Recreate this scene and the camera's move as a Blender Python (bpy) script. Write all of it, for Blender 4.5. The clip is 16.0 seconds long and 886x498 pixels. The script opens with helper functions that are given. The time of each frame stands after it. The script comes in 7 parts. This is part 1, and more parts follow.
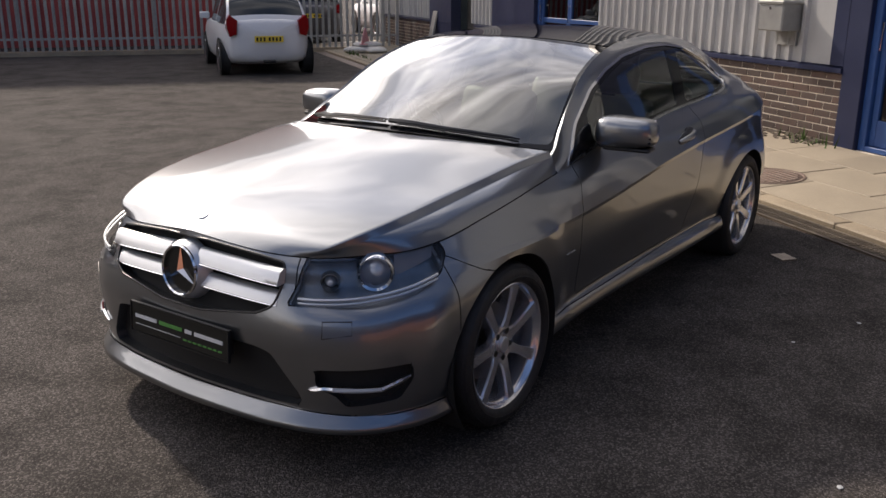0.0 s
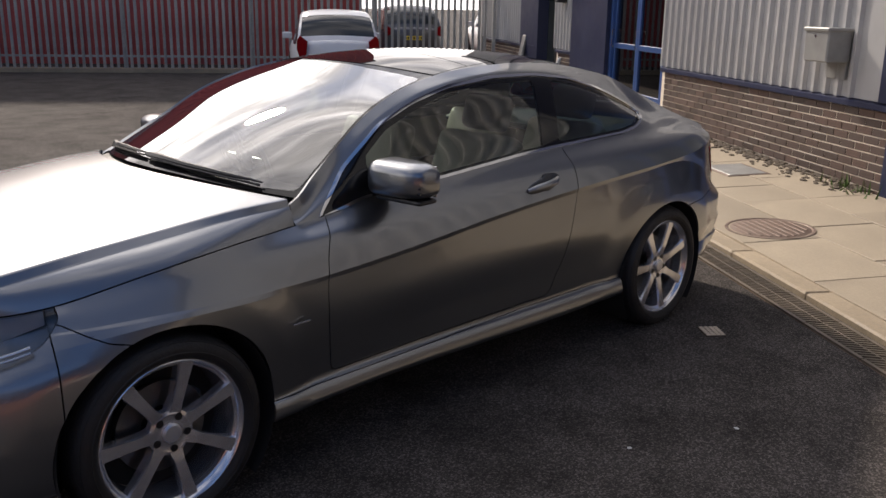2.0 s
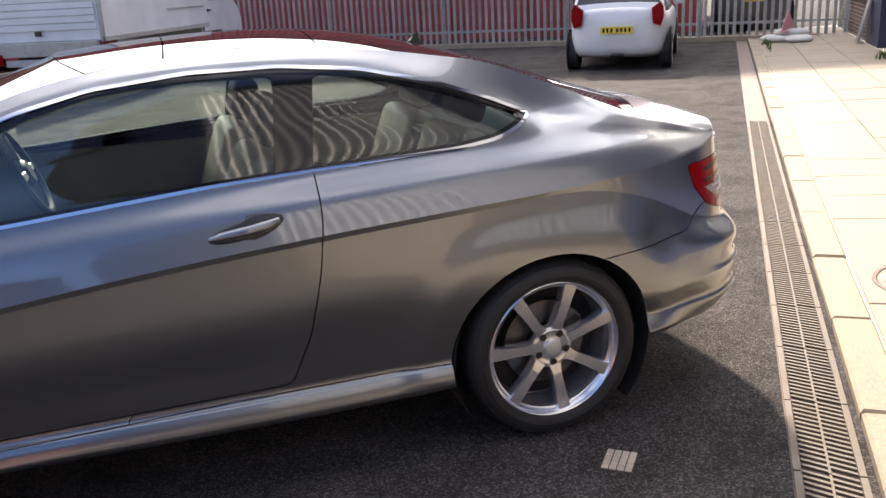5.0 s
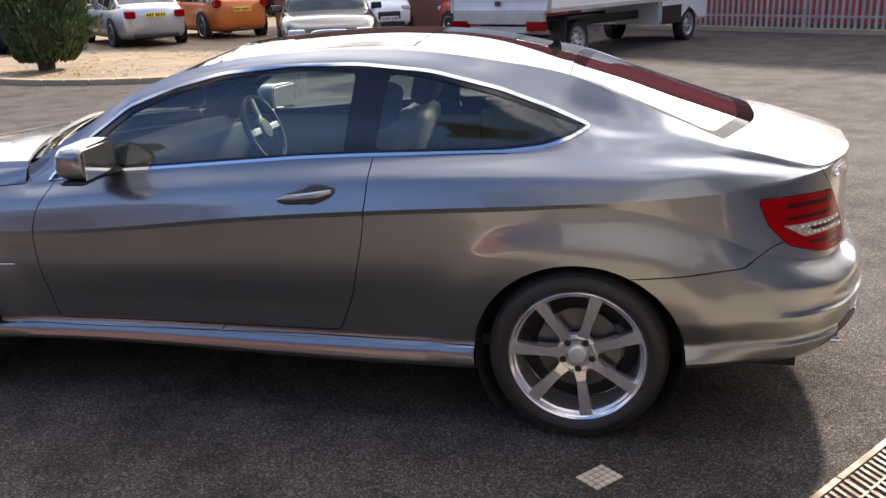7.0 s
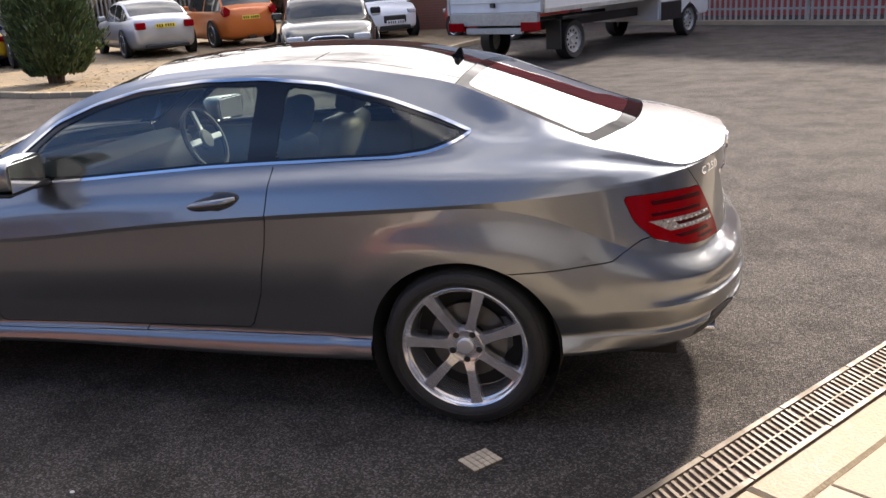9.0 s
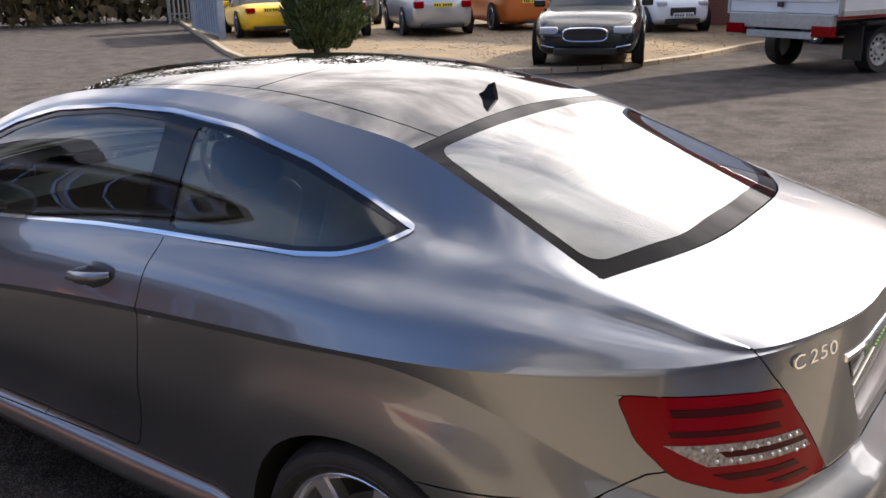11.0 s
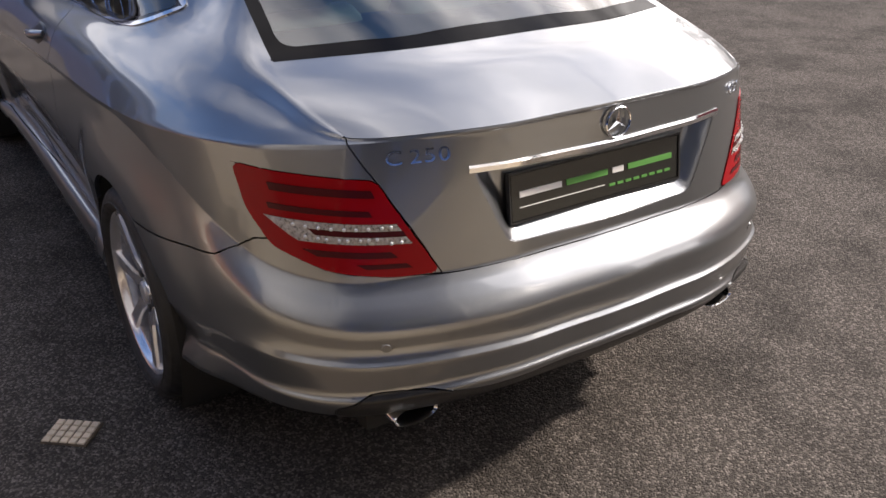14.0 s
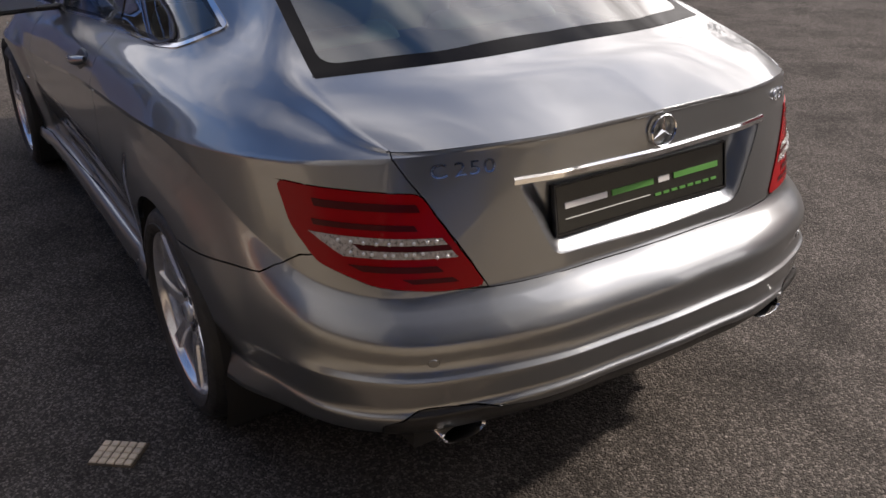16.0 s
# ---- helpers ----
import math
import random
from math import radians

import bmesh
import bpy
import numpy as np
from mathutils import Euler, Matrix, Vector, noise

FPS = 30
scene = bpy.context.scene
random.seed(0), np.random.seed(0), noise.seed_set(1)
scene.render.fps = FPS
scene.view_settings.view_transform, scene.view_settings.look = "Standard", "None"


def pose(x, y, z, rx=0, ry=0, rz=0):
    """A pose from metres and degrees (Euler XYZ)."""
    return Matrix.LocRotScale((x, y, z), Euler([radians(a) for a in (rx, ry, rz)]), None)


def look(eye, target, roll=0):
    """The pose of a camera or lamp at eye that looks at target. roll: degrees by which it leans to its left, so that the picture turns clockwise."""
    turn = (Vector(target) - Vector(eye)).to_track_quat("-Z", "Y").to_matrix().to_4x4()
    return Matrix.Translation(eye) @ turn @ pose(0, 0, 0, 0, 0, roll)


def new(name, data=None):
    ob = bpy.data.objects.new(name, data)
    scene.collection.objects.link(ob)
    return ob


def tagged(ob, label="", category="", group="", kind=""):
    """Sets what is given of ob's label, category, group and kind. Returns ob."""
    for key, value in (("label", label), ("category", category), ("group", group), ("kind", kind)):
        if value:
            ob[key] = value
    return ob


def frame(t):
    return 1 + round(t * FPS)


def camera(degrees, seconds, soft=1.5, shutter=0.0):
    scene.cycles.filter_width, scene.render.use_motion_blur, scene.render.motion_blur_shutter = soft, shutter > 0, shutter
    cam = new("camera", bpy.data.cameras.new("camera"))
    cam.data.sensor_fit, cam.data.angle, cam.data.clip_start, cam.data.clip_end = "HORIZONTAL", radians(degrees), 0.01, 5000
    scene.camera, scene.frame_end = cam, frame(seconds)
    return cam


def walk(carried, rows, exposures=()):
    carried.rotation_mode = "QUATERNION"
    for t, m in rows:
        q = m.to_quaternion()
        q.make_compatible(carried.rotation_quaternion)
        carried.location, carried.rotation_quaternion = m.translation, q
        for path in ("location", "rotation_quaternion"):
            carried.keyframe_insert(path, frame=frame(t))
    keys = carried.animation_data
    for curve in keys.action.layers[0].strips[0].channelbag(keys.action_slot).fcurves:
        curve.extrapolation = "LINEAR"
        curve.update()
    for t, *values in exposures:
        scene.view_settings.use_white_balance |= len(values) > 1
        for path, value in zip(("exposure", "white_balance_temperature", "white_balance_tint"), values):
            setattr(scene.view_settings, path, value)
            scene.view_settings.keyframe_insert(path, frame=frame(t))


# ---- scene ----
cam = camera(53.0, 16.0)
PATH = [
    (0, (-4.036, -2.449, 1.608), (-2.471, -1.342, 1.039), 0.3),
    (0.5, (-3.695, -2.686, 1.621), (-2.161, -1.532, 1.057), 0.3),
    (1, (-3.338, -2.945, 1.589), (-1.869, -1.699, 1.05), -0.3),
    (1.5, (-2.993, -3.149, 1.611), (-1.571, -1.844, 1.086), 0.3),
    (2, (-2.559, -3.191, 1.594), (-1.192, -1.828, 1.07), 0.9),
    (2.5, (-2.117, -3.264, 1.574), (-0.831, -1.825, 1.048), -0.2),
    (3, (-1.633, -3.276, 1.558), (-0.41, -1.777, 1.051), -0.4),
    (3.5, (-1.194, -3.251, 1.541), (-0.077, -1.669, 1.041), -0.9),
    (3.7, (-1.007, -3.23, 1.529), (0.06, -1.613, 1.032), -1.4),
    (5.8, (0.796, -3.562, 1.539), (0.968, -1.669, 0.917), -2.3),
    (6, (0.942, -3.577, 1.531), (0.998, -1.683, 0.892), -1.9),
    (6.5, (1.279, -3.571, 1.597), (1.097, -1.687, 0.95), -1.4),
    (7, (1.621, -3.761, 1.622), (1.165, -1.906, 1.029), -2.0),
    (7.5, (1.783, -4.08, 1.662), (1.202, -2.249, 1.106), -2.4),
    (8, (1.853, -4.362, 1.702), (1.198, -2.552, 1.159), -2.8),
    (8.5, (1.966, -4.255, 1.689), (1.39, -2.424, 1.128), -3.8),
    (8.7, (2.046, -4.1, 1.661), (1.547, -2.252, 1.083), -3.8),
    (10.8, (2.553, -2.375, 1.671), (1.524, -0.79, 1.016), -2.1),
    (11, (2.579, -2.221, 1.663), (1.486, -0.656, 1.068), -1.4),
    (11.5, (2.75, -1.922, 1.654), (1.579, -0.429, 1.022), -1.4),
    (12, (3.017, -1.719, 1.553), (1.82, -0.311, 0.788), -0.4),
    (12.5, (3.175, -1.496, 1.498), (1.903, -0.239, 0.603), -0.2),
    (13, (3.344, -1.344, 1.518), (1.958, -0.221, 0.613), -0.4),
    (13.5, (3.628, -1.346, 1.537), (2.173, -0.314, 0.633), -0.1),
    (14, (3.704, -1.371, 1.54), (2.205, -0.378, 0.664), 0.2),
    (14.5, (3.729, -1.376, 1.624), (2.156, -0.36, 0.921), -1.0),
    (15, (3.729, -1.359, 1.649), (2.121, -0.326, 1.061), -1.7),
    (15.5, (3.728, -1.362, 1.564), (2.15, -0.365, 0.844), -1.6),
    (16, (3.678, -1.393, 1.522), (2.126, -0.447, 0.686), -1.8),
]
EXPOSURE = [(0, -0.36), (1, -0.36), (2, -0.3), (2.5, -0.1), (3, 0.28), (3.7, 0.65), (6, 0.92), (8, 0.92), (8.7, 0.8), (10.8, 0.62), (11.1, 0.45), (11.5, -0.12), (12, -0.32), (12.4, -0.12), (13.5, 0.16), (14.5, 0.56), (15, 0.25), (16, -0.03)]
walk(cam, [(t, look(eye, target, roll)) for t, eye, target, roll in PATH], [(t, stops, 6950, 16) for t, stops in EXPOSURE])

# world: bright broken cloud with a hazy sun
world = bpy.data.worlds.new("sky")
scene.world = world
world.use_nodes = True
wn, wl = world.node_tree.nodes, world.node_tree.links
wn.clear()
SUN_DIR = Vector((0.25, 0.79, 0.60)).normalized()
SUN_EL = math.asin(SUN_DIR.z)
sky = wn.new("ShaderNodeTexSky")
sky.sky_type = "NISHITA"
sky.sun_disc = False
sky.sun_elevation = SUN_EL
sky.sun_rotation = math.atan2(SUN_DIR.x, SUN_DIR.y)
sky.air_density, sky.dust_density, sky.ozone_density = 1.0, 0.4, 3.0
w_co = wn.new("ShaderNodeTexCoord")
w_map = wn.new("ShaderNodeMapping")
w_map.inputs["Scale"].default_value = (1.0, 1.0, 2.2)
wl.new(w_co.outputs["Generated"], w_map.inputs["Vector"])
w_noise = wn.new("ShaderNodeTexNoise")
w_noise.inputs["Scale"].default_value = 2.4
w_noise.inputs["Detail"].default_value = 7.0
w_noise.inputs["Roughness"].default_value = 0.58
wl.new(w_map.outputs["Vector"], w_noise.inputs["Vector"])
w_ramp = wn.new("ShaderNodeValToRGB")
w_ramp.color_ramp.elements[0].position = 0.40
w_ramp.color_ramp.elements[1].position = 0.80
# lit cloud: brightest round the sun, dimmer away from it
w_norm = wn.new("ShaderNodeVectorMath")
w_norm.operation = "NORMALIZE"
w_dot = wn.new("ShaderNodeVectorMath")
w_dot.operation = "DOT_PRODUCT"
w_dot.inputs[1].default_value = SUN_DIR
wl.new(w_co.outputs["Generated"], w_norm.inputs[0])
wl.new(w_norm.outputs["Vector"], w_dot.inputs[0])
w_half = wn.new("ShaderNodeMath")
w_half.operation = "MULTIPLY_ADD"
w_half.inputs[1].default_value, w_half.inputs[2].default_value = 0.5, 0.5
wl.new(w_dot.outputs["Value"], w_half.inputs[0])
w_pow = wn.new("ShaderNodeMath")
w_pow.operation = "POWER"
w_pow.inputs[1].default_value = 2.4
wl.new(w_half.outputs["Value"], w_pow.inputs[0])
w_gain = wn.new("ShaderNodeMath")
w_gain.operation = "MULTIPLY_ADD"
w_gain.inputs[1].default_value, w_gain.inputs[2].default_value = 15.0, 6.6
wl.new(w_pow.outputs["Value"], w_gain.inputs[0])
# thin and thick parts of the cloud
w_thick = wn.new("ShaderNodeTexNoise")
w_thick.inputs["Scale"].default_value = 4.6
w_thick.inputs["Detail"].default_value = 7.0
w_thick.inputs["Roughness"].default_value = 0.6
wl.new(w_map.outputs["Vector"], w_thick.inputs["Vector"])
w_shade = wn.new("ShaderNodeMapRange")
w_shade.inputs["From Min"].default_value, w_shade.inputs["From Max"].default_value = 0.36, 0.66
w_shade.inputs["To Min"].default_value, w_shade.inputs["To Max"].default_value = 0.45, 1.45
wl.new(w_thick.outputs["Fac"], w_shade.inputs["Value"])
w_lit = wn.new("ShaderNodeMath")
w_lit.operation = "MULTIPLY"
wl.new(w_gain.outputs["Value"], w_lit.inputs[0])
wl.new(w_shade.outputs["Result"], w_lit.inputs[1])
# cloud closes up towards the horizon and towards the sun
w_xyz = wn.new("ShaderNodeSeparateXYZ")
wl.new(w_co.outputs["Generated"], w_xyz.inputs["Vector"])
w_low = wn.new("ShaderNodeMapRange")
w_low.inputs["From Min"].default_value, w_low.inputs["From Max"].default_value = 0.0, 0.6
w_low.inputs["To Min"].default_value, w_low.inputs["To Max"].default_value = 0.55, -0.03
wl.new(w_xyz.outputs["Z"], w_low.inputs["Value"])
w_add = wn.new("ShaderNodeMath")
wl.new(w_noise.outputs["Fac"], w_add.inputs[0])
wl.new(w_low.outputs["Result"], w_add.inputs[1])
w_bank = wn.new("ShaderNodeMath")
w_bank.operation = "MULTIPLY_ADD"
w_bank.inputs[1].default_value = 0.78
w_off = wn.new("ShaderNodeMath")
w_off.inputs[1].default_value = -0.53
wl.new(w_half.outputs["Value"], w_bank.inputs[0])
wl.new(w_add.outputs["Value"], w_bank.inputs[2])
wl.new(w_bank.outputs["Value"], w_off.inputs[0])
wl.new(w_off.outputs["Value"], w_ramp.inputs["Fac"])
w_mix = wn.new("ShaderNodeMix")
w_mix.data_type = "RGBA"
wl.new(w_ramp.outputs["Color"], w_mix.inputs["Factor"])
w_blue = wn.new("ShaderNodeVectorMath")
w_blue.operation = "MULTIPLY"
w_blue.inputs[1].default_value = (0.85, 0.975, 1.14)
wl.new(sky.outputs["Color"], w_blue.inputs[0])
wl.new(w_blue.outputs["Vector"], w_mix.inputs["A"])
wl.new(w_lit.outputs["Value"], w_mix.inputs["B"])
w_bg = wn.new("ShaderNodeBackground")
w_bg.inputs["Strength"].default_value = 0.15
wl.new(w_mix.outputs["Result"], w_bg.inputs["Color"])
w_out = wn.new("ShaderNodeOutputWorld")
wl.new(w_bg.outputs["Background"], w_out.inputs["Surface"])

sun = new("sun", bpy.data.lights.new("sun", "SUN"))
sun.data.energy, sun.data.angle, sun.data.color = 5.0, radians(3), (1.0, 0.93, 0.82)
sun.matrix_world = look(SUN_DIR * 60, (0, 0, 0))


# ---- materials ----
def material(name, color=(0.5, 0.5, 0.5), rough=0.5, metal=0.0, vary=0.0, scale=8.0, bump=0.0, bump_scale=60.0, coat=0.0,
             stain=0.0, stain_scale=1.2, island=0.0, obrand=0.0, emit=0.0, spec=0.5, alpha_dirt=None):
    """A surface with grain, larger stains, relief and a change from piece to piece."""
    m = bpy.data.materials.new(name)
    m.use_nodes = True
    nt = m.node_tree
    b = nt.nodes["Principled BSDF"]
    b.inputs["Base Color"].default_value = (*color, 1)
    b.inputs["Roughness"].default_value = rough
    b.inputs["Metallic"].default_value = metal
    b.inputs["Coat Weight"].default_value = coat
    b.inputs["Coat Roughness"].default_value = 0.03
    b.inputs["Specular IOR Level"].default_value = spec
    if emit:
        b.inputs["Emission Color"].default_value = (*color, 1)
        b.inputs["Emission Strength"].default_value = emit
    co = nt.nodes.new("ShaderNodeTexCoord")
    src = co.outputs["Object"]
    last = None

    def noise_tex(sc, detail=4.0):
        n = nt.nodes.new("ShaderNodeTexNoise")
        n.inputs["Scale"].default_value, n.inputs["Detail"].default_value = sc, detail
        nt.links.new(src, n.inputs["Vector"])
        return n.outputs["Fac"]

    def span(fac, low, high):
        r = nt.nodes.new("ShaderNodeMapRange")
        r.inputs["From Min"].default_value, r.inputs["From Max"].default_value = 0.25, 0.75
        r.inputs["To Min"].default_value, r.inputs["To Max"].default_value = low, high
        nt.links.new(fac, r.inputs["Value"])
        return r.outputs["Result"]

    gains = []
    if vary:
        gains.append(span(noise_tex(scale), 1 - vary, 1 + vary))
    if stain:
        gains.append(span(noise_tex(stain_scale, 6.0), 1 - stain, 1 + stain * 0.7))
    if island:
        g = nt.nodes.new("ShaderNodeNewGeometry")
        r = nt.nodes.new("ShaderNodeMapRange")
        r.inputs["To Min"].default_value, r.inputs["To Max"].default_value = 1 - island, 1 + island
        nt.links.new(g.outputs["Random Per Island"], r.inputs["Value"])
        gains.append(r.outputs["Result"])
    if obrand:
        g = nt.nodes.new("ShaderNodeObjectInfo")
        r = nt.nodes.new("ShaderNodeMapRange")
        r.inputs["To Min"].default_value, r.inputs["To Max"].default_value = 1 - obrand, 1 + obrand
        nt.links.new(g.outputs["Random"], r.inputs["Value"])
        gains.append(r.outputs["Result"])
    for g in gains:
        if last is None:
            last = g
        else:
            mm = nt.nodes.new("ShaderNodeMath")
            mm.operation = "MULTIPLY"
            nt.links.new(last, mm.inputs[0])
            nt.links.new(g, mm.inputs[1])
            last = mm.outputs["Value"]
    if last is not None:
        v = nt.nodes.new("ShaderNodeVectorMath")
        v.operation = "SCALE"
        v.inputs[0].default_value = color
        nt.links.new(last, v.inputs["Scale"])
        nt.links.new(v.outputs["Vector"], b.inputs["Base Color"])
        rr = nt.nodes.new("ShaderNodeMath")
        rr.operation = "MULTIPLY"
        rr.use_clamp = True
        rr.inputs[1].default_value = rough
        nt.links.new(last, rr.inputs[0])
        if metal < 0.5:
            nt.links.new(rr.outputs["Value"], b.inputs["Roughness"])
    if bump:
        bp = nt.nodes.new("ShaderNodeBump")
        bp.inputs["Strength"].default_value, bp.inputs["Distance"].default_value = min(1, bump), 0.01
        nt.links.new(noise_tex(bump_scale, 3.0), bp.inputs["Height"])
        nt.links.new(bp.outputs["Normal"], b.inputs["Normal"])
    return m


def glass_material(name, tint, gloss=1.0, ior=1.5):
    """Clear pane: what lies behind it, tinted, under a mirror image of the sky."""
    m = bpy.data.materials.new(name)
    m.use_nodes = True
    nt = m.node_tree
    nt.nodes.clear()
    out = nt.nodes.new("ShaderNodeOutputMaterial")
    clear = nt.nodes.new("ShaderNodeBsdfTransparent")
    clear.inputs["Color"].default_value = (*tint, 1)
    shine = nt.nodes.new("ShaderNodeBsdfGlossy")
    shine.inputs["Roughness"].default_value = 0.015
    fres = nt.nodes.new("ShaderNodeFresnel")
    fres.inputs["IOR"].default_value = ior
    gain = nt.nodes.new("ShaderNodeMath")
    gain.operation, gain.use_clamp = "MULTIPLY", True
    gain.inputs[1].default_value = gloss
    mix = nt.nodes.new("ShaderNodeMixShader")
    nt.links.new(fres.outputs["Fac"], gain.inputs[0])
    nt.links.new(gain.outputs["Value"], mix.inputs["Fac"])
    nt.links.new(clear.outputs["BSDF"], mix.inputs[1])
    nt.links.new(shine.outputs["BSDF"], mix.inputs[2])
    nt.links.new(mix.outputs["Shader"], out.inputs["Surface"])
    return m


def car_paint(name, color, metal=0.6, rough=0.32, flake=0.06):
    m = material(name, color, rough, metal, coat=1.0)
    m.node_tree.nodes["Principled BSDF"].inputs["Coat IOR"].default_value = 1.6
    nt = m.node_tree
    b = nt.nodes["Principled BSDF"]
    co = nt.nodes.new("ShaderNodeTexCoord")
    n = nt.nodes.new("ShaderNodeTexNoise")
    n.inputs["Scale"].default_value, n.inputs["Detail"].default_value = 900, 1
    nt.links.new(co.outputs["Object"], n.inputs["Vector"])
    bp = nt.nodes.new("ShaderNodeBump")
    bp.inputs["Strength"].default_value, bp.inputs["Distance"].default_value = flake, 0.001
    nt.links.new(n.outputs["Fac"], bp.inputs["Height"])
    nt.links.new(bp.outputs["Normal"], b.inputs["Normal"])
    dust = nt.nodes.new("ShaderNodeTexNoise")
    dust.inputs["Scale"].default_value, dust.inputs["Detail"].default_value = 3.0, 6
    nt.links.new(co.outputs["Object"], dust.inputs["Vector"])
    r = nt.nodes.new("ShaderNodeMapRange")
    r.inputs["From Min"].default_value, r.inputs["From Max"].default_value = 0.3, 0.7
    r.inputs["To Min"].default_value, r.inputs["To Max"].default_value = rough * 0.96, rough * 1.05
    nt.links.new(dust.outputs["Fac"], r.inputs["Value"])
    nt.links.new(r.outputs["Result"], b.inputs["Roughness"])
    return m


M = {}
M["paint"] = car_paint("silver_grey_paint", (0.228, 0.241, 0.258), 0.92, 0.31, 0.03)
M["black_gloss"] = material("black_gloss", (0.010, 0.010, 0.011), 0.05)
M["black_glass"] = material("black_roof_glass", (0.008, 0.008, 0.009), 0.02, spec=0.30)
M["print_border"] = material("black_printed_border", (0.005, 0.005, 0.006), 0.03, spec=0.03)
# body paint darkened to grey, in place of shade behind the door handle
M["scoop"] = material("handle_scoop_shade", (0.055, 0.058, 0.064), 0.35, 0.5)
M["black_trim"] = material("black_trim", (0.015, 0.015, 0.016), 0.35, bump=0.1, bump_scale=400)
M["black_void"] = material("black_liner", (0.018, 0.017, 0.016), 0.9)
M["rubber"] = material("tyre_rubber", (0.019, 0.0185, 0.018), 0.62, vary=0.25, scale=30, bump=0.2, bump_scale=90)
M["alloy"] = material("alloy_wheel", (0.78, 0.78, 0.80), 0.20, 0.82, vary=0.08, scale=20)
M["chrome"] = material("chrome", (0.82, 0.83, 0.85), 0.07, 1.0)
M["satin"] = material("satin_silver", (0.72, 0.73, 0.74), 0.36, 0.75)
M["disc"] = material("brake_disc", (0.14, 0.135, 0.13), 0.45, 0.9, vary=0.2, scale=15)
M["glass"] = glass_material("car_window", (0.78, 0.87, 0.82), 2.2)
M["screen"] = glass_material("windscreen_glass", (0.62, 0.69, 0.65), 3.4)
M["back_glass"] = glass_material("rear_screen_glass", (0.58, 0.78, 0.77), 2.2)
M["lens"] = glass_material("clear_lens", (0.94, 0.95, 0.96), 0.9)
M["red_lens"] = material("red_lens", (0.25, 0.003, 0.006), 0.12, spec=0.14)
M["red_dark"] = material("dark_red_lens", (0.055, 0.002, 0.004), 0.25, spec=0.2)
M["clear_led"] = material("clear_reflector", (0.34, 0.32, 0.31), 0.35, 0.4, vary=0.5, scale=120, bump=0.6, bump_scale=150)
M["lamp_bowl"] = material("lamp_bowl", (0.50, 0.52, 0.55), 0.25, 0.2, coat=1.0)
M["lamp_grey"] = material("lamp_housing", (0.26, 0.265, 0.27), 0.30, 0.6, vary=0.15, scale=25)
M["cream"] = material("cream_leather", (0.31, 0.285, 0.225), 0.5, vary=0.08, scale=12, bump=0.05, bump_scale=120)
M["dash"] = material("dark_dashboard", (0.03, 0.03, 0.032), 0.55, bump=0.05, bump_scale=300)
M["plate_black"] = material("black_plate", (0.012, 0.013, 0.012), 0.22)
M["white_print"] = material("white_print", (0.66, 0.66, 0.66), 0.5)
M["green_print"] = material("green_print", (0.08, 0.27, 0.055), 0.5)
M["yellow_plate"] = material("yellow_plate", (0.80, 0.58, 0.05), 0.45, vary=0.05)
M["white_plate"] = material("white_plate", (0.75, 0.75, 0.74), 0.45, vary=0.05)


# ---- building tools ----
def mesh_object(name, verts, faces, mat, parent=None, label="", smooth=True, normals=None, matrix=None):
    me = bpy.data.meshes.new(name)
    me.from_pydata([tuple(map(float, v)) for v in verts], [], [tuple(map(int, f)) for f in faces])
    for m in mat if isinstance(mat, (list, tuple)) else [mat]:
        me.materials.append(m)
    if smooth:
        me.polygons.foreach_set("use_smooth", [True] * len(me.polygons))
    me.update()
    if normals is not None:
        me.normals_split_custom_set_from_vertices([tuple(map(float, n)) for n in normals])
    ob = new(name, me)
    if parent is not None:
        ob.parent = parent
    if matrix is not None:
        ob.matrix_local = matrix
    if label:
        ob["label"] = label
    return ob


def part(name, bm, mat, parent, label="", smooth=False, angle=0.6, matrix=None):
    """Links a bmesh as one mesh object under a thing."""
    bmesh.ops.recalc_face_normals(bm, faces=bm.faces)
    me = bpy.data.meshes.new(name)
    if smooth:
        for f in bm.faces:
            f.smooth = True
        for e in bm.edges:
            if len(e.link_faces) == 2 and e.calc_face_angle(0) > angle:
                e.smooth = False
    bm.to_mesh(me)
    bm.free()
    for m in mat if isinstance(mat, (list, tuple)) else [mat]:
        me.materials.append(m)
    ob = new(name, me)
    if parent is not None:
        ob.parent = parent
    if matrix is not None:
        ob.matrix_local = matrix
    if label:
        ob["label"] = label
    return ob


def thing(name, matrix, label, category, group="", kind=""):
    ob = new(name)
    ob.matrix_world = matrix
    return tagged(ob, label, category, group, kind)


def add_box(bm, x0, x1, y0, y1, z0, z1, bevel=0.0, m=None, segs=1):
    r = bmesh.ops.create_cube(bm, size=1.0)
    vs = r["verts"]
    for v in vs:
        v.co = Vector((x0 + (v.co.x + 0.5) * (x1 - x0), y0 + (v.co.y + 0.5) * (y1 - y0), z0 + (v.co.z + 0.5) * (z1 - z0)))
    if m is not None:
        bmesh.ops.transform(bm, matrix=m, verts=vs)
    if bevel:
        es = list({e for v in vs for e in v.link_edges})
        bmesh.ops.bevel(bm, geom=es, offset=bevel, segments=segs, affect="EDGES", profile=0.5)
    return bm


def box(*a, **k):
    return add_box(bmesh.new(), *a, **k)


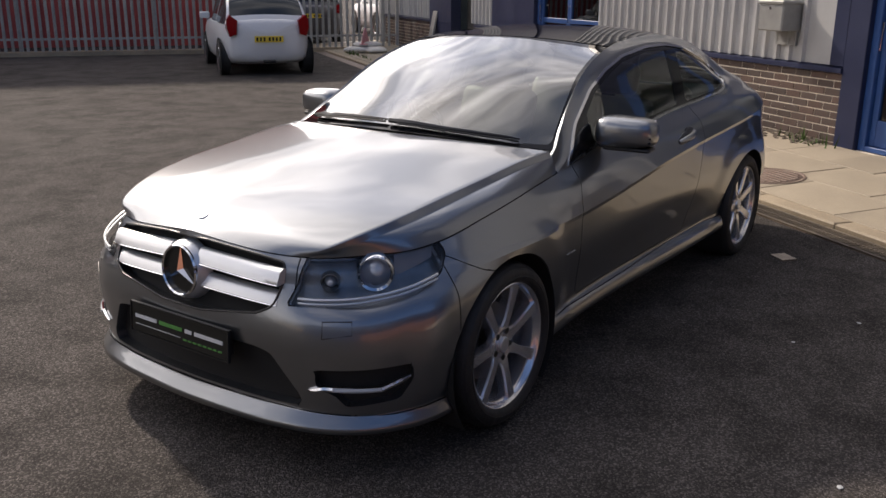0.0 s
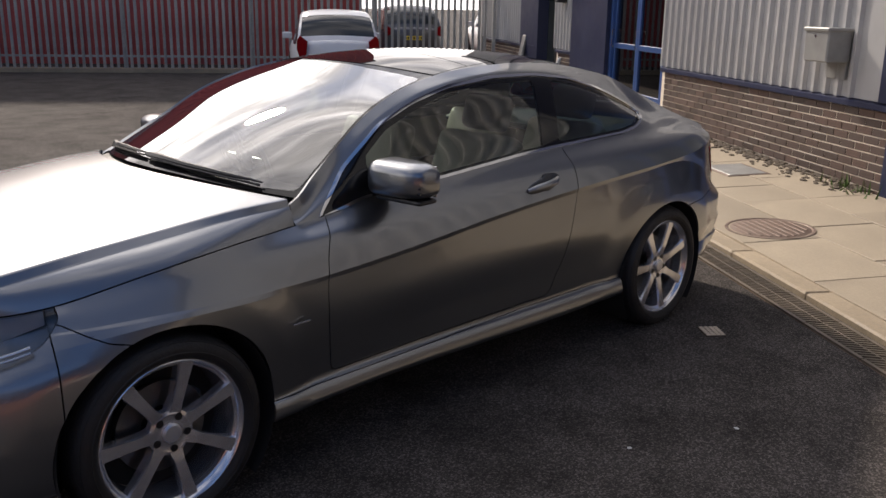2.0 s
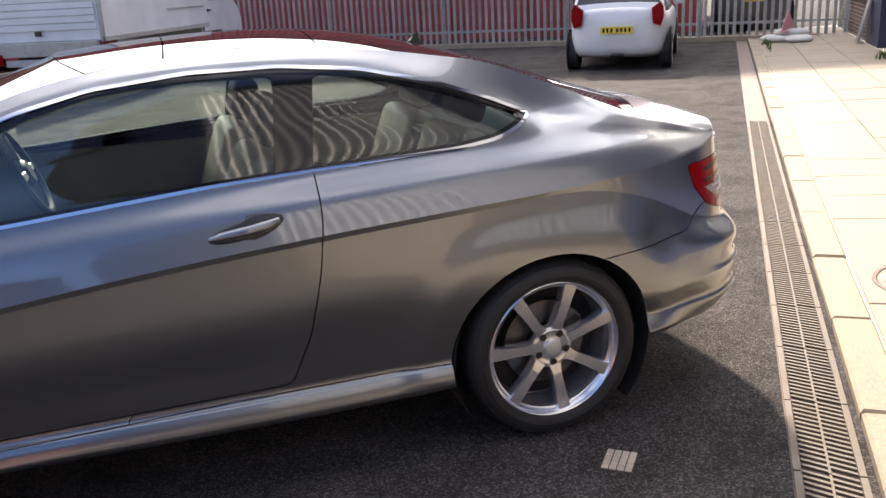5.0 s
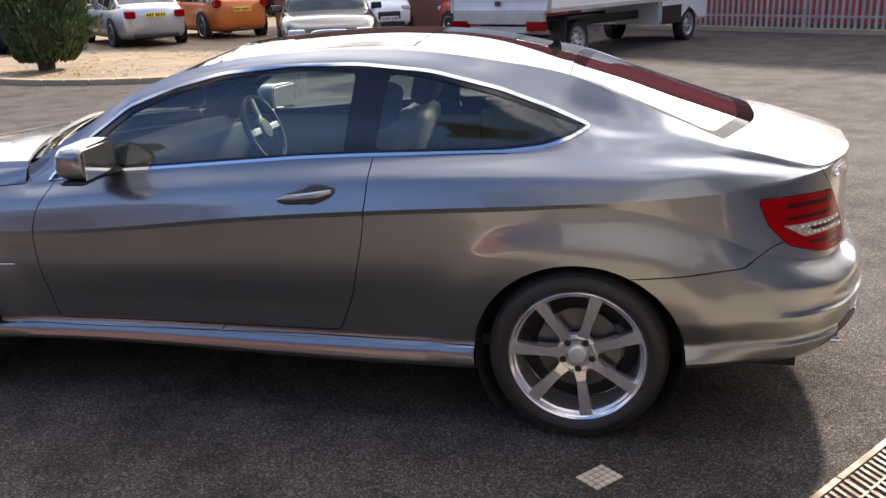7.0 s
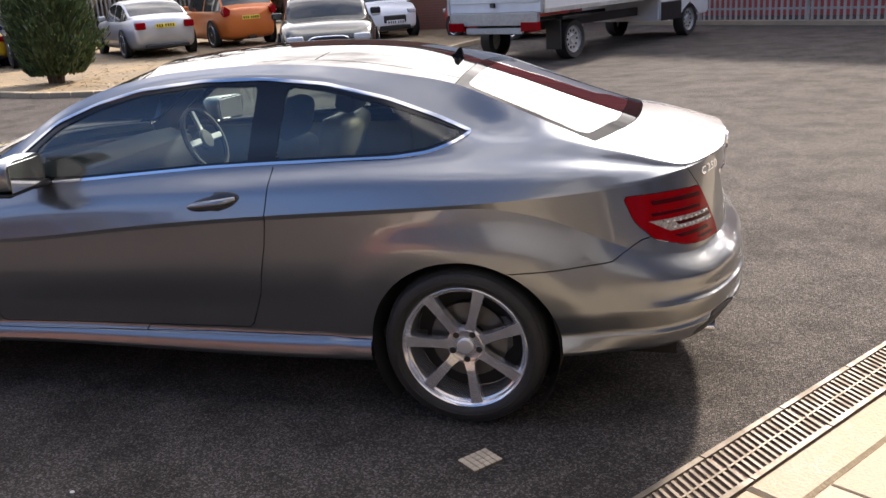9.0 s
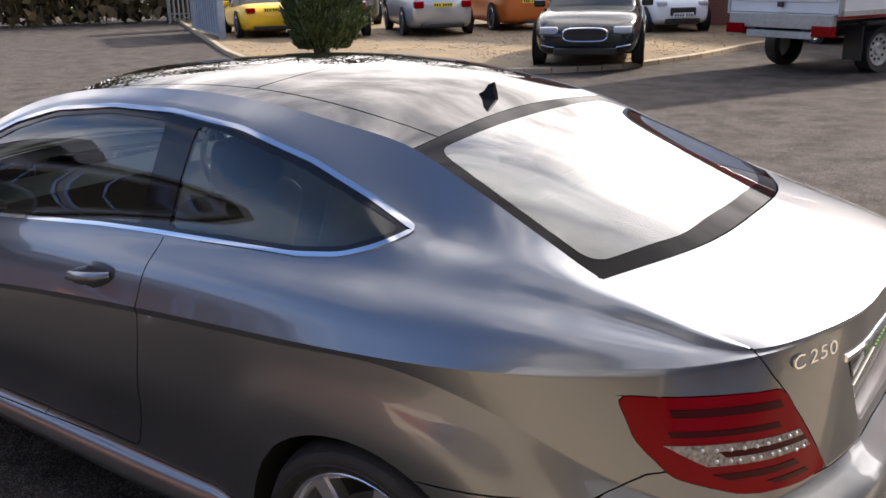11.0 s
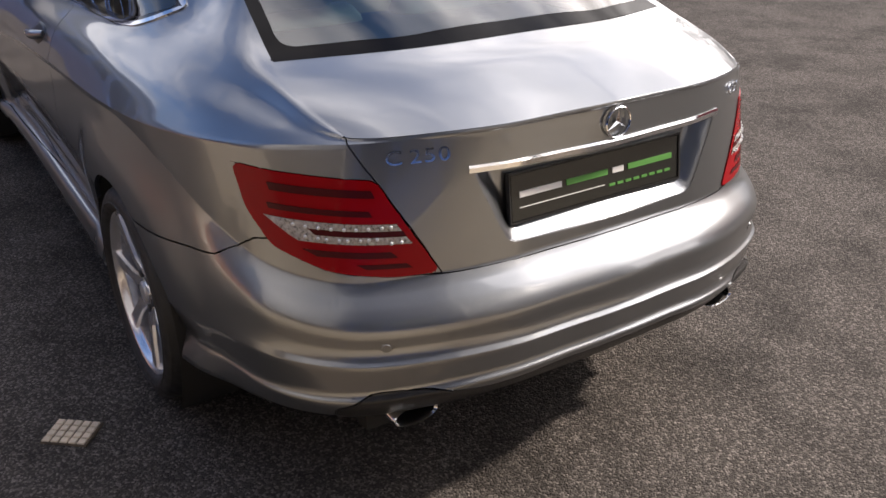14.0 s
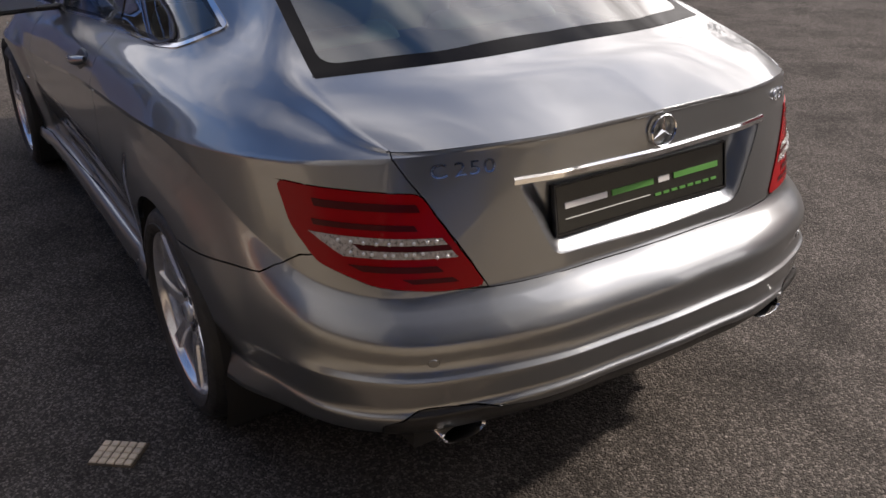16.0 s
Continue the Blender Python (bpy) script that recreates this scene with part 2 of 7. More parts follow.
def add_tube(bm, pts, radius, sides=8, caps=True):
    """A round bar along points; radius a number or one for each point."""
    pts = [Vector(p) for p in pts]
    rad = radius if isinstance(radius, (list, tuple)) else [radius] * len(pts)
    rings = []
    up = Vector((0, 0, 1))
    for i, p in enumerate(pts):
        d = (pts[min(i + 1, len(pts) - 1)] - pts[max(i - 1, 0)]).normalized()
        a = d.cross(up)
        if a.length < 1e-3:
            a = d.cross(Vector((1, 0, 0)))
        a.normalize()
        b = d.cross(a).normalized()
        rings.append([bm.verts.new(p + rad[i] * (math.cos(t) * a + math.sin(t) * b)) for t in [2 * math.pi * k / sides for k in range(sides)]])
    for r0, r1 in zip(rings, rings[1:]):
        for k in range(sides):
            bm.faces.new((r0[k], r0[(k + 1) % sides], r1[(k + 1) % sides], r1[k]))
    if caps:
        bm.faces.new(rings[0])
        bm.faces.new(rings[-1][::-1])
    return bm


def add_lathe(bm, profile, sides=48, axis_m=None, close=False):
    """Turns a profile of (radius, height) round the y axis."""
    rings = []
    for r, h in profile:
        ring = []
        for k in range(sides):
            t = 2 * math.pi * k / sides
            v = Vector((r * math.cos(t), h, r * math.sin(t)))
            ring.append(bm.verts.new(axis_m @ v if axis_m else v))
        rings.append(ring)
    for r0, r1 in zip(rings, rings[1:]):
        for k in range(sides):
            bm.faces.new((r0[k], r0[(k + 1) % sides], r1[(k + 1) % sides], r1[k]))
    if close:
        bm.faces.new(rings[0][::-1])
        bm.faces.new(rings[-1])
    return bm


def add_prism(bm, outline, y0, y1, m=None, bevel=0.0):
    """A polygon of (x, z) pulled from y0 to y1."""
    a = [bm.verts.new((x, y0, z)) for x, z in outline]
    b = [bm.verts.new((x, y1, z)) for x, z in outline]
    n = len(a)
    fs = [bm.faces.new(a), bm.faces.new(b[::-1])]
    for k in range(n):
        fs.append(bm.faces.new((a[k], b[k], b[(k + 1) % n], a[(k + 1) % n])))
    if m is not None:
        bmesh.ops.transform(bm, matrix=m, verts=a + b)
    if bevel:
        es = list({e for f in fs[:2] for e in f.edges})
        bmesh.ops.bevel(bm, geom=es, offset=bevel, segments=2, affect="EDGES")
    return bm


def hermite(xs, ys, q):
    """A smooth curve through (xs, ys), read at q."""
    xs, ys, q = np.asarray(xs, float), np.asarray(ys, float), np.asarray(q, float)
    if ys.ndim == 1:
        return hermite(xs, ys[:, None], q)[..., 0]
    d = np.diff(ys, axis=0) / np.diff(xs)[:, None]
    t = np.empty_like(ys)
    t[0], t[-1] = d[0], d[-1]
    if len(xs) > 2:
        h = np.diff(xs)[:, None]
        t[1:-1] = (d[:-1] * h[1:] + d[1:] * h[:-1]) / (h[1:] + h[:-1])
    i = np.clip(np.searchsorted(xs, q) - 1, 0, len(xs) - 2)
    h = (xs[i + 1] - xs[i])[..., None]
    u = (np.clip(q, xs[0], xs[-1])[..., None] - xs[i][..., None]) / h
    return ((2 * u**3 - 3 * u**2 + 1) * ys[i] + (u**3 - 2 * u**2 + u) * h * t[i]
            + (-2 * u**3 + 3 * u**2) * ys[i + 1] + (u**3 - u**2) * h * t[i + 1])


def signed(poly, pts):
    """Signed distance of points to a polygon, positive inside."""
    poly, pts = np.asarray(poly, float), np.asarray(pts, float)
    best = np.full(len(pts), 1e9)
    inside = np.zeros(len(pts), bool)
    for a, b in zip(poly, np.roll(poly, -1, 0)):
        ab = b - a
        k = np.clip(((pts - a) @ ab) / max(ab @ ab, 1e-12), 0, 1)
        best = np.minimum(best, np.hypot(*(pts - a - k[:, None] * ab).T))
        cross = (a[1] > pts[:, 1]) != (b[1] > pts[:, 1])
        with np.errstate(divide="ignore", invalid="ignore"):
            hit = pts[:, 0] < (b[0] - a[0]) * (pts[:, 1] - a[1]) / (b[1] - a[1]) + a[0]
        inside ^= cross & hit
    return np.where(inside, best, -best)


def rounded(poly, r=0.03, n=4):
    """The polygon with its corners cut round."""
    out = []
    k = len(poly)
    for i in range(k):
        p, c, q = np.array(poly[i - 1], float), np.array(poly[i], float), np.array(poly[(i + 1) % k], float)
        la, lb = np.linalg.norm(p - c), np.linalg.norm(q - c)
        ra = min(r, la * 0.45, lb * 0.45)
        a, b = c + (p - c) / la * ra, c + (q - c) / lb * ra
        for j in range(n + 1):
            u = j / n
            out.append((1 - u) ** 2 * a + 2 * u * (1 - u) * c + u * u * b)
    return np.array(out)


class Skin:
    """A fine triangle skin with normals and flat coordinates, which can be cut along outlines into panels."""

    def __init__(self, grid, normals, flat):
        r, c = grid.shape[:2]
        self.p, self.n, self.f = [a.reshape(-1, a.shape[-1]).copy() for a in (grid, normals, flat)]
        i = np.arange(r * c).reshape(r, c)
        a, b, d, e = i[:-1, :-1].ravel(), i[1:, :-1].ravel(), i[1:, 1:].ravel(), i[:-1, 1:].ravel()
        self.t = np.concatenate([np.stack([a, b, d], 1), np.stack([a, d, e], 1)])
        area = np.linalg.norm(np.cross(self.p[self.t[:, 1]] - self.p[self.t[:, 0]], self.p[self.t[:, 2]] - self.p[self.t[:, 0]]), axis=1)
        self.t = self.t[area > 1e-10]

    def cut(self, g):
        g = np.where(np.abs(g) < 2e-4, 2e-4, g)
        s = g[self.t] > 0
        mixed = s.any(1) & ~s.all(1)
        keep, made, cache = self.t[~mixed], [], {}
        p, n, f = list(self.p), list(self.n), list(self.f)

        def mid(a, b):
            key = (min(a, b), max(a, b))
            if key not in cache:
                k = g[a] / (g[a] - g[b])
                p.append(self.p[a] + k * (self.p[b] - self.p[a]))
                nn = self.n[a] + k * (self.n[b] - self.n[a])
                n.append(nn / max(np.linalg.norm(nn), 1e-9))
                f.append(self.f[a] + k * (self.f[b] - self.f[a]))
                cache[key] = len(p) - 1
            return cache[key]

        for tri, side in zip(self.t[mixed], s[mixed]):
            k = int(np.argmax(side)) if side.sum() == 1 else int(np.argmin(side))
            a, b, c = tri[k], tri[(k + 1) % 3], tri[(k + 2) % 3]
            ab, ac = mid(a, b), mid(a, c)
            made += [(a, ab, ac), (ab, b, c), (ab, c, ac)]
        self.p, self.n, self.f = np.array(p), np.array(n), np.array(f)
        self.t = np.concatenate([keep, np.array(made, int).reshape(-1, 3)])
        return self

    def refine(self):
        """Each triangle into four."""
        p, n, f, cache, made = list(self.p), list(self.n), list(self.f), {}, []

        def mid(a, b):
            key = (min(a, b), max(a, b))
            if key not in cache:
                p.append((self.p[a] + self.p[b]) / 2)
                nn = self.n[a] + self.n[b]
                n.append(nn / max(np.linalg.norm(nn), 1e-9))
                f.append((self.f[a] + self.f[b]) / 2)
                cache[key] = len(p) - 1
            return cache[key]

        for a, b, c in self.t:
            ab, bc, ca = mid(a, b), mid(b, c), mid(c, a)
            made += [(a, ab, ca), (ab, b, bc), (ca, bc, c), (ab, bc, ca)]
        self.p, self.n, self.f, self.t = np.array(p), np.array(n), np.array(f), np.array(made, int)
        return self

    def middles(self):
        return self.f[self.t].mean(1)

    def panel(self, pick, gap=0.0022, deep=0.014, lift=0.0, keep_mid=True):
        """The vertices, normals and faces of the triangles picked, with turned-in edges."""
        t = self.t[pick]
        used, inv = np.unique(t, return_inverse=True)
        t = inv.reshape(-1, 3)
        p, n = self.p[used].copy(), self.n[used].copy()
        e = np.concatenate([t[:, [0, 1]], t[:, [1, 2]], t[:, [2, 0]]])
        third = np.concatenate([t[:, 2], t[:, 0], t[:, 1]])
        key = e.min(1) * len(p) + e.max(1)
        _, first, count = np.unique(key, return_index=True, return_counts=True)
        rim = first[count == 1]
        if keep_mid:
            rim = rim[~((np.abs(p[e[rim, 0], 1]) < 1e-5) & (np.abs(p[e[rim, 1], 1]) < 1e-5))]
        pull = np.zeros_like(p)
        for k in rim:
            a, b = e[k]
            d = p[b] - p[a]
            d /= max(np.linalg.norm(d), 1e-9)
            w = p[third[k]] - p[a]
            w -= (w @ d) * d
            w /= max(np.linalg.norm(w), 1e-9)
            pull[a] += w
            pull[b] += w
        size = np.linalg.norm(pull, axis=1, keepdims=True)
        on = np.unique(e[rim].ravel())
        p = p + np.where(size > 1e-6, pull / np.maximum(size, 1e-6), 0) * gap + n * lift
        faces = [tuple(x) for x in t]
        top = {v: len(p) + i for i, v in enumerate(on)}
        low = {v: len(p) + len(on) + i for i, v in enumerate(on)}
        q = np.concatenate([p, p[on], p[on] - n[on] * deep])
        m = np.concatenate([n, np.zeros((2 * len(on), 3))])
        faces += [(top[b], top[a], low[a], low[b]) for a, b in e[rim]]
        return q, m, faces


def grid_normals(g):
    du, dv = np.gradient(g, axis=0), np.gradient(g, axis=1)
    n = np.cross(du, dv)
    return n / np.maximum(np.linalg.norm(n, axis=-1, keepdims=True), 1e-9)


def both(sets, flip):
    """A panel and its mirror image in one, or one of the two. flip: 'left', 'right' or 'both'."""
    p, n, f = sets
    out_p, out_n, out_f = [], [], []
    for side in ("left", "right"):
        if flip in (side, "both"):
            k = len(out_p)
            sg = np.array([1, -1 if side == "left" else 1, 1])
            out_p += list(p * sg)
            out_n += list(n * sg)
            out_f += [tuple(k + i for i in (x if side == "right" else x[::-1])) for x in f]
    return out_p, out_n, out_f


# ---- the parked coupe: x runs from nose to tail, its left side at negative y ----
CAR = thing("coupe_car", pose(0, 0, 0), "metallic silver-grey two-door coupe parked on the tarmac", "car")
PLAN = [(-2.175, 0), (-2.168, 0.2), (-2.148, 0.4), (-2.103, 0.575), (-2.015, 0.715), (-1.885, 0.812), (-1.67, 0.868), (-1.38, 0.882), (-1.0, 0.866),
        (-0.5, 0.86), (0, 0.865), (0.5, 0.872), (1.0, 0.88), (1.38, 0.884), (1.7, 0.87), (1.95, 0.828), (2.125, 0.768), (2.262, 0.655),
        (2.348, 0.49), (2.395, 0.31), (2.405, 0.15), (2.412, 0)]
_p = np.array([(x, -y) for x, y in PLAN[2:0:-1]] + PLAN + [(x, -y) for x, y in PLAN[-2:-4:-1]])
_c = np.r_[0, np.cumsum(np.hypot(*np.diff(_p, axis=0).T))]
_q = np.linspace(_c[2], _c[-3], 3000)
PLAN_XY = hermite(_c, _p, _q)
PLAN_S = np.r_[0, np.cumsum(np.hypot(*np.diff(PLAN_XY, axis=0).T))]
_t = np.gradient(PLAN_XY, axis=0)
_t /= np.linalg.norm(_t, axis=1, keepdims=True)
PLAN_IN = np.stack([_t[:, 1], -_t[:, 0]], 1)


def s_of(x, y):
    """Way along the outline to the place nearest to (x, y)."""
    return float(PLAN_S[np.argmin(np.hypot(PLAN_XY[:, 0] - x, PLAN_XY[:, 1] - y))])


def sx(x):
    k = np.abs(PLAN_XY[:, 0] - x) + np.where(PLAN_XY[:, 1] < 0.5, 9, 0)
    return float(PLAN_S[np.argmin(k)])


NOSE, F4, F7 = 0.0, s_of(-2.128, 0.4), s_of(-1.93, 0.705)
R7S, R4S, TAIL = s_of(2.19, 0.70), s_of(2.36, 0.40), float(PLAN_S[-1])
# each line round the body: way along, height, set in from the outline
ROWS = [
    [(NOSE, .20, .16), (F7, .18, .15), (sx(-1.7), .20, .15), (sx(-1), .25, .16), (sx(1), .27, .16), (sx(1.75), .32, .14), (R7S, .32, .18), (R4S, .36, .2), (TAIL, .37, .2)],
    [(NOSE, .180, -.010), (F4, .184, -.012), (F7, .182, .000), (sx(-1.7), .186, .006), (sx(-1), .235, .012), (sx(1), .252, .012), (sx(1.75), .305, .008), (R7S, .305, .05), (R4S, .33, .06), (TAIL, .34, .06)],
    [(NOSE, .232, .026), (F4, .236, .024), (F7, .232, .026), (sx(-1.7), .245, .026), (sx(-1), .290, .028), (sx(1), .320, .026), (sx(1.75), .36, .028), (R7S, .372, .004), (R4S, .405, -.002), (TAIL, .418, -.002)],
    [(NOSE, .25, .03), (F4, .25, .03), (F7, .237, .026), (sx(-1.7), .255, .028), (sx(-1), .302, .048), (sx(1), .333, .046), (sx(1.75), .378, .034), (R7S, .388, .016), (R4S, .421, .013), (TAIL, .434, .013)],
    [(NOSE, .40, .012), (F4, .40, .012), (F7, .39, .004), (sx(-1.7), .40, .004), (sx(-1), .42, .030), (sx(1), .45, .030), (sx(1.75), .455, .008), (R7S, .474, -.001), (R4S, .486, -.003), (TAIL, .492, -.003)],
    [(NOSE, .50, .004), (F4, .50, .002), (F7, .50, .004), (sx(-1.7), .52, .002), (sx(-1), .55, .0135), (sx(-.5), .56, .0145), (sx(.4), .58, .0135), (sx(1), .60, .010), (sx(1.75), .545, .001), (R7S, .486, .008), (R4S, .498, .007), (TAIL, .504, .007)],
    [(NOSE, .565, .010), (F4, .565, .012), (F7, .575, .025), (sx(-1.7), .62, .018), (sx(-1.38), .640, .008), (sx(-1), .645, .0095), (sx(-.48), .665, .0125), (sx(.11), .715, .0125), (sx(.64), .755, .0115), (sx(1.13), .780, .008), (sx(1.38), .775, .006), (sx(1.75), .66, .008), (sx(1.95), .615, .015), (R7S, .575, .006), (R4S, .575, .006), (TAIL, .580, .006)],
    [(NOSE, .625, .022), (F4, .615, .03), (F7, .63, .078), (sx(-1.7), .665, .05), (sx(-1.38), .69, .012), (sx(-1), .678, .0105), (sx(-.48), .704, .012), (sx(.11), .766, .012), (sx(.64), .809, .0115), (sx(1.13), .838, .0105), (sx(1.58), .852, .020), (sx(1.8), .78, .030), (sx(1.96), .695, .046), (R7S, .640, .060), (R4S, .655, .072), (TAIL, .665, .08)],
    [(NOSE, .685, .036), (F4, .668, .052), (F7, .68, .122), (sx(-1.7), .705, .082), (sx(-1.38), .71, .030), (sx(-1), .695, .012), (sx(-.48), .722, .009), (sx(.11), .785, .008), (sx(.64), .828, .007), (sx(1.13), .858, .007), (sx(1.58), .885, .018), (sx(1.8), .903, .036), (sx(1.96), .915, .066), (R7S, .938, .104), (R4S, .957, .090), (TAIL, .967, .084)],
    [(NOSE, .745, .046), (F4, .722, .066), (F7, .715, .140), (sx(-1.7), .735, .102), (sx(-1.38), .768, .066), (sx(-1), .80, .052), (sx(-.48), .84, .045), (sx(.11), .885, .045), (sx(.64), .92, .045), (sx(1.13), .945, .05), (sx(1.58), .960, .072), (sx(1.8), .968, .085), (sx(1.96), .958, .110), (R7S, .946, .116), (R4S, .963, .088), (TAIL, .973, .080)],
    [(NOSE, .790, .056), (F4, .754, .088), (F7, .748, .165), (sx(-1.7), .760, .124), (sx(-1.43), .808, .100), (sx(-1.14), .848, .084), (sx(-.835), .868, .108), (sx(-.5), .913, .105), (sx(.07), .960, .105), (sx(.6), .995, .12), (sx(1.11), 1.018, .13), (sx(1.5), 1.018, .150), (sx(1.8), 1.013, .156), (sx(1.96), .991, .165), (R7S, .955, .126), (R4S, .969, .090), (TAIL, .979, .080)],
]
SHARP = {2, 3, 4, 7, 8}
DS = np.unique(np.r_[np.arange(0, 1.1, 0.011), np.arange(1.1, TAIL - 1.0, 0.02), np.arange(TAIL - 1.0, TAIL, 0.011), TAIL])
_i = np.clip(np.searchsorted(PLAN_S, DS), 0, len(PLAN_S) - 1)
COL_XY, COL_IN = PLAN_XY[_i], PLAN_IN[_i]
COL_XY[-1, 1] = 0.0
COL_XY[0, 1] = 0.0
COL_IN[0], COL_IN[-1] = (1, 0), (-1, 0)


# the lines run fair: evened out along the sides, kept crisp round nose and tail
FAIR_S = np.linspace(0, TAIL, 1200)
_far = np.minimum(FAIR_S, TAIL - FAIR_S)
_sig = .016 + .085 * np.clip((_far - .75) / .55, 0, 1)
_dist = FAIR_S[None] - FAIR_S[:, None]
_w = np.exp(-.5 * (_dist / _sig[:, None]) ** 2)
_m0, _m1, _m2 = _w.sum(1), (_w * _dist).sum(1), (_w * _dist ** 2).sum(1)
FAIR = _w * (_m2[:, None] - _dist * _m1[:, None]) / (_m0 * _m2 - _m1 ** 2)[:, None]
FAIR_ROWS = []
for kn in ROWS:
    kn = np.array(kn)
    FAIR_ROWS.append([FAIR @ hermite(kn[:, 0], kn[:, c], FAIR_S) for c in (1, 2)])


def row_at(k, s):
    z, d = [np.interp(s, FAIR_S, line) for line in FAIR_ROWS[k]]
    i = np.clip(np.searchsorted(PLAN_S, s), 0, len(PLAN_S) - 1)
    xy = PLAN_XY[i] + PLAN_IN[i] * np.asarray(d)[..., None]
    xy[..., 1] = np.maximum(xy[..., 1], 0)
    return np.concatenate([xy, np.asarray(z)[..., None]], -1)


_knots = np.stack([row_at(k, DS) for k in range(len(ROWS))])
_knots[:, 0, 1] = 0
_knots[:, -1, 1] = 0

# where the boot lid's side joint meets its rear edge
_belt = row_at(len(ROWS) - 1, FAIR_S)
S_LID = float(FAIR_S[np.argmin(np.abs(_belt[:, 1] - .588) + np.where(_belt[:, 0] < 2, 9, 0))])
P_END = row_at(len(ROWS) - 1, np.array([S_LID]))[0]

# cabin: the window-top line and the edge of roof and screens, by x
WTOP = np.array([(-.845, .748, .874), (-.80, .742, .890), (-.70, .712, .955), (-.58, .680, 1.048), (-.38, .648, 1.180), (-.19, .628, 1.250), (.02, .613, 1.298), (.3, .606, 1.325), (.57, .604, 1.325), (.83, .606, 1.298),
                 (1.08, .612, 1.235), (1.27, .620, 1.165), (1.42, .628, 1.10), (1.6, .640, 1.064), (1.82, .648, 1.030), (2.0, .650, .998), (2.19, .640, .952)])
EDGE = np.array([(-.84, .728, .932), (-.79, .720, .955), (-.70, .690, 1.014), (-.58, .655, 1.088), (-.38, .615, 1.210), (-.19, .588, 1.282), (.02, .566, 1.328), (.3, .555, 1.354), (.57, .550, 1.360), (.83, .545, 1.344),
                 (1.08, .538, 1.307), (1.316, .530, 1.258), (1.5, .550, 1.186), (1.7, .582, 1.104), (1.85, .604, 1.044), (1.95, .611, 1.018), (2.08, .606, .982), tuple(P_END)])


def line_at(tab, x):
    return np.stack([np.asarray(x, float) * 1.0, hermite(tab[:, 0], tab[:, 1], x), hermite(tab[:, 0], tab[:, 2], x)], -1)


SEG = [3, 3, 2, 5, 5, 5, 4, 26, 5, 6, 6, 6, 6]


def column(points, sharp):
    """A smooth curve up through the lines of one column."""
    out = []
    cuts = [0] + [k for k in sorted(sharp) if 0 < k < len(points) - 1] + [len(points) - 1]
    c = np.r_[0, np.cumsum(np.maximum(np.linalg.norm(np.diff(points, axis=0), axis=1), 1e-4))]
    for a, b in zip(cuts, cuts[1:]):
        for k in range(a, b):
            q = np.linspace(c[k], c[k + 1], SEG[k] + 1)[:-1]
            out.append(hermite(c[a:b + 1], points[a:b + 1], q))
    out.append(points[-1:])
    return np.concatenate(out)


N_BELT = sum(SEG[:len(ROWS) - 1])
_low, _high, _high_cols = [], [], []
X_CAB = (-0.838, P_END[0] - .004)
for j in range(len(DS)):
    pts = _knots[:, j]
    xr = pts[-1, 0]
    side = COL_XY[j, 1] > 0.5 and X_CAB[0] <= xr <= X_CAB[1]
    if side:
        top, edge = line_at(WTOP, xr), line_at(EDGE, xr)
        k = min(1, max(0, (xr - 1.40) / 0.42))
        k = k * k * (3 - 2 * k)
        top = top * (1 - k) + k * (0.45 * pts[-1] + 0.55 * edge + np.array((0, 0.010, 0.010)) * (1 - max(0, xr - 1.8) / 0.4))
        mid = 0.5 * (pts[-1] + top)
        swell = min(1, np.linalg.norm(top - pts[-1]) / .15)
        mid[1] += 0.012 * min(1, max(0, (1.45 - xr) / 0.3)) * swell
        mid[2] += 0.004 * swell
        allp = np.concatenate([pts, [mid, top, edge]])
        col = column(allp, SHARP)
        _low.append(col[: N_BELT + 1])
        _high.append(col[N_BELT:])
        _high_cols.append(j)
    else:
        _low.append(column(pts, SHARP))
LOW, HIGH = np.stack(_low, 1), np.stack(_high, 1)
# raised flare round each wheel arch, fading out below the crease
for wx in (-1.38, 1.38):
    r = np.hypot(DS[None] - sx(wx), LOW[..., 2] - .318)
    k = np.clip((.575 - r) / .14, 0, 1)
    k = k * k * (3 - 2 * k) * np.clip((.80 - LOW[..., 2]) / .10, 0, 1) * np.clip((LOW[..., 2] - .22) / .06, 0, 1)
    LOW[..., :2] -= COL_IN[None] * (.015 * k)[..., None]
_full = [np.concatenate([LOW[:, j], HIGH[1:, j - _high_cols[0]]]) if j in set(_high_cols) else None for j in range(len(DS))]
N_LOW = grid_normals(LOW)
_cab = np.stack([_full[j] for j in _high_cols], 1)
_ncab = grid_normals(_cab)
N_LOW[:, _high_cols[0] + 1:_high_cols[-1]] = _ncab[: LOW.shape[0], 1:-1]
N_HIGH = _ncab[LOW.shape[0] - 1:]
if N_LOW[30, len(DS) // 2, 1] < 0:
    N_LOW, N_HIGH = -N_LOW, -N_HIGH
for nn in (N_LOW[:, 0], N_LOW[:, -1]):
    nn[:, 1] = 0
    nn /= np.maximum(np.linalg.norm(nn, axis=-1, keepdims=True), 1e-9)
FLAT_LOW = np.stack([np.broadcast_to(DS, LOW.shape[:2]), LOW[..., 2]], -1)
FLAT_HIGH = np.stack([HIGH[..., 0], HIGH[..., 2]], -1)
low, high = Skin(LOW, N_LOW, FLAT_LOW), Skin(HIGH, N_HIGH, FLAT_HIGH)


def ring(cx, cz, a, b, n=48):
    return [(cx + a * math.cos(2 * math.pi * k / n), cz + b * math.sin(2 * math.pi * k / n)) for k in range(n)]


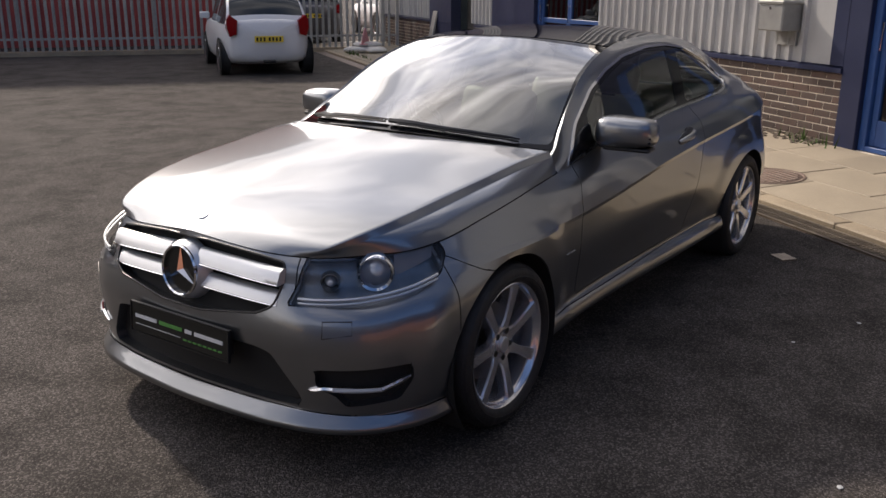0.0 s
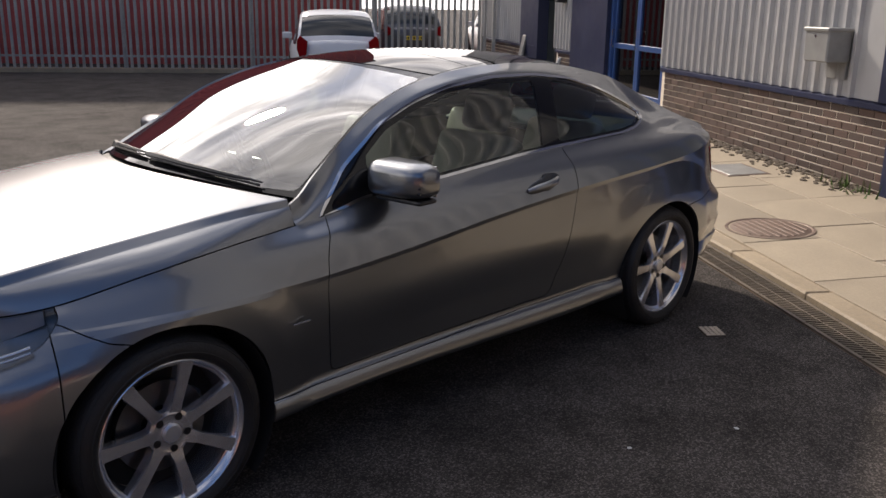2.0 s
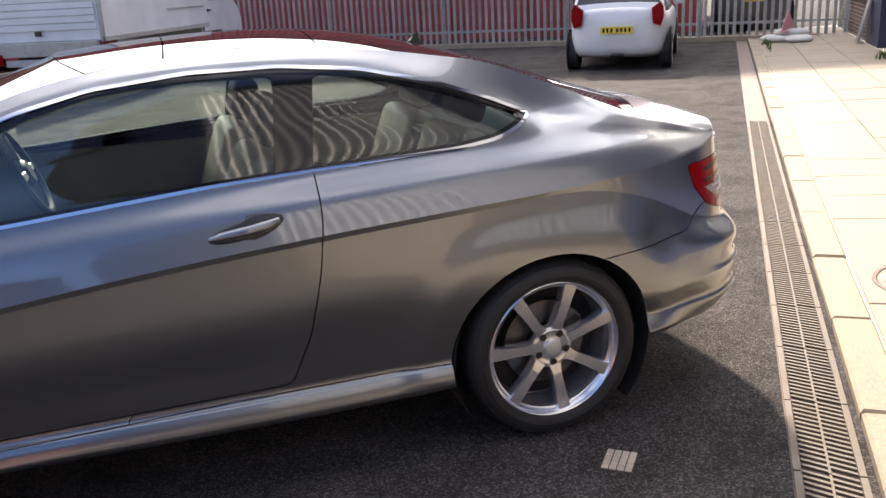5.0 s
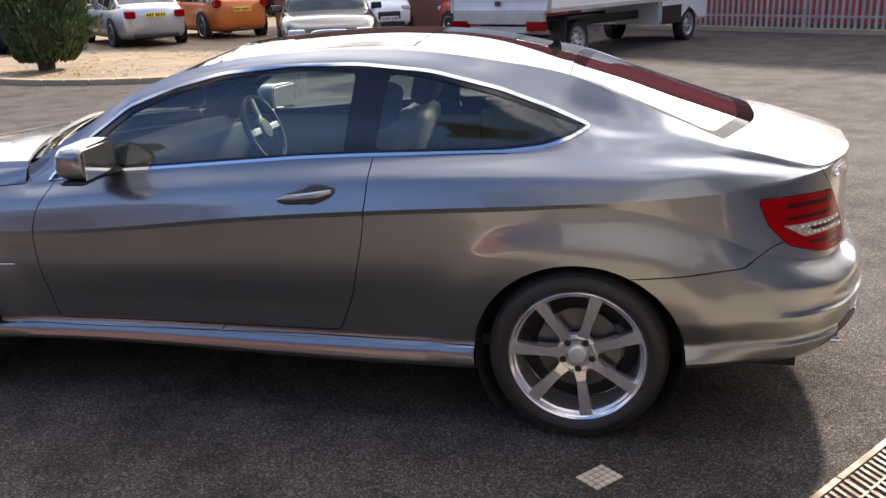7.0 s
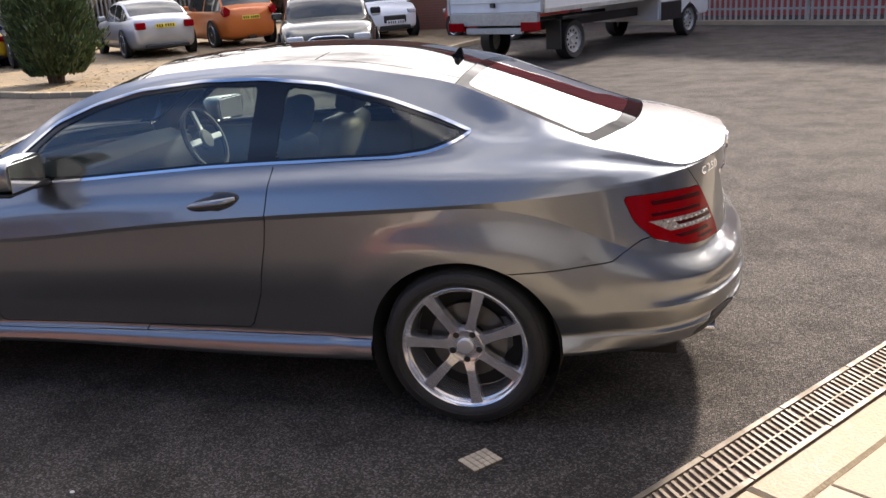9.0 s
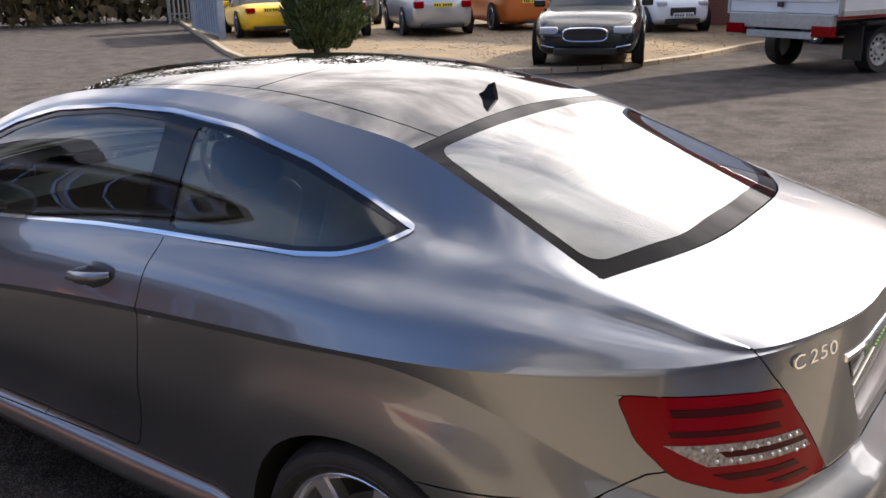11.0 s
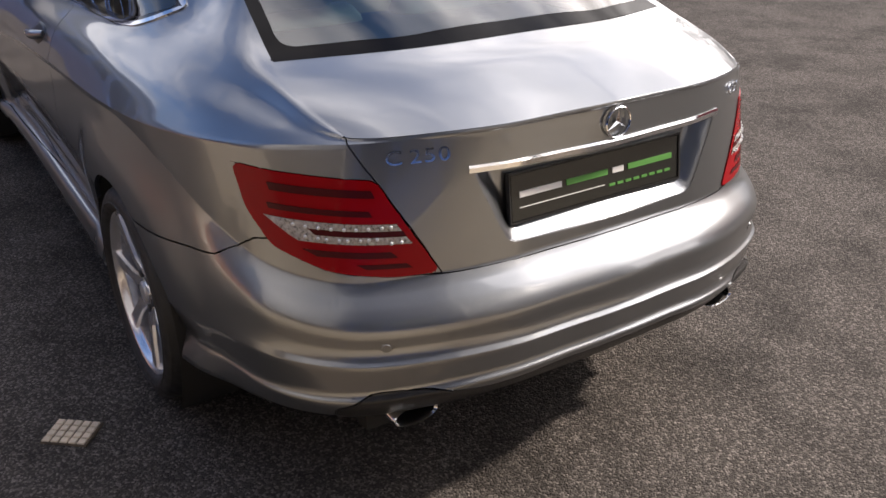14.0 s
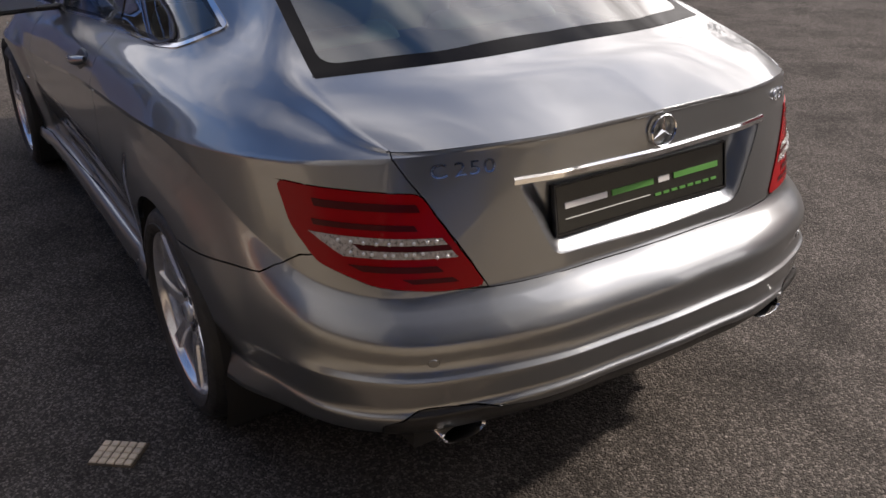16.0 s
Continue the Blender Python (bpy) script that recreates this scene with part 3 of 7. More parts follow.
def sz(*pts):
    """Outline points (x, y, z) as way along and height."""
    return [(s_of(x, y), z) for x, y, z in pts]


P_ARCH_F, P_ARCH_R = ring(sx(-1.375), .315, .372, .352), ring(sx(1.38), .315, .368, .347)
P_DOOR = rounded([(sx(-.70), 1.2), (sx(-.70), .875), (sx(-.752), .78), (sx(-.768), .68), (sx(-.765), .56), (sx(-.735), .326), (sx(.49), .348), (sx(.555), .50), (sx(.605), .70), (sx(.628), .88), (sx(.632), 1.2)], .03)
P_SILL = [(sx(-1.02), .1), (sx(-1.02), .298), (sx(1.05), .331), (sx(1.05), .1)]
P_BUMP_F = [(-.5, 0), (-.5, .9), (s_of(-2.07, .47), .9), (s_of(-2.07, .47), .606), (s_of(-1.9, .66), .66), (sx(-1.68), .725), (sx(-1.561), .663), (sx(-1.40), .62), (sx(-1.4), 0)]
P_HEAD = rounded(sz((-2.09, .452, .604), (-2.075, .475, .66), (-2.06, .50, .80), (-1.95, .60, .86), (-1.80, .70, .86), (-1.668, .75, .86), (-1.655, .77, .735), (-1.71, .765, .680), (-1.80, .735, .636), (-1.93, .66, .608)), .014)
P_GRILLE = rounded([(-.3, .772), (.10, .770), (.34, .748), (.440, .733), (.438, .66), (.418, .596), (.36, .568), (.1, .532), (-.3, .526)], .022)
P_INTAKE = rounded([(-.5, .450), (.34, .450), (.405, .435), (.515, .285), (.505, .256), (-.5, .256)], .016)
P_FOG = rounded([(.575, .398), (s_of(-1.885, .80), .412), (s_of(-1.88, .80), .36), (s_of(-1.92, .785), .288), (.68, .268), (.64, .31), (.575, .335)], .012)
P_BUMP_R = [(sx(1.4), 0), (sx(1.4), .60), (sx(1.56), .622), (sx(1.78), .638), (s_of(1.93, .83), .652), (s_of(2.03, .78), .715), (s_of(2.11, .74), .735), (s_of(2.22, .64), .668), (s_of(2.36, .443), .657), (TAIL + .5, .667), (TAIL + .5, 0)]
P_TAIL = rounded(sz((1.957, .757, .874), (2.08, .66, .874), (2.198, .541, .870), (2.245, .49, .76), (2.293, .443, .664), (2.24, .525, .660), (2.16, .63, .672), (2.062, .721, .714), (2.00, .752, .78)), .022)
P_LID = [(S_LID, 1.2), (S_LID, .95), (s_of(2.200, .535), .862), (s_of(2.248, .485), .76), (s_of(2.297, .437), .655), (TAIL + .5, .668), (TAIL + .5, 1.2)]
P_RECESS = rounded([(TAIL + .5, .872), (TAIL - .385, .872), (TAIL - .30, .712), (TAIL - .27, .70), (TAIL + .5, .70)], .012)
P_DIFF = rounded([(s_of(2.20, .70), 0), (s_of(2.23, .69), .35), (s_of(2.29, .61), .405), (s_of(2.34, .50), .408), (s_of(2.37, .36), .385), (s_of(2.40, .26), .392), (s_of(2.41, .20), .402), (TAIL + .5, .402), (TAIL + .5, 0)], .02)
P_LIP = [(-.5, .0), (-.5, .243), (.44, .243), (s_of(-1.9, .72), .23), (sx(-1.66), .246), (sx(-1.4), .25), (sx(-1.4), 0)]
for poly in (P_ARCH_F, P_ARCH_R, P_DOOR, P_SILL, P_BUMP_F, P_HEAD, P_GRILLE, P_INTAKE, P_FOG, P_BUMP_R, P_TAIL, P_LID, P_RECESS, P_DIFF, P_LIP):
    low.cut(signed(poly, low.f))
fm = low.middles()
inn = {k: signed(p, fm) > 0 for k, p in dict(af=P_ARCH_F, ar=P_ARCH_R, door=P_DOOR, sill=P_SILL, bf=P_BUMP_F, head=P_HEAD, gr=P_GRILLE, intake=P_INTAKE, fog=P_FOG, br=P_BUMP_R, tail=P_TAIL, lid=P_LID, rec=P_RECESS, diff=P_DIFF, lip=P_LIP).items()}
free = ~(inn["af"] | inn["ar"])
lab = np.full(len(fm), "wing_____")
lab[fm[:, 0] > sx(0)] = "quarter"
lab[inn["sill"]] = "sill"
lab[inn["door"] & ~inn["sill"]] = "door"
lab[inn["bf"]] = "bumper_f"
lab[inn["bf"] & inn["lip"]] = "lip"
lab[inn["gr"]] = "grille"
lab[inn["intake"]] = "intake"
lab[inn["fog"]] = "fog"
lab[inn["head"]] = "head"
lab[inn["br"]] = "bumper_r"
lab[inn["br"] & inn["diff"]] = "diffuser"
lab[inn["lid"] & ~inn["br"]] = "lid"
lab[inn["lid"] & inn["rec"]] = "recess"
lab[inn["tail"]] = "tail"
lab[~free] = "open"


def skin_part(name, skin, pick, mat, side="both", label="", parent=CAR, **k):
    p, n, f = both(skin.panel(pick, **k), side)
    return mesh_object(name, p, f, mat, parent, label, normals=n)


for side in ("left", "right"):
    skin_part("front_wing", low, lab == "wing_____", M["paint"], side)
    skin_part("rear_quarter_panel", low, lab == "quarter", M["paint"], side)
    skin_part("door", low, lab == "door", M["paint"], side)
    skin_part("side_skirt", low, lab == "sill", M["paint"], side)
skin_part("front_bumper", low, lab == "bumper_f", M["paint"], deep=0.05)
skin_part("front_lip", low, lab == "lip", M["paint"], lift=0.004)
skin_part("rear_bumper", low, lab == "bumper_r", M["paint"])
skin_part("diffuser", low, lab == "diffuser", M["black_trim"], label="black plastic rear diffuser")
skin_part("boot_lid_face", low, lab == "lid", M["paint"], deep=0.006, gap=0.001)
rec = Skin(LOW, N_LOW, FLAT_LOW)
rec.p, rec.n, rec.f, rec.t = low.p.copy(), low.n.copy(), low.f.copy(), low.t[lab == "recess"].copy()
rec.refine()
_used, _inv = np.unique(rec.t, return_inverse=True)
rec.p, rec.n, rec.f, rec.t = rec.p[_used], rec.n[_used], rec.f[_used], _inv.reshape(-1, 3)
_side = (rec.f[:, 0] - np.interp(rec.f[:, 1], [.70, .872], [TAIL - .295, TAIL - .385])) / .055
_base = (rec.f[:, 1] - .702) / .060
_dep = [np.clip(v, 0, 1) for v in (_side, _base)]
_dep = .044 * (_dep[0] ** 2 * (3 - 2 * _dep[0])) * (1 - (1 - _dep[1]) ** 2)
rec.p = rec.p - rec.n * (_dep + .002)[:, None]
_fn = np.cross(rec.p[rec.t[:, 1]] - rec.p[rec.t[:, 0]], rec.p[rec.t[:, 2]] - rec.p[rec.t[:, 0]])
_vn = np.zeros_like(rec.p)
for _c in range(3):
    np.add.at(_vn, rec.t[:, _c], _fn)
if _vn[:, 0].mean() < 0:
    _vn = -_vn
_vn[np.abs(rec.p[:, 1]) < 1e-4, 1] = 0
rec.n = _vn / np.maximum(np.linalg.norm(_vn, axis=1, keepdims=True), 1e-12)
skin_part("plate_recess", rec, np.ones(len(rec.t), bool), M["paint"], gap=-0.004, deep=0.0)
skin_part("grille_mesh", low, lab == "grille", M["black_void"], lift=-0.045, gap=-0.01, deep=0.0, label="black recessed mesh")
skin_part("lower_intake_mesh", low, lab == "intake", M["black_void"], lift=-0.04, gap=-0.01, deep=0.0, label="black recessed mesh")
for side in ("left", "right"):
    skin_part("corner_intake", low, lab == "fog", M["black_void"], side, lift=-0.035, gap=-0.01, deep=0.0, label="black recessed mesh")

# cabin sides
P_WIN = rounded([(-.735, .868), (-.53, .918), (-.22, .940), (.07, .964), (.35, .986), (.6, .998), (.87, 1.008), (1.11, 1.016), (1.25, 1.032), (1.34, 1.060), (1.412, 1.097),
                 (1.27, 1.160), (1.08, 1.229), (.83, 1.291), (.57, 1.318), (.3, 1.318), (.02, 1.291), (-.19, 1.241), (-.38, 1.171), (-.58, 1.035), (-.72, .90)], .03)
P_GLASS_F = rounded([(-.47, .950), (-.22, .962), (.07, .986), (.35, 1.006), (.515, 1.014), (.552, 1.290), (.3, 1.294), (.02, 1.266), (-.17, 1.216), (-.35, 1.150), (-.48, 1.060)], .025)
P_GLASS_R = rounded([(.635, 1.020), (.87, 1.030), (1.11, 1.039), (1.24, 1.054), (1.32, 1.080), (1.372, 1.10), (1.25, 1.145), (1.07, 1.205), (.83, 1.265), (.675, 1.287)], .025)
g_win = signed(P_WIN, high.f)
high.cut(g_win)
high.cut(signed(P_WIN, high.f) - .0105)
high.cut(signed(P_GLASS_F, high.f))
high.cut(signed(P_GLASS_R, high.f))
hm = high.middles()
d_win = signed(P_WIN, hm)
gf, gr = signed(P_GLASS_F, hm) > 0, signed(P_GLASS_R, hm) > 0
for side in ("left", "right"):
    skin_part("cabin_side", high, d_win <= 0, M["paint"], side, gap=-0.003)
    skin_part("window_trim", high, (d_win > 0) & (d_win <= .0105), M["chrome"], side, "chrome window surround", lift=0.004, gap=0.0, deep=0.006)
    skin_part("window_seal", high, (d_win > .0105) & ~gf & ~gr, M["black_gloss"], side, "gloss black pillar and seal", gap=0.0, lift=-0.002)
    skin_part("door_window", high, gf, M["glass"], side, "tinted glass", lift=-0.005, gap=-0.004, deep=0.004)
    skin_part("quarter_window", high, gr, M["glass"], side, "dark tinted glass", lift=-0.005, gap=-0.004, deep=0.004)


# top panels: patches between a middle line and an edge line
def even(a, n):
    a = np.asarray(a, float)
    c = np.r_[0, np.cumsum(np.linalg.norm(np.diff(a, axis=0), axis=1))]
    return hermite(c, a, np.linspace(0, c[-1], n))


def across(a, n):
    """A line from the middle outwards, level where it crosses the middle."""
    a = np.asarray(a, float)
    a = np.concatenate([a[:0:-1] * (1, -1, 1), a])
    y = np.linspace(0, a[-1, 1], n)
    return np.stack([hermite(a[:, 1], a[:, 0], y), y, hermite(a[:, 1], a[:, 2], y)], 1)


def patch(mid, edge, front, back, nu=60, nv=36, power=2.0):
    """mid, edge: lines along; front, back: lines from the middle out. The section is an even arch."""
    m, e, f, b = even(mid, nu), even(edge, nu), across(front, nv), across(back, nv)
    u, v = np.linspace(0, 1, nu)[:, None, None], np.linspace(0, 1, nv)[None, :, None]
    g = m[:, None] + (e - m)[:, None] * np.concatenate([v ** power, v, v ** power], -1)
    g = g + (1 - u) ** 2 * (f - g[0])[None] + u ** 2 * (b - g[-1])[None]
    g[:, 0, 1] = 0
    return g


def patch_skin(g):
    n = grid_normals(g)
    if n[..., 2].mean() < 0:
        n = -n
    n[:, 0, 1] = 0
    n /= np.linalg.norm(n, axis=-1, keepdims=True)
    s = Skin(g, n, g[..., :2])
    if np.cross(s.p[s.t[0, 1]] - s.p[s.t[0, 0]], s.p[s.t[0, 2]] - s.p[s.t[0, 0]])[2] < 0:
        s.t = s.t[:, ::-1]
    return s


T_ROW = row_at(len(ROWS) - 1, DS)
T_ROW[0, 1] = 0
T_ROW[-1, 1] = 0


def t_row(s0, s1, n=40):
    r = row_at(len(ROWS) - 1, np.linspace(s0, s1, n))
    if s0 == 0:
        r[0, 1] = 0
    if s1 == TAIL:
        r[-1, 1] = 0
    return r


S_HC = s_of(-2.06, .50)
# bonnet: arched middle, a crease from each corner of the grille to the windscreen, fluted flanks
hood_front = t_row(0, S_HC, 60)
hood_mid = even([hood_front[0], (-2.046, 0, .824), (-1.9, 0, .864), (-1.6, 0, .917), (-1.3, 0, .960), (-1.03, 0, .994)], 100)
hood_edge = t_row(S_HC, sx(-.835))
hood_edge[-1] = (-.832, .752, .868)
hood_edge = even(hood_edge, 100)
crease = even([(np.interp(.455, hood_front[:, 1], hood_front[:, 0]), .455, np.interp(.455, hood_front[:, 1], hood_front[:, 2])), (-1.99, .545, .787), (-1.90, .598, .818), (-1.80, .632, .843), (-1.60, .664, .878), (-1.292, .680, .914), (-1.0, .700, .946), (-.832, .716, .956)], 100)
_q = np.linspace(0, 1, 44)[None, :, None]
hood_in = hood_mid[:, None] + (crease - hood_mid)[:, None] * np.concatenate([_q ** 2.1, _q, _q ** 2.3], -1)
_u = np.linspace(0, 1, 100)[:, None, None]
_f = np.stack([np.interp(hood_in[0, :, 1], hood_front[:, 1], hood_front[:, c]) for c in range(3)], 1)
hood_in = hood_in + (1 - _u) ** 5 * (_f - hood_in[0])[None]
_r = np.linspace(0, 1, 26)[None, :, None]
_fade = np.clip(np.linspace(0, 1, 100) / .18, 0, 1)[:, None]
_dip = crease + (hood_edge - crease) * (.22, .22, .20) + _fade * (0, .002, -.007)
_ctl = crease + (hood_edge - crease) * (.74, .74, .46)
hood_out = np.concatenate([crease[:, None] * (1 - _r[:, 1:5] / _r[:, 5:6]) + _dip[:, None] * _r[:, 1:5] / _r[:, 5:6],
                           (1 - _r) ** 2 * _dip[:, None] + 2 * _r * (1 - _r) * _ctl[:, None] + _r ** 2 * hood_edge[:, None]], 1)
hood = patch_skin(np.concatenate([hood_in, hood_out], 1))
skin_part("bonnet", hood, np.ones(len(hood.t), bool), M["paint"])
scr_top = [(-.10, 0, 1.366), (-.07, .30, 1.357), (.02, .566, 1.328)]
scr_low = [(-1.0, 0, 1.000), (-.962, .30, .991), (-.885, .53, .972), (-.79, .720, .955)]
scr = patch_skin(patch([scr_low[0], (-.70, 0, 1.132), (-.4, 0, 1.256), scr_top[0]], line_at(EDGE, np.linspace(-.79, .02, 24)), scr_low, scr_top, 60, 40))
P_SCREEN = rounded([(-.985, -.5), (-.945, .30), (-.87, .53), (-.775, .690), (-.58, .635), (-.38, .590), (-.05, .545), (-.105, .30), (-.135, -.5)], .03)
scr.cut(signed(P_SCREEN, scr.f))
si = signed(P_SCREEN, scr.middles()) > 0
skin_part("windscreen", scr, si, M["screen"], label="laminated glass windscreen", lift=-0.003, gap=0.0, deep=0.0)
skin_part("windscreen_border", scr, ~si, M["black_glass"], label="black printed glass border", lift=-0.003, gap=0.0, deep=0.0)
roof_back = [(1.300, 0, 1.288), (1.306, .2, 1.283), (1.316, .530, 1.258)]
roof = patch_skin(patch([scr_top[0], (.2, 0, 1.393), (.6, 0, 1.402), (.95, 0, 1.372), roof_back[0]], line_at(EDGE, np.linspace(.02, 1.316, 30)), scr_top, roof_back, 60, 40, 2.4))
for xs in (.26, .74):
    roof.cut(roof.f[:, 0] - xs + .06 * roof.f[:, 1] ** 2)
rail_y = lambda x: np.interp(x, [-.1, .02, .74, 1.32], [.60, .555, .462, .412])
roof.cut(roof.f[:, 1] - rail_y(roof.f[:, 0]))
rm = roof.middles()
k_roof = rm[:, 0] + .06 * rm[:, 1] ** 2
rail = rm[:, 1] > rail_y(rm[:, 0])
skin_part("roof_front_glass", roof, (k_roof < .26) & ~rail, M["black_glass"], label="gloss black panoramic roof glass", gap=0.003)
skin_part("sunroof", roof, (k_roof >= .26) & (k_roof < .74) & ~rail, M["black_glass"], label="gloss black sunroof panel", gap=0.003)
skin_part("roof_rear_panel", roof, (k_roof >= .74) & ~rail, M["black_glass"], label="gloss black roof panel", gap=0.003)
for side in ("left", "right"):
    skin_part("roof_side_strip", roof, rail, M["black_glass"], side, label="gloss black strip beside the roof glass", gap=0.003)
glass_low = [(1.985, 0, 1.066), (1.962, .30, 1.060), (1.85, .604, 1.044)]
rear = patch_skin(patch([roof_back[0], (1.5, 0, 1.226), (1.75, 0, 1.142), glass_low[0]], line_at(EDGE, np.linspace(1.316, 1.85, 24)), roof_back, glass_low, 60, 40, 2.2))
inner = [(1.352, -.5), (1.352, .478), (1.55, .518), (1.815, .566), (1.915, .30), (1.945, -.5)]
rear.cut(signed(rounded(inner, .05), rear.f))
ri = signed(rounded(inner, .05), rear.middles()) > 0
skin_part("rear_window", rear, ri, M["back_glass"], label="heated rear screen glass", gap=0.0, deep=0.0)
skin_part("rear_window_border", rear, ~ri, M["print_border"], label="black printed glass border", gap=0.0, deep=0.0)
lid_back = t_row(S_LID, TAIL)[::-1]
lid_edge = line_at(EDGE, np.linspace(1.85, P_END[0], 20))
lid = patch_skin(patch([(1.990, 0, 1.066), (2.1, 0, 1.048), (2.22, 0, 1.014), lid_back[0]], lid_edge, [(1.990, 0, 1.066), (1.967, .30, 1.060), (1.85, .604, 1.044)], lid_back, 40, 50, 2.4))
skin_part("boot_lid_top", lid, np.ones(len(lid.t), bool), M["paint"], gap=0.001)


# closed dark inside: inner shells, floor, bays and wheel housings
for side in ("left", "right"):
    skin_part("inner_shell", low, np.isin(lab, ["quarter", "door", "sill"]) & (fm[:, 0] < sx(1.8)) & (np.abs(fm[:, 0] - sx(-1.38)) > .46) & (np.abs(fm[:, 0] - sx(1.38)) > .46), M["black_void"], side, lift=-0.055, gap=0.0, deep=0.0)
bm = bmesh.new()
add_box(bm, -1.95, 2.15, -.56, .56, .20, .27)
part("floor_pan", bm, M["black_void"], CAR)
bm = bmesh.new()
add_box(bm, -.98, 1.0, -.78, .78, .24, .29)
part("underbody", bm, M["black_void"], CAR)
part("engine_bay", box(-1.92, -.92, -.50, .50, .26, .66), M["black_void"], CAR)
part("boot_bay", box(1.16, 2.04, -.46, .46, .26, .86), M["black_void"], CAR)


def wheel_housing(x, sgn):
    bm = bmesh.new()
    rows = []
    for y in (.872, .60, .50):
        r = .362 if y > .55 else .05
        rows.append([bm.verts.new((x + r * math.cos(t), sgn * y, .318 + r * math.sin(t))) for t in [radians(-40 + k * 260 / 36) for k in range(37)]])
    for a, b in zip(rows, rows[1:]):
        for k in range(36):
            bm.faces.new((a[k], a[k + 1], b[k + 1], b[k]))
    return part("wheel_housing", bm, M["black_void"], CAR, smooth=True)


def build_wheel(x, sgn, turn):
    """Seven-spoke alloy with its tyre. Built facing -y, then set on its hub."""
    m = pose(x, 0, .318) @ (Matrix.Identity(4) if sgn < 0 else pose(0, 0, 0, 0, 0, 180)) @ pose(0, 0, 0, 0, turn, 0)
    face = -.868
    bm = bmesh.new()
    add_lathe(bm, [(.2405, face + .012), (.2445, face + .002), (.2445, face - .004), (.2400, face - .007), (.2330, face - .003), (.2285, face + .010), (.2240, face + .016),
                   (.2190, face + .018), (.2160, face + .040), (.2120, face + .115), (.2240, face + .195), (.2380, face + .205)], 64)
    wheel = part("wheel", bm, M["alloy"], CAR, "polished silver alloy wheel", smooth=True, angle=.9, matrix=m)
    for k in range(7):
        t = 2 * math.pi * k / 7
        bm = bmesh.new()
        prof = [(.052, .027, .020), (.10, .0185, .010), (.16, .0205, .004), (.215, .0245, .000), (.2375, .0265, -.002)]
        front, back = [], []
        for r, w, dy in prof:
            front.append([bm.verts.new((r, face + .004 + dy, -w * .86)), bm.verts.new((r, face + .004 + dy, w * .86))])
            back.append([bm.verts.new((r, face + .013 + dy, -w)), bm.verts.new((r, face + .013 + dy, w)), bm.verts.new((r, face + .048 + dy, w * .8)), bm.verts.new((r, face + .048 + dy, -w * .8))])
        for i in range(len(prof) - 1):
            f0, f1, b0, b1 = front[i], front[i + 1], back[i], back[i + 1]
            bm.faces.new((f0[0], f0[1], f1[1], f1[0]))
            bm.faces.new((f0[1], b0[1], b1[1], f1[1]))
            bm.faces.new((b0[0], f0[0], f1[0], b1[0]))
            bm.faces.new((b0[1], b0[2], b1[2], b1[1]))
            bm.faces.new((b0[3], b0[0], b1[0], b1[3]))
        bm.faces.new((front[-1][0], front[-1][1], back[-1][1], back[-1][2], back[-1][3], back[-1][0]))
        bmesh.ops.transform(bm, matrix=Matrix.Rotation(t, 4, "Y"), verts=bm.verts)
        part("spoke", bm, M["alloy"], wheel)
    bm = bmesh.new()
    add_lathe(bm, [(.001, face + .016), (.030, face + .016), (.032, face + .022), (.048, face + .024), (.062, face + .020), (.074, face + .024), (.078, face + .045)], 40)
    part("hub", bm, M["alloy"], wheel, smooth=True)
    bm = bmesh.new()
    add_lathe(bm, [(.001, face + .009), (.026, face + .010), (.031, face + .014), (.031, face + .020)], 32)
    part("centre_cap", bm, M["satin"], wheel, "silver centre cap", smooth=True)
    for k in range(5):
        t = 2 * math.pi * (k + .5) / 5
        bm = bmesh.new()
        add_lathe(bm, [(.001, face + .0195), (.0125, face + .0195), (.0125, face + .026)], 12)
        bmesh.ops.translate(bm, vec=(.054 * math.cos(t), 0, .054 * math.sin(t)), verts=bm.verts)
        part("wheel_bolt", bm, M["black_trim"], wheel, "dark wheel bolt")
    bm = bmesh.new()
    add_lathe(bm, [(.2385, face + .014), (.246, face - .010), (.262, face - .021), (.285, face - .019), (.302, face - .008), (.312, face + .010), (.3175, face + .035), (.3185, face + .10),
                   (.3175, face + .17), (.310, face + .195), (.290, face + .215), (.240, face + .205)], 72)
    part("tyre", bm, M["rubber"], wheel, "black low-profile tyre", smooth=True, angle=1.2)
    bm = bmesh.new()
    for r in (.300, .268):
        add_lathe(bm, [(r - .004, face - .0185 if r < .29 else face - .0085), (r, face - .0225 if r < .29 else face - .0115), (r + .004, face - .0185 if r < .29 else face - .0055)], 72)
    part("sidewall_rib", bm, M["rubber"], wheel, smooth=True)
    bm = bmesh.new()
    add_lathe(bm, [(.07, face + .085), (.150, face + .085), (.150, face + .11), (.07, face + .11)], 48)
    part("brake_disc", bm, M["disc"], wheel, "steel brake disc", smooth=True)
    bm = bmesh.new()
    add_lathe(bm, [(.212, face + .13), (.02, face + .13)], 48)
    part("wheel_back", bm, M["black_void"], wheel)
    return wheel


for x in (-1.38, 1.38):
    for sgn in (-1, 1):
        wheel_housing(x, sgn)
        build_wheel(x, sgn, -24 if x < 0 else -22)
        part("brake_caliper", box(x + .085, x + .16, sgn * .72 - .05, sgn * .72 + .05, .26, .40, .02), M["lamp_grey"], CAR, "grey brake caliper")

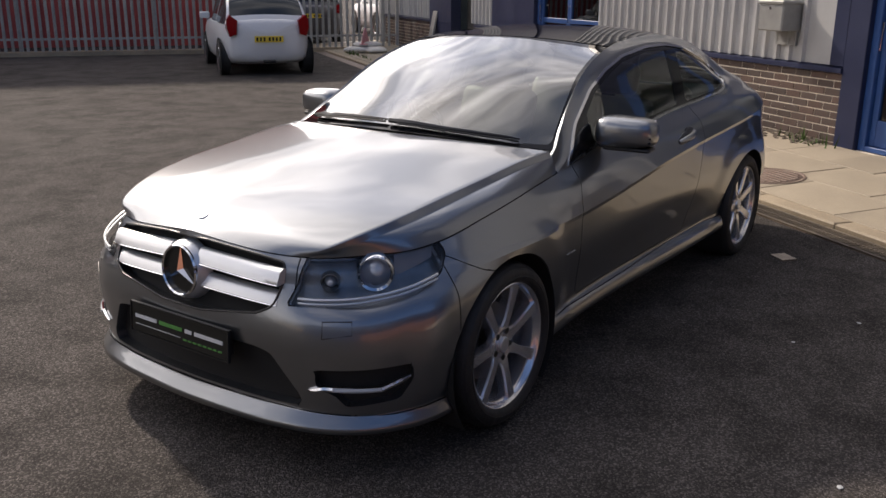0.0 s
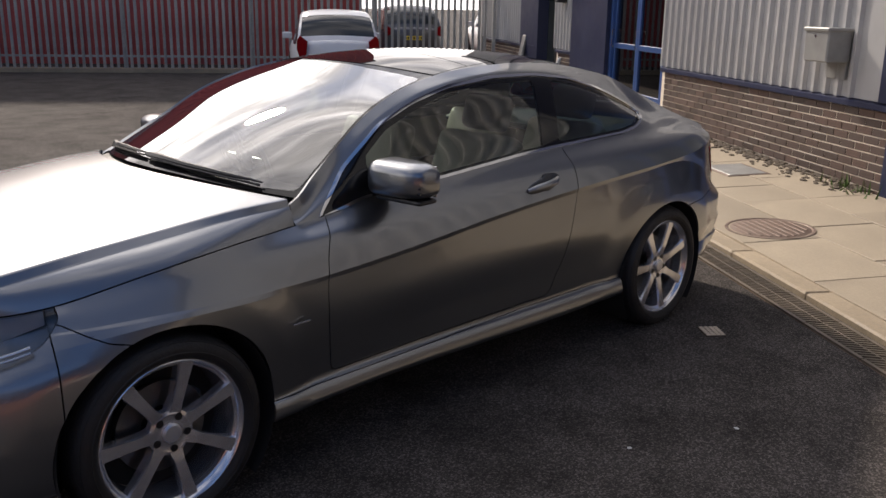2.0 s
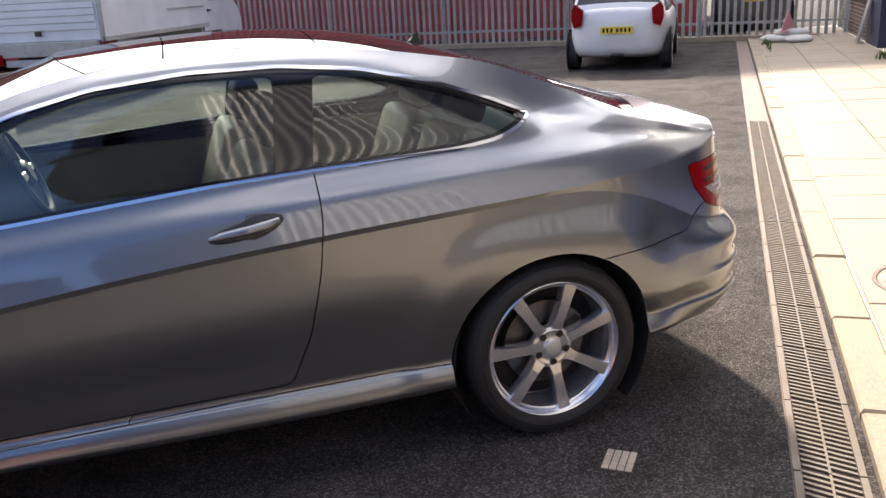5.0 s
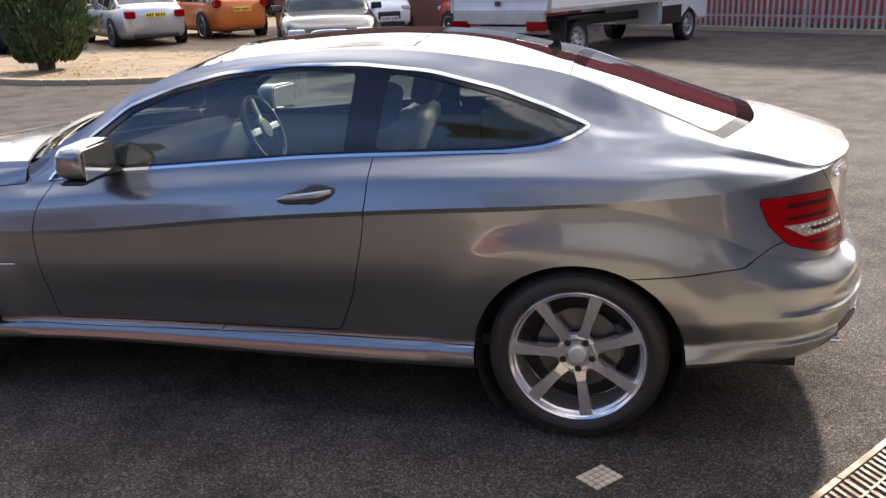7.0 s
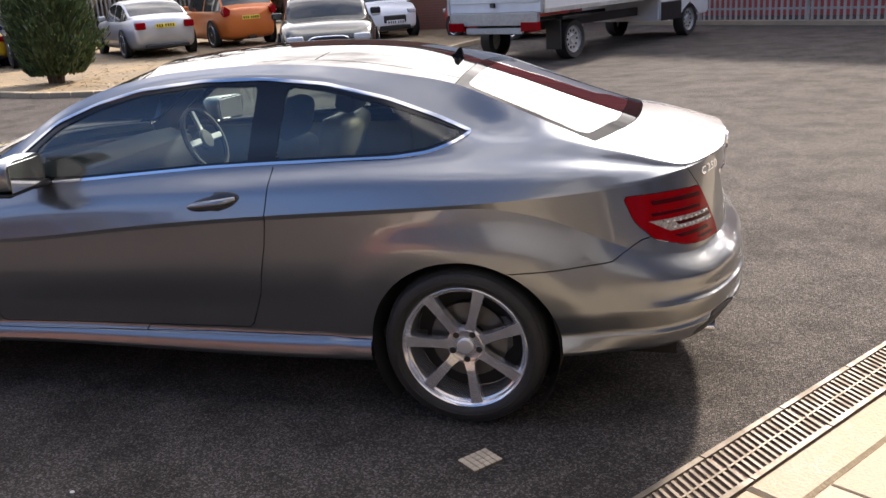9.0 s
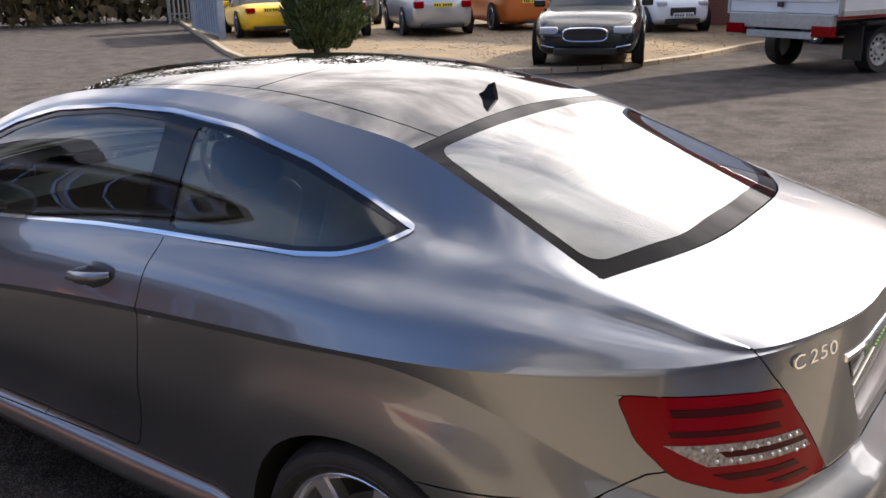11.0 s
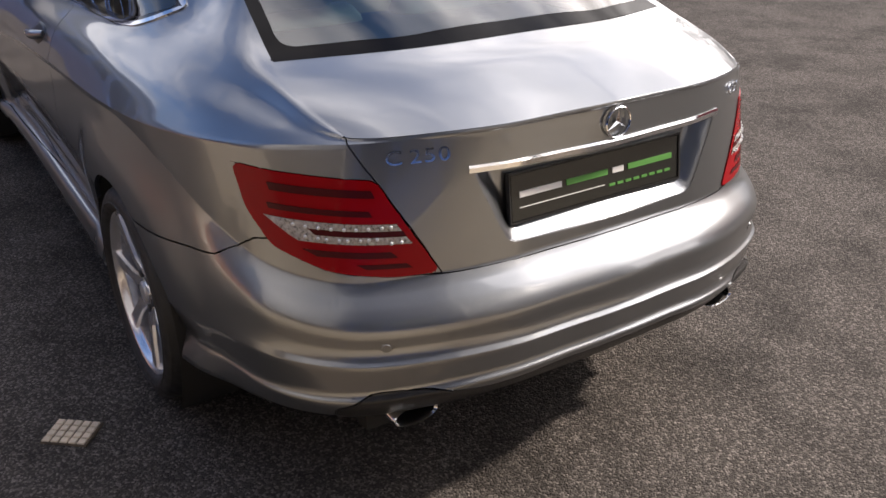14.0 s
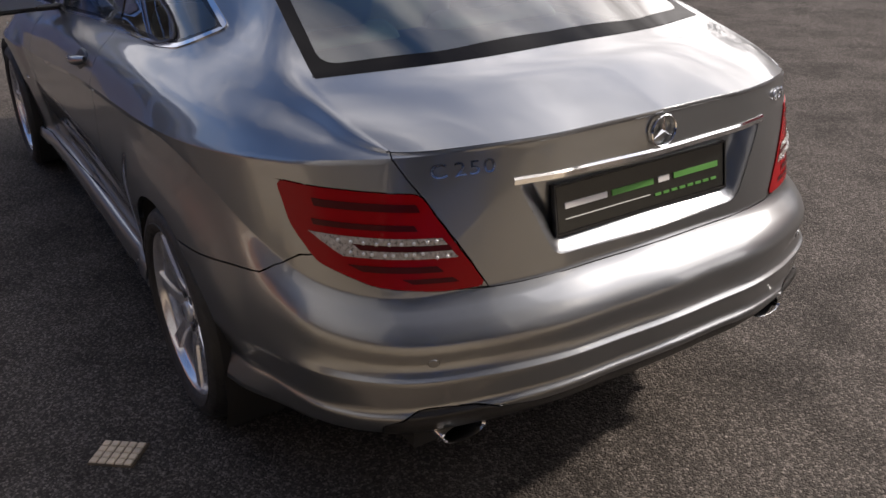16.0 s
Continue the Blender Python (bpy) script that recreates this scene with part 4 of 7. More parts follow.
# lamps
for side, sg in (("left", -1), ("right", 1)):
    head = skin_part("headlight", low, lab == "head", M["lens"], side, "clear wrap-round headlight", gap=0.003, deep=0.02)
    skin_part("headlight_housing", low, lab == "head", M["lamp_grey"], side, "grey lamp housing", parent=head, lift=-0.05, gap=0.0, deep=-0.045)
    for cx, cy, cz, rr, nm in ((-1.868, .640, .690, .060, "projector_lamp"), (-1.985, .545, .672, .030, "corner_lamp")):
        bm = bmesh.new()
        add_lathe(bm, [(rr * 1.12, .012), (rr * 1.08, -.014), (rr * .98, -.022), (rr * .84, -.016), (rr * .76, .004)], 40)
        m = pose(cx, sg * cy, cz, 0, 0, -50 if sg < 0 else -130)
        lamp = part(nm, bm, M["chrome"] if rr > .05 else M["lamp_grey"], head, "bright lamp ring", smooth=True, matrix=m)
        bm = bmesh.new()
        add_lathe(bm, [(.001, -.030), (rr * .3, -.027), (rr * .6, -.014), (rr * .78, .004)], 40)
        part("lamp_lens", bm, M["lamp_bowl"], lamp, "glass projector lens", smooth=True)
    # bright reflector wedge behind the projector, and the strip along the foot
    bm = bmesh.new()
    wedge = []
    for i in range(9):
        k = i / 8
        p = row_at(9, np.array([s_of(-1.83, .70) + (s_of(-1.70, .755) - s_of(-1.83, .70)) * k]))[0]
        wedge.append([bm.verts.new((p[0] + .020, sg * (p[1] - .022), z)) for z in (.742 + .012 * k, .722 + .012 * k, .700 + .026 * k, .664 + .050 * k)])
    for a, b in zip(wedge, wedge[1:]):
        for k in range(3):
            bm.faces.new((a[k], a[k + 1], b[k + 1], b[k]))
    part("reflector", bm, M["lamp_bowl"], head, "bright side reflector", smooth=True)
    for zz, rad in ((.632, .005), (.617, .0035)):
        bm = bmesh.new()
        ss = np.linspace(s_of(-2.06, .49), s_of(-1.74, .755), 18)
        rows = row_at(6, ss)
        inw = [PLAN_IN[np.argmin(np.abs(PLAN_S - v))] for v in ss]
        add_tube(bm, [(p[0] + .020 * n[0], sg * (p[1] + .020 * n[1]), zz + .055 * (i / 17) ** 2.2) for i, (p, n) in enumerate(zip(rows, inw))], rad, 6)
        part("indicator_strip", bm, M["satin"], head, "pale indicator strip", smooth=True)
    # tail light with its dark bars and clear strip
    tl = Skin(LOW, N_LOW, FLAT_LOW)
    tl.p, tl.n, tl.f, tl.t = low.p.copy(), low.n.copy(), low.f.copy(), low.t[lab == "tail"].copy()
    tl.refine().refine()
    s_in0, s_in1, s_lo = s_of(2.198, .541), s_of(2.293, .443), s_of(1.957, .757)

    def inner(z, k):
        """Way along at height z and share k from the outer edge to the lid."""
        a = np.interp(z, [.66, .714, .78, .868], [s_of(2.20, .58), s_of(2.075, .71), s_of(2.01, .748), s_of(1.965, .755)])
        b = np.interp(z, [.66, .76, .87], [s_in1, s_of(2.245, .49), s_in0])
        return a + k * (b - a)

    bars = [(.834, .850, .22, .93), (.794, .806, .16, .84), (.704, .717, .20, .80), (.680, .690, .38, .80)]
    strips = [[(inner(a, k0 + (k1 - k0) * i / 6), a) for i in range(7)] + [(inner(b, k1 - (k1 - k0) * i / 6), b) for i in range(7)] for a, b, k0, k1 in bars]
    strips.append([(inner(.734, .22 + .74 * i / 6), .734) for i in range(7)] + [(inner(.778, .95 - .85 * i / 6), .778) for i in range(7)])
    strips.append([(inner(.750, .38 + .58 * i / 6), .750) for i in range(7)] + [(inner(.763, .96 - .60 * i / 6), .763) for i in range(7)])
    for poly in strips:
        tl.cut(signed(poly, tl.f))
    mids = tl.middles()
    inside = [signed(poly, mids) > 0 for poly in strips]
    body = skin_part("tail_light", tl, ~np.any(inside[:5], axis=0), M["red_lens"], side, "red wrap-round tail light", gap=0.0, deep=0.006, lift=0.003)
    for i in range(4):
        skin_part("red_bar", tl, inside[i], M["red_dark"], side, "dark red bar", parent=body, lift=0.0045, gap=0.0, deep=0.0)
    skin_part("clear_strip", tl, inside[4] & ~inside[5], M["clear_led"], side, "clear reversing light strip", parent=body, lift=0.0045, gap=0.0, deep=0.0)
    skin_part("strip_gap", tl, inside[5], M["red_dark"], side, "dark gap in the strip", parent=body, lift=0.0045, gap=0.0, deep=0.0)
    for z, k0, n in ((.771, .30, 9), (.741, .30, 10)):
        for k in range(n):
            s = inner(z, k0 + .62 * k / (n - 1))
            j = np.argmin(((low.f - (s, z)) ** 2).sum(1))
            p = low.p[j] + low.n[j] * .006
            bm = bmesh.new()
            bmesh.ops.create_icosphere(bm, subdivisions=1, radius=.0045)
            part("led", bm, M["satin"], body, "small bright lamp bead", smooth=True, matrix=Matrix.Translation((p[0], sg * p[1], p[2])))

# front: slats, emblem, plate, corner lamps
bm = bmesh.new()


def nose_x(y, inset):
    s = s_of(-2.2, abs(y)) if abs(y) > .01 else 0.0
    k = int(np.argmin(np.abs(PLAN_S - s)))
    return PLAN_XY[k, 0] + inset


def fin(y0, y1, z_in, z_out, tall, sg):
    """One broad grille louvre: a face sloping back to the top, a lip below."""
    bm = bmesh.new()
    rings = []
    for i in range(14):
        k = i / 13
        y = y0 + (y1 - y0) * k
        x, zc = nose_x(y, .030), z_in + (z_out - z_in) * k
        rings.append([bm.verts.new((x + dx, sg * y, zc + tall * dz)) for dx, dz in ((.040, .5), (.026, .5), (.012, .30), (.001, -.15), (-.004, -.38), (-.002, -.5), (.006, -.5), (.040, -.42))])
    for a, b in zip(rings, rings[1:]):
        for k in range(8):
            bm.faces.new((a[k], a[(k + 1) % 8], b[(k + 1) % 8], b[k]))
    bm.faces.new(rings[0])
    bm.faces.new(rings[-1][::-1])
    slat = part("grille_slat", bm, M["satin"], CAR, "satin silver grille louvre", smooth=True, angle=.7)
    bm = bmesh.new()
    add_tube(bm, [(nose_x(y, .026), sg * y, z_in + (z_out - z_in) * (y - y0) / (y1 - y0) - tall * .46) for y in np.linspace(y0, y1, 12)], .0028, 6)
    part("chrome_lip", bm, M["chrome"], slat, "thin chrome lip", smooth=True)


for sg in (-1, 1):
    fin(.075, .432, .712, .692, .052, sg)
    fin(.075, .424, .630, .618, .044, sg)
gp = [(s, z) for s, z in P_GRILLE if s > 0]
bm = bmesh.new()
pts = []
for s, z in gp:
    j = int(np.argmin(np.abs(PLAN_S - s)))
    k = np.argmin(((low.f - (s, z)) ** 2).sum(1))
    pts.append(low.p[k] + low.n[k] * .001)
pts = list(hermite(np.arange(len(pts)), np.array(pts), np.linspace(0, len(pts) - 1, 90)))
loop = [(p[0], p[1], p[2]) for p in pts] + [(p[0], -p[1], p[2]) for p in pts[::-1]]
add_tube(bm, loop + [loop[0]], .0042, 8, caps=False)
part("grille_surround", bm, M["black_trim"], CAR, "dark grille surround", smooth=True)


def emblem(name, m, r, depth, back):
    bm = bmesh.new()
    add_lathe(bm, [(r, 0), (r, -depth), (r * .95, -depth * 1.3), (r * .90, -depth), (r * .90, 0)], 48)
    ob = part(name, bm, M["chrome"], CAR, "round chrome emblem with three arms", smooth=True, matrix=m)
    bm = bmesh.new()
    for k in range(3):
        t = radians(90 + 120 * k)
        tip = Vector((r * .93 * math.cos(t), -depth * .5, r * .93 * math.sin(t)))
        side_v = Vector((-math.sin(t), 0, math.cos(t))) * r * .115
        mid = bm.verts.new((0, -depth * 1.5, 0))
        a, b = bm.verts.new(Vector((math.cos(t), 0, math.sin(t))) * r * .06 + side_v + Vector((0, -depth * .3, 0))), bm.verts.new(Vector((math.cos(t), 0, math.sin(t))) * r * .06 - side_v + Vector((0, -depth * .3, 0)))
        e = bm.verts.new(tip)
        bm.faces.new((mid, a, e))
        bm.faces.new((mid, e, b))
        bm.faces.new((a, b, e))
    part("emblem_arm", bm, M["chrome"], ob)
    if back:
        bm = bmesh.new()
        add_lathe(bm, [(.001, -depth * .25), (r * .92, -depth * .25)], 40)
        part("emblem_disc", bm, M["plate_black"], ob, "dark emblem disc")
        bm = bmesh.new()
        add_lathe(bm, [(r, -depth * .6), (r * 1.06, -depth * .2), (r * 1.16, depth * 1.2), (r * 1.2, depth * 2.6)], 48)
        part("emblem_collar", bm, M["satin"], ob, "satin silver emblem collar", smooth=True)
    return ob


emblem("front_emblem", pose(nose_x(0, .026), 0, .652, 0, 0, -90) @ pose(0, 0, 0, -5, 0, 0), .092, .016, True)
emblem("rear_emblem", pose(2.333, 0, .931, 0, 0, 90), .037, .006, False)


bm = bmesh.new()
add_lathe(bm, [(.001, -.003), (.018, -.003), (.021, -.002), (.0235, .001), (.024, .006)], 32)
part("bonnet_badge", bm, M["satin"], CAR, "small round silver bonnet badge", smooth=True, matrix=pose(-2.043, 0, .8245, 0, 0, -90) @ pose(0, 0, 0, -72, 0, 0))


def bar_print(parent, name, mat, m, y0, y1, z0, z1):
    part(name, box(-.001, .0025, y0, y1, z0, z1), mat, parent, matrix=m)


def dealer_plate(name, m, sg):
    """Black plate with plain bars for its words; faces along local x."""
    ob = part(name, box(-.008, 0, -.26, .26, -.056, .056, .004), M["plate_black"], CAR, "black plate with white and green print", matrix=m)
    rim = bmesh.new()
    for a, b, c, d in ((-.262, .262, .054, .058), (-.262, .262, -.058, -.054), (-.264, -.260, -.058, .058), (.260, .264, -.058, .058)):
        add_box(rim, -.010, .003, a, b, c, d)
    part("plate_frame", rim, M["black_trim"], ob)
    words = [(-.235, -.115, "white_print"), (-.100, .025, "green_print"), (.040, .075, "white_print"), (.090, .235, "green_print" if sg > 0 else "white_print")]
    for a, b, c in words:
        bar_print(ob, "print_bar", M[c], Matrix.Identity(4), a, b, .000, .0135)
    bar_print(ob, "rule_line", M["white_print"], Matrix.Identity(4), -.235, .015, -.024, -.0225)
    for i in range(8):
        p = .03 + i * .026
        bar_print(ob, "small_print_bar", M["green_print"], Matrix.Identity(4), p, p + .018, -.030, -.024)
    return ob


dealer_plate("front_plate", pose(nose_x(0, -.016), 0, .437, 0, 0, 180) @ pose(0, 0, 0, 0, -4, 0), -1)
part("plate_bracket", box(nose_x(0, -.008), nose_x(0, .03), -.24, .24, .39, .48, .004), M["black_trim"], CAR)
dealer_plate("rear_plate", pose(2.292, 0, .787, 0, -8, 0), 1)
def tail_point(y, z):
    ok = np.where(low.p[:, 0] > 1.9, 0, 9)
    k = np.argmin((low.p[:, 1] - abs(y)) ** 2 + (low.p[:, 2] - z) ** 2 + ok)
    g = np.array((1, math.copysign(1, y), 1))
    return Vector(low.p[k] * g), Vector(low.n[k] * g)


# bright strip over the rear plate
bm = bmesh.new()
ring_pts = []
for i in range(21):
    y = -.376 + .752 * i / 20
    x = tail_point(y if abs(y) > .01 else .01, .884)[0].x + .001
    ring_pts.append([bm.verts.new((x + dx, y, .884 + dz)) for dx, dz in ((-.03, .007), (.001, .007), (.004, .002), (.003, -.009), (-.03, -.012))])
for a, b in zip(ring_pts, ring_pts[1:]):
    for k in range(5):
        bm.faces.new((a[k], a[(k + 1) % 5], b[(k + 1) % 5], b[k]))
bm.faces.new(ring_pts[0])
bm.faces.new(ring_pts[-1][::-1])
part("boot_strip", bm, M["chrome"], CAR, "chrome strip above the plate", smooth=True)


def text_part(name, words, size, m, mat, parent, spacing=1.0, extrude=.002):
    cu = bpy.data.curves.new(name, "FONT")
    cu.body, cu.size, cu.extrude, cu.space_character = words, size, extrude, spacing
    cu.align_x = "LEFT"
    tmp = bpy.data.objects.new(name, cu)
    scene.collection.objects.link(tmp)
    me = bpy.data.meshes.new_from_object(tmp.evaluated_get(bpy.context.evaluated_depsgraph_get()))
    bpy.data.objects.remove(tmp)
    me.materials.clear()
    me.materials.append(mat)
    ob = new(name, me)
    ob.parent = parent
    ob.matrix_local = m
    ob["label"] = "chrome lettering"
    return ob


def on_tail(y0, y1, z, out=.005):
    """A frame on the boot's rear face, x to the car's right, y up."""
    p, n = tail_point(y0, z)
    q, n2 = tail_point(y1, z)
    right = (q - p).normalized()
    n = (n + n2).normalized()
    n = (n - right * n.dot(right)).normalized()
    return Matrix.Translation(p + n * out) @ Matrix((right, n.cross(right), n)).transposed().to_4x4()


WIDE = Matrix.Diagonal((1.3, 1, 1, 1))
text_part("model_letter", "C", .042, on_tail(-.537, -.385, .906) @ WIDE, M["chrome"], CAR)
text_part("model_number", "250", .042, on_tail(-.537, -.385, .906) @ pose(.050, 0, 0) @ WIDE, M["chrome"], CAR, 1.1)
text_part("engine_badge", "CDI", .040, on_tail(.425, .51, .906) @ WIDE, M["chrome"], CAR, .9)

# corner lamps, washers, sensors
for sg in (-1, 1):
    ss = np.linspace(.545, s_of(-1.89, .80), 12)
    pts = []
    for i, s in enumerate(ss):
        k = np.argmin(((low.f - (s, .335)) ** 2).sum(1))
        pts.append((low.p[k][0] + .004 * low.n[k][0], sg * (low.p[k][1] + .004 * low.n[k][1]), .335 + .012 * max(0, i - 8) - .006 * max(0, 2 - i)))
    bm = bmesh.new()
    add_tube(bm, pts, [.004] + [.011] * 10 + [.006], 8)
    part("daytime_lamp", bm, M["chrome"], CAR, "chrome daytime running lamp bar", smooth=True)
    bm = bmesh.new()
    add_tube(bm, [(p[0] - .006, p[1] + sg * .002, p[2]) for p in pts[3:9]], .0085, 8)
    part("lamp_strip", bm, M["lamp_bowl"], CAR, "clear lamp strip", smooth=True)
    s = s_of(2.309, .588)
    k = np.argmin(((low.f - (s, .522)) ** 2).sum(1))
    n = Vector(low.n[k] * (1, sg, 1))
    m = Matrix.Translation(Vector(low.p[k] * (1, sg, 1))) @ (-n).to_track_quat("Y", "Z").to_matrix().to_4x4()
    bm = bmesh.new()
    add_lathe(bm, [(.001, -.002), (.011, -.002), (.012, .0), (.0145, -.001), (.015, .004)], 20)
    part("parking_sensor", bm, M["paint"], CAR, smooth=True, matrix=m)
    s = s_of(-2.0, .60)
    ps = [(s - .055, .515), (s + .05, .52), (s + .05, .575), (s - .05, .57)]
    bm = bmesh.new()
    q = []
    for a, z in ps:
        k = np.argmin(((low.f - (a, z)) ** 2).sum(1))
        q.append(Vector(low.p[k] + low.n[k] * .0005))
    add_tube(bm, [(v.x, sg * v.y, v.z) for v in q + [q[0]]], .0022, 5, caps=False)
    part("washer_cover", bm, M["black_trim"], CAR, "headlight washer cover joint")

# bright exhaust tips
for sg in (-1, 1):
    bm = bmesh.new()
    for r0, r1 in ((1.0, .88),):
        rings = []
        for r, x in ((1.0, 2.10), (1.0, 2.285), (.96, 2.290), (.86, 2.285), (.84, 2.16)):
            rings.append([bm.verts.new((x, sg * .505 + .060 * r * math.cos(t), .312 + .026 * r * math.sin(t))) for t in [2 * math.pi * i / 28 for i in range(28)]])
        for a, b in zip(rings, rings[1:]):
            for i in range(28):
                bm.faces.new((a[i], a[(i + 1) % 28], b[(i + 1) % 28], b[i]))
        bm.faces.new(rings[-1])
    part("exhaust_tip", bm, M["chrome"], CAR, "oval chrome exhaust tip", smooth=True)

# mirrors
for sg in (-1, 1):
    bm = bmesh.new()
    bmesh.ops.create_uvsphere(bm, u_segments=28, v_segments=18, radius=1)
    for v in bm.verts:
        x, y, z = v.co
        f = lambda a, p: math.copysign(abs(a) ** p, a)
        x, y, z = f(x, .70), f(y, .48), f(z, .50)
        taper = 1 - .14 * (y + 1) / 2
        v.co = ((.062 * x if x > 0 else .088 * x) * taper, .122 * y, .077 * z * taper * (1 - .12 * max(0, -z) * 1.0))
        if v.co.x > .030:
            v.co.x = .030
    bmesh.ops.transform(bm, matrix=pose(0, 0, 0, 0, 0, 0) if sg > 0 else Matrix.Scale(-1, 4, (0, 1, 0)), verts=bm.verts)
    mir = part("door_mirror", bm, M["paint"], CAR, smooth=True, angle=.8, matrix=pose(-.435, sg * .882, 1.000, 0, 0, sg * -6) @ Matrix.Diagonal((1.18, 1.10, .98, 1)))
    bm = bmesh.new()
    add_box(bm, .031, .034, -.100, .100, -.058, .056, .001)
    part("mirror_glass", bm, M["chrome"], mir, "mirror glass")
    bm = bmesh.new()
    add_box(bm, -.055, .03, -.085 if sg > 0 else -.11, .11 if sg > 0 else .085, -.078, -.058, .012, segs=2)
    part("mirror_base", bm, M["black_trim"], mir, "black mirror base")
    bm = bmesh.new()
    for z, a in ((-.012, .085), (-.030, .09)):
        add_tube(bm, [(-.074 + .02 * abs(t), sg * (.02 + .085 * t), z) for t in [-.2, .2, .6, .9, 1.06]], .0045, 6)
    part("mirror_indicator", bm, M["black_gloss"], mir, "dark indicator slots")
    part("mirror_stalk", box(-.465, -.395, min(sg * .70, sg * .84), max(sg * .74, sg * .86), .925, .950, .008), M["black_trim"], CAR, "black mirror stalk")

# door handles over dark bulges whose colour imitates shaded scoops
for sg in (-1, 1):
    yy = .836
    bm = bmesh.new()
    bmesh.ops.create_uvsphere(bm, u_segments=24, v_segments=12, radius=1)
    for v in bm.verts:
        v.co = (v.co.x * .116, v.co.y * .013, v.co.z * (.042 if v.co.x > 0 else .030) + .012 * v.co.x)
    part("handle_scoop", bm, M["scoop"], CAR, "dark bulge coloured as the shade of the handle recess", smooth=True, matrix=pose(.402, sg * (yy + .004), .868, sg * 12, -4, 0))
    bm = bmesh.new()
    add_tube(bm, [(.295, sg * (yy + .010), .853), (.33, sg * (yy + .026), .862), (.40, sg * (yy + .030), .870), (.46, sg * (yy + .024), .878), (.498, sg * (yy + .006), .886)], [.009, .0150, .0165, .0165, .011], 12)
    part("door_handle", bm, M["paint"], CAR, smooth=True)
    part("badge_strip", box(-.905, -.835, min(sg * .866, sg * .872), max(sg * .866, sg * .872), .600, .606, .001), M["chrome"], CAR, "thin chrome wing badge", matrix=pose(0, 0, 0, 0, -2.5, 0))

# scuttle, wipers, aerial
bm = bmesh.new()
rings = []
for i in range(33):
    y = -.62 + 1.24 * i / 32
    k = abs(y) / .74
    x = -1.045 + .235 * k ** 2.2
    z = .982 - .040 * k ** 2
    rings.append([bm.verts.new((x + dx, y, z + dz)) for dx, dz in ((0, -.012), (.03, -.004), (.09, .006), (.13, -.03))])
for a, b in zip(rings, rings[1:]):
    for k in range(3):
        bm.faces.new((a[k], a[k + 1], b[k + 1], b[k]))
part("scuttle", bm, M["black_trim"], CAR, "black scuttle panel", smooth=True)
for y0, y1, lead in ((.02, -.58, .012), (.60, .04, .022)):
    bm = bmesh.new()
    pts = []
    for i in range(12):
        y = y0 + (y1 - y0) * i / 11
        x = -.975 + .18 * (abs(y) / .70) ** 2 + lead
        k = np.argmin((scr.f[:, 0] - x) ** 2 + (scr.f[:, 1] - abs(y)) ** 2)
        pts.append((x, y, scr.p[k][2] + .016))
    add_tube(bm, pts, [.010, .013, .013, .012, .011, .010, .009, .009, .008, .007, .006, .004], 6)
    wiper = part("wiper", bm, M["black_trim"], CAR, "black windscreen wiper", smooth=True)
    bm = bmesh.new()
    add_tube(bm, [(p[0] - .012, p[1], p[2] - .008) for p in pts[1:]], .005, 5)
    part("wiper_blade", bm, M["rubber"], wiper, "black rubber blade")
bm = bmesh.new()
add_prism(bm, [(1.135, 1.300), (1.16, 1.318), (1.195, 1.325), (1.205, 1.348), (1.222, 1.355), (1.228, 1.325), (1.235, 1.292)], -.010, .010, bevel=.004)
part("aerial_fin", bm, M["black_gloss"], CAR, "black shark-fin aerial", smooth=True)

# cabin
def seat(x, y):
    bm = bmesh.new()
    add_box(bm, x - .26, x + .24, y - .24, y + .24, .42, .56, .05, segs=3)
    s = part("seat", bm, M["cream"], CAR, "cream leather seat", smooth=True)
    bm = bmesh.new()
    add_box(bm, -.065, .065, -.24, .24, 0, .56, .05, segs=3)
    part("backrest", bm, M["cream"], s, smooth=True, matrix=pose(x + .22, y, .50, 0, 20, 0))
    bm = bmesh.new()
    add_box(bm, -.05, .05, -.13, .13, 0, .17, .04, segs=3)
    part("headrest", bm, M["cream"] if x > .5 else M["dash"], s, smooth=True, matrix=pose(x + .42, y, 1.04, 0, 14, 0))


for x, y in ((.12, -.36), (.12, .36), (.86, -.30), (.86, .30)):
    seat(x, y)
bm = bmesh.new()
add_prism(bm, [(-.86, .90), (-.62, .940), (-.50, .90), (-.46, .78), (-.52, .55), (-.86, .5)], -.58, .58, bevel=.02)
part("dashboard", bm, M["dash"], CAR, "dark dashboard", smooth=True)
bm = bmesh.new()
add_box(bm, -.50, .6, -.11, .11, .4, .66, .03, segs=2)
part("centre_console", bm, M["dash"], CAR, "dark centre console")
bm = bmesh.new()
add_lathe(bm, [(.184, 0), (.179, .013), (.166, .013), (.160, 0), (.166, -.013), (.179, -.013), (.184, 0)], 40)
wheel_m = pose(-.30, .37, .90, 0, 0, 90) @ pose(0, 0, 0, -22, 0, 0)
steer = part("steering_wheel", bm, M["dash"], CAR, "dark leather steering wheel", smooth=True, matrix=wheel_m)
bm = bmesh.new()
add_lathe(bm, [(.001, -.022), (.045, -.020), (.058, -.008), (.060, .012)], 24)
part("wheel_boss", bm, M["dash"], steer, smooth=True)
for t in (0, 180, 270):
    part("wheel_spoke", box(.05, .164, -.010, .006, -.017, .017, .005), M["satin"], steer, "silver spoke", matrix=pose(0, 0, 0, 0, t, 0))
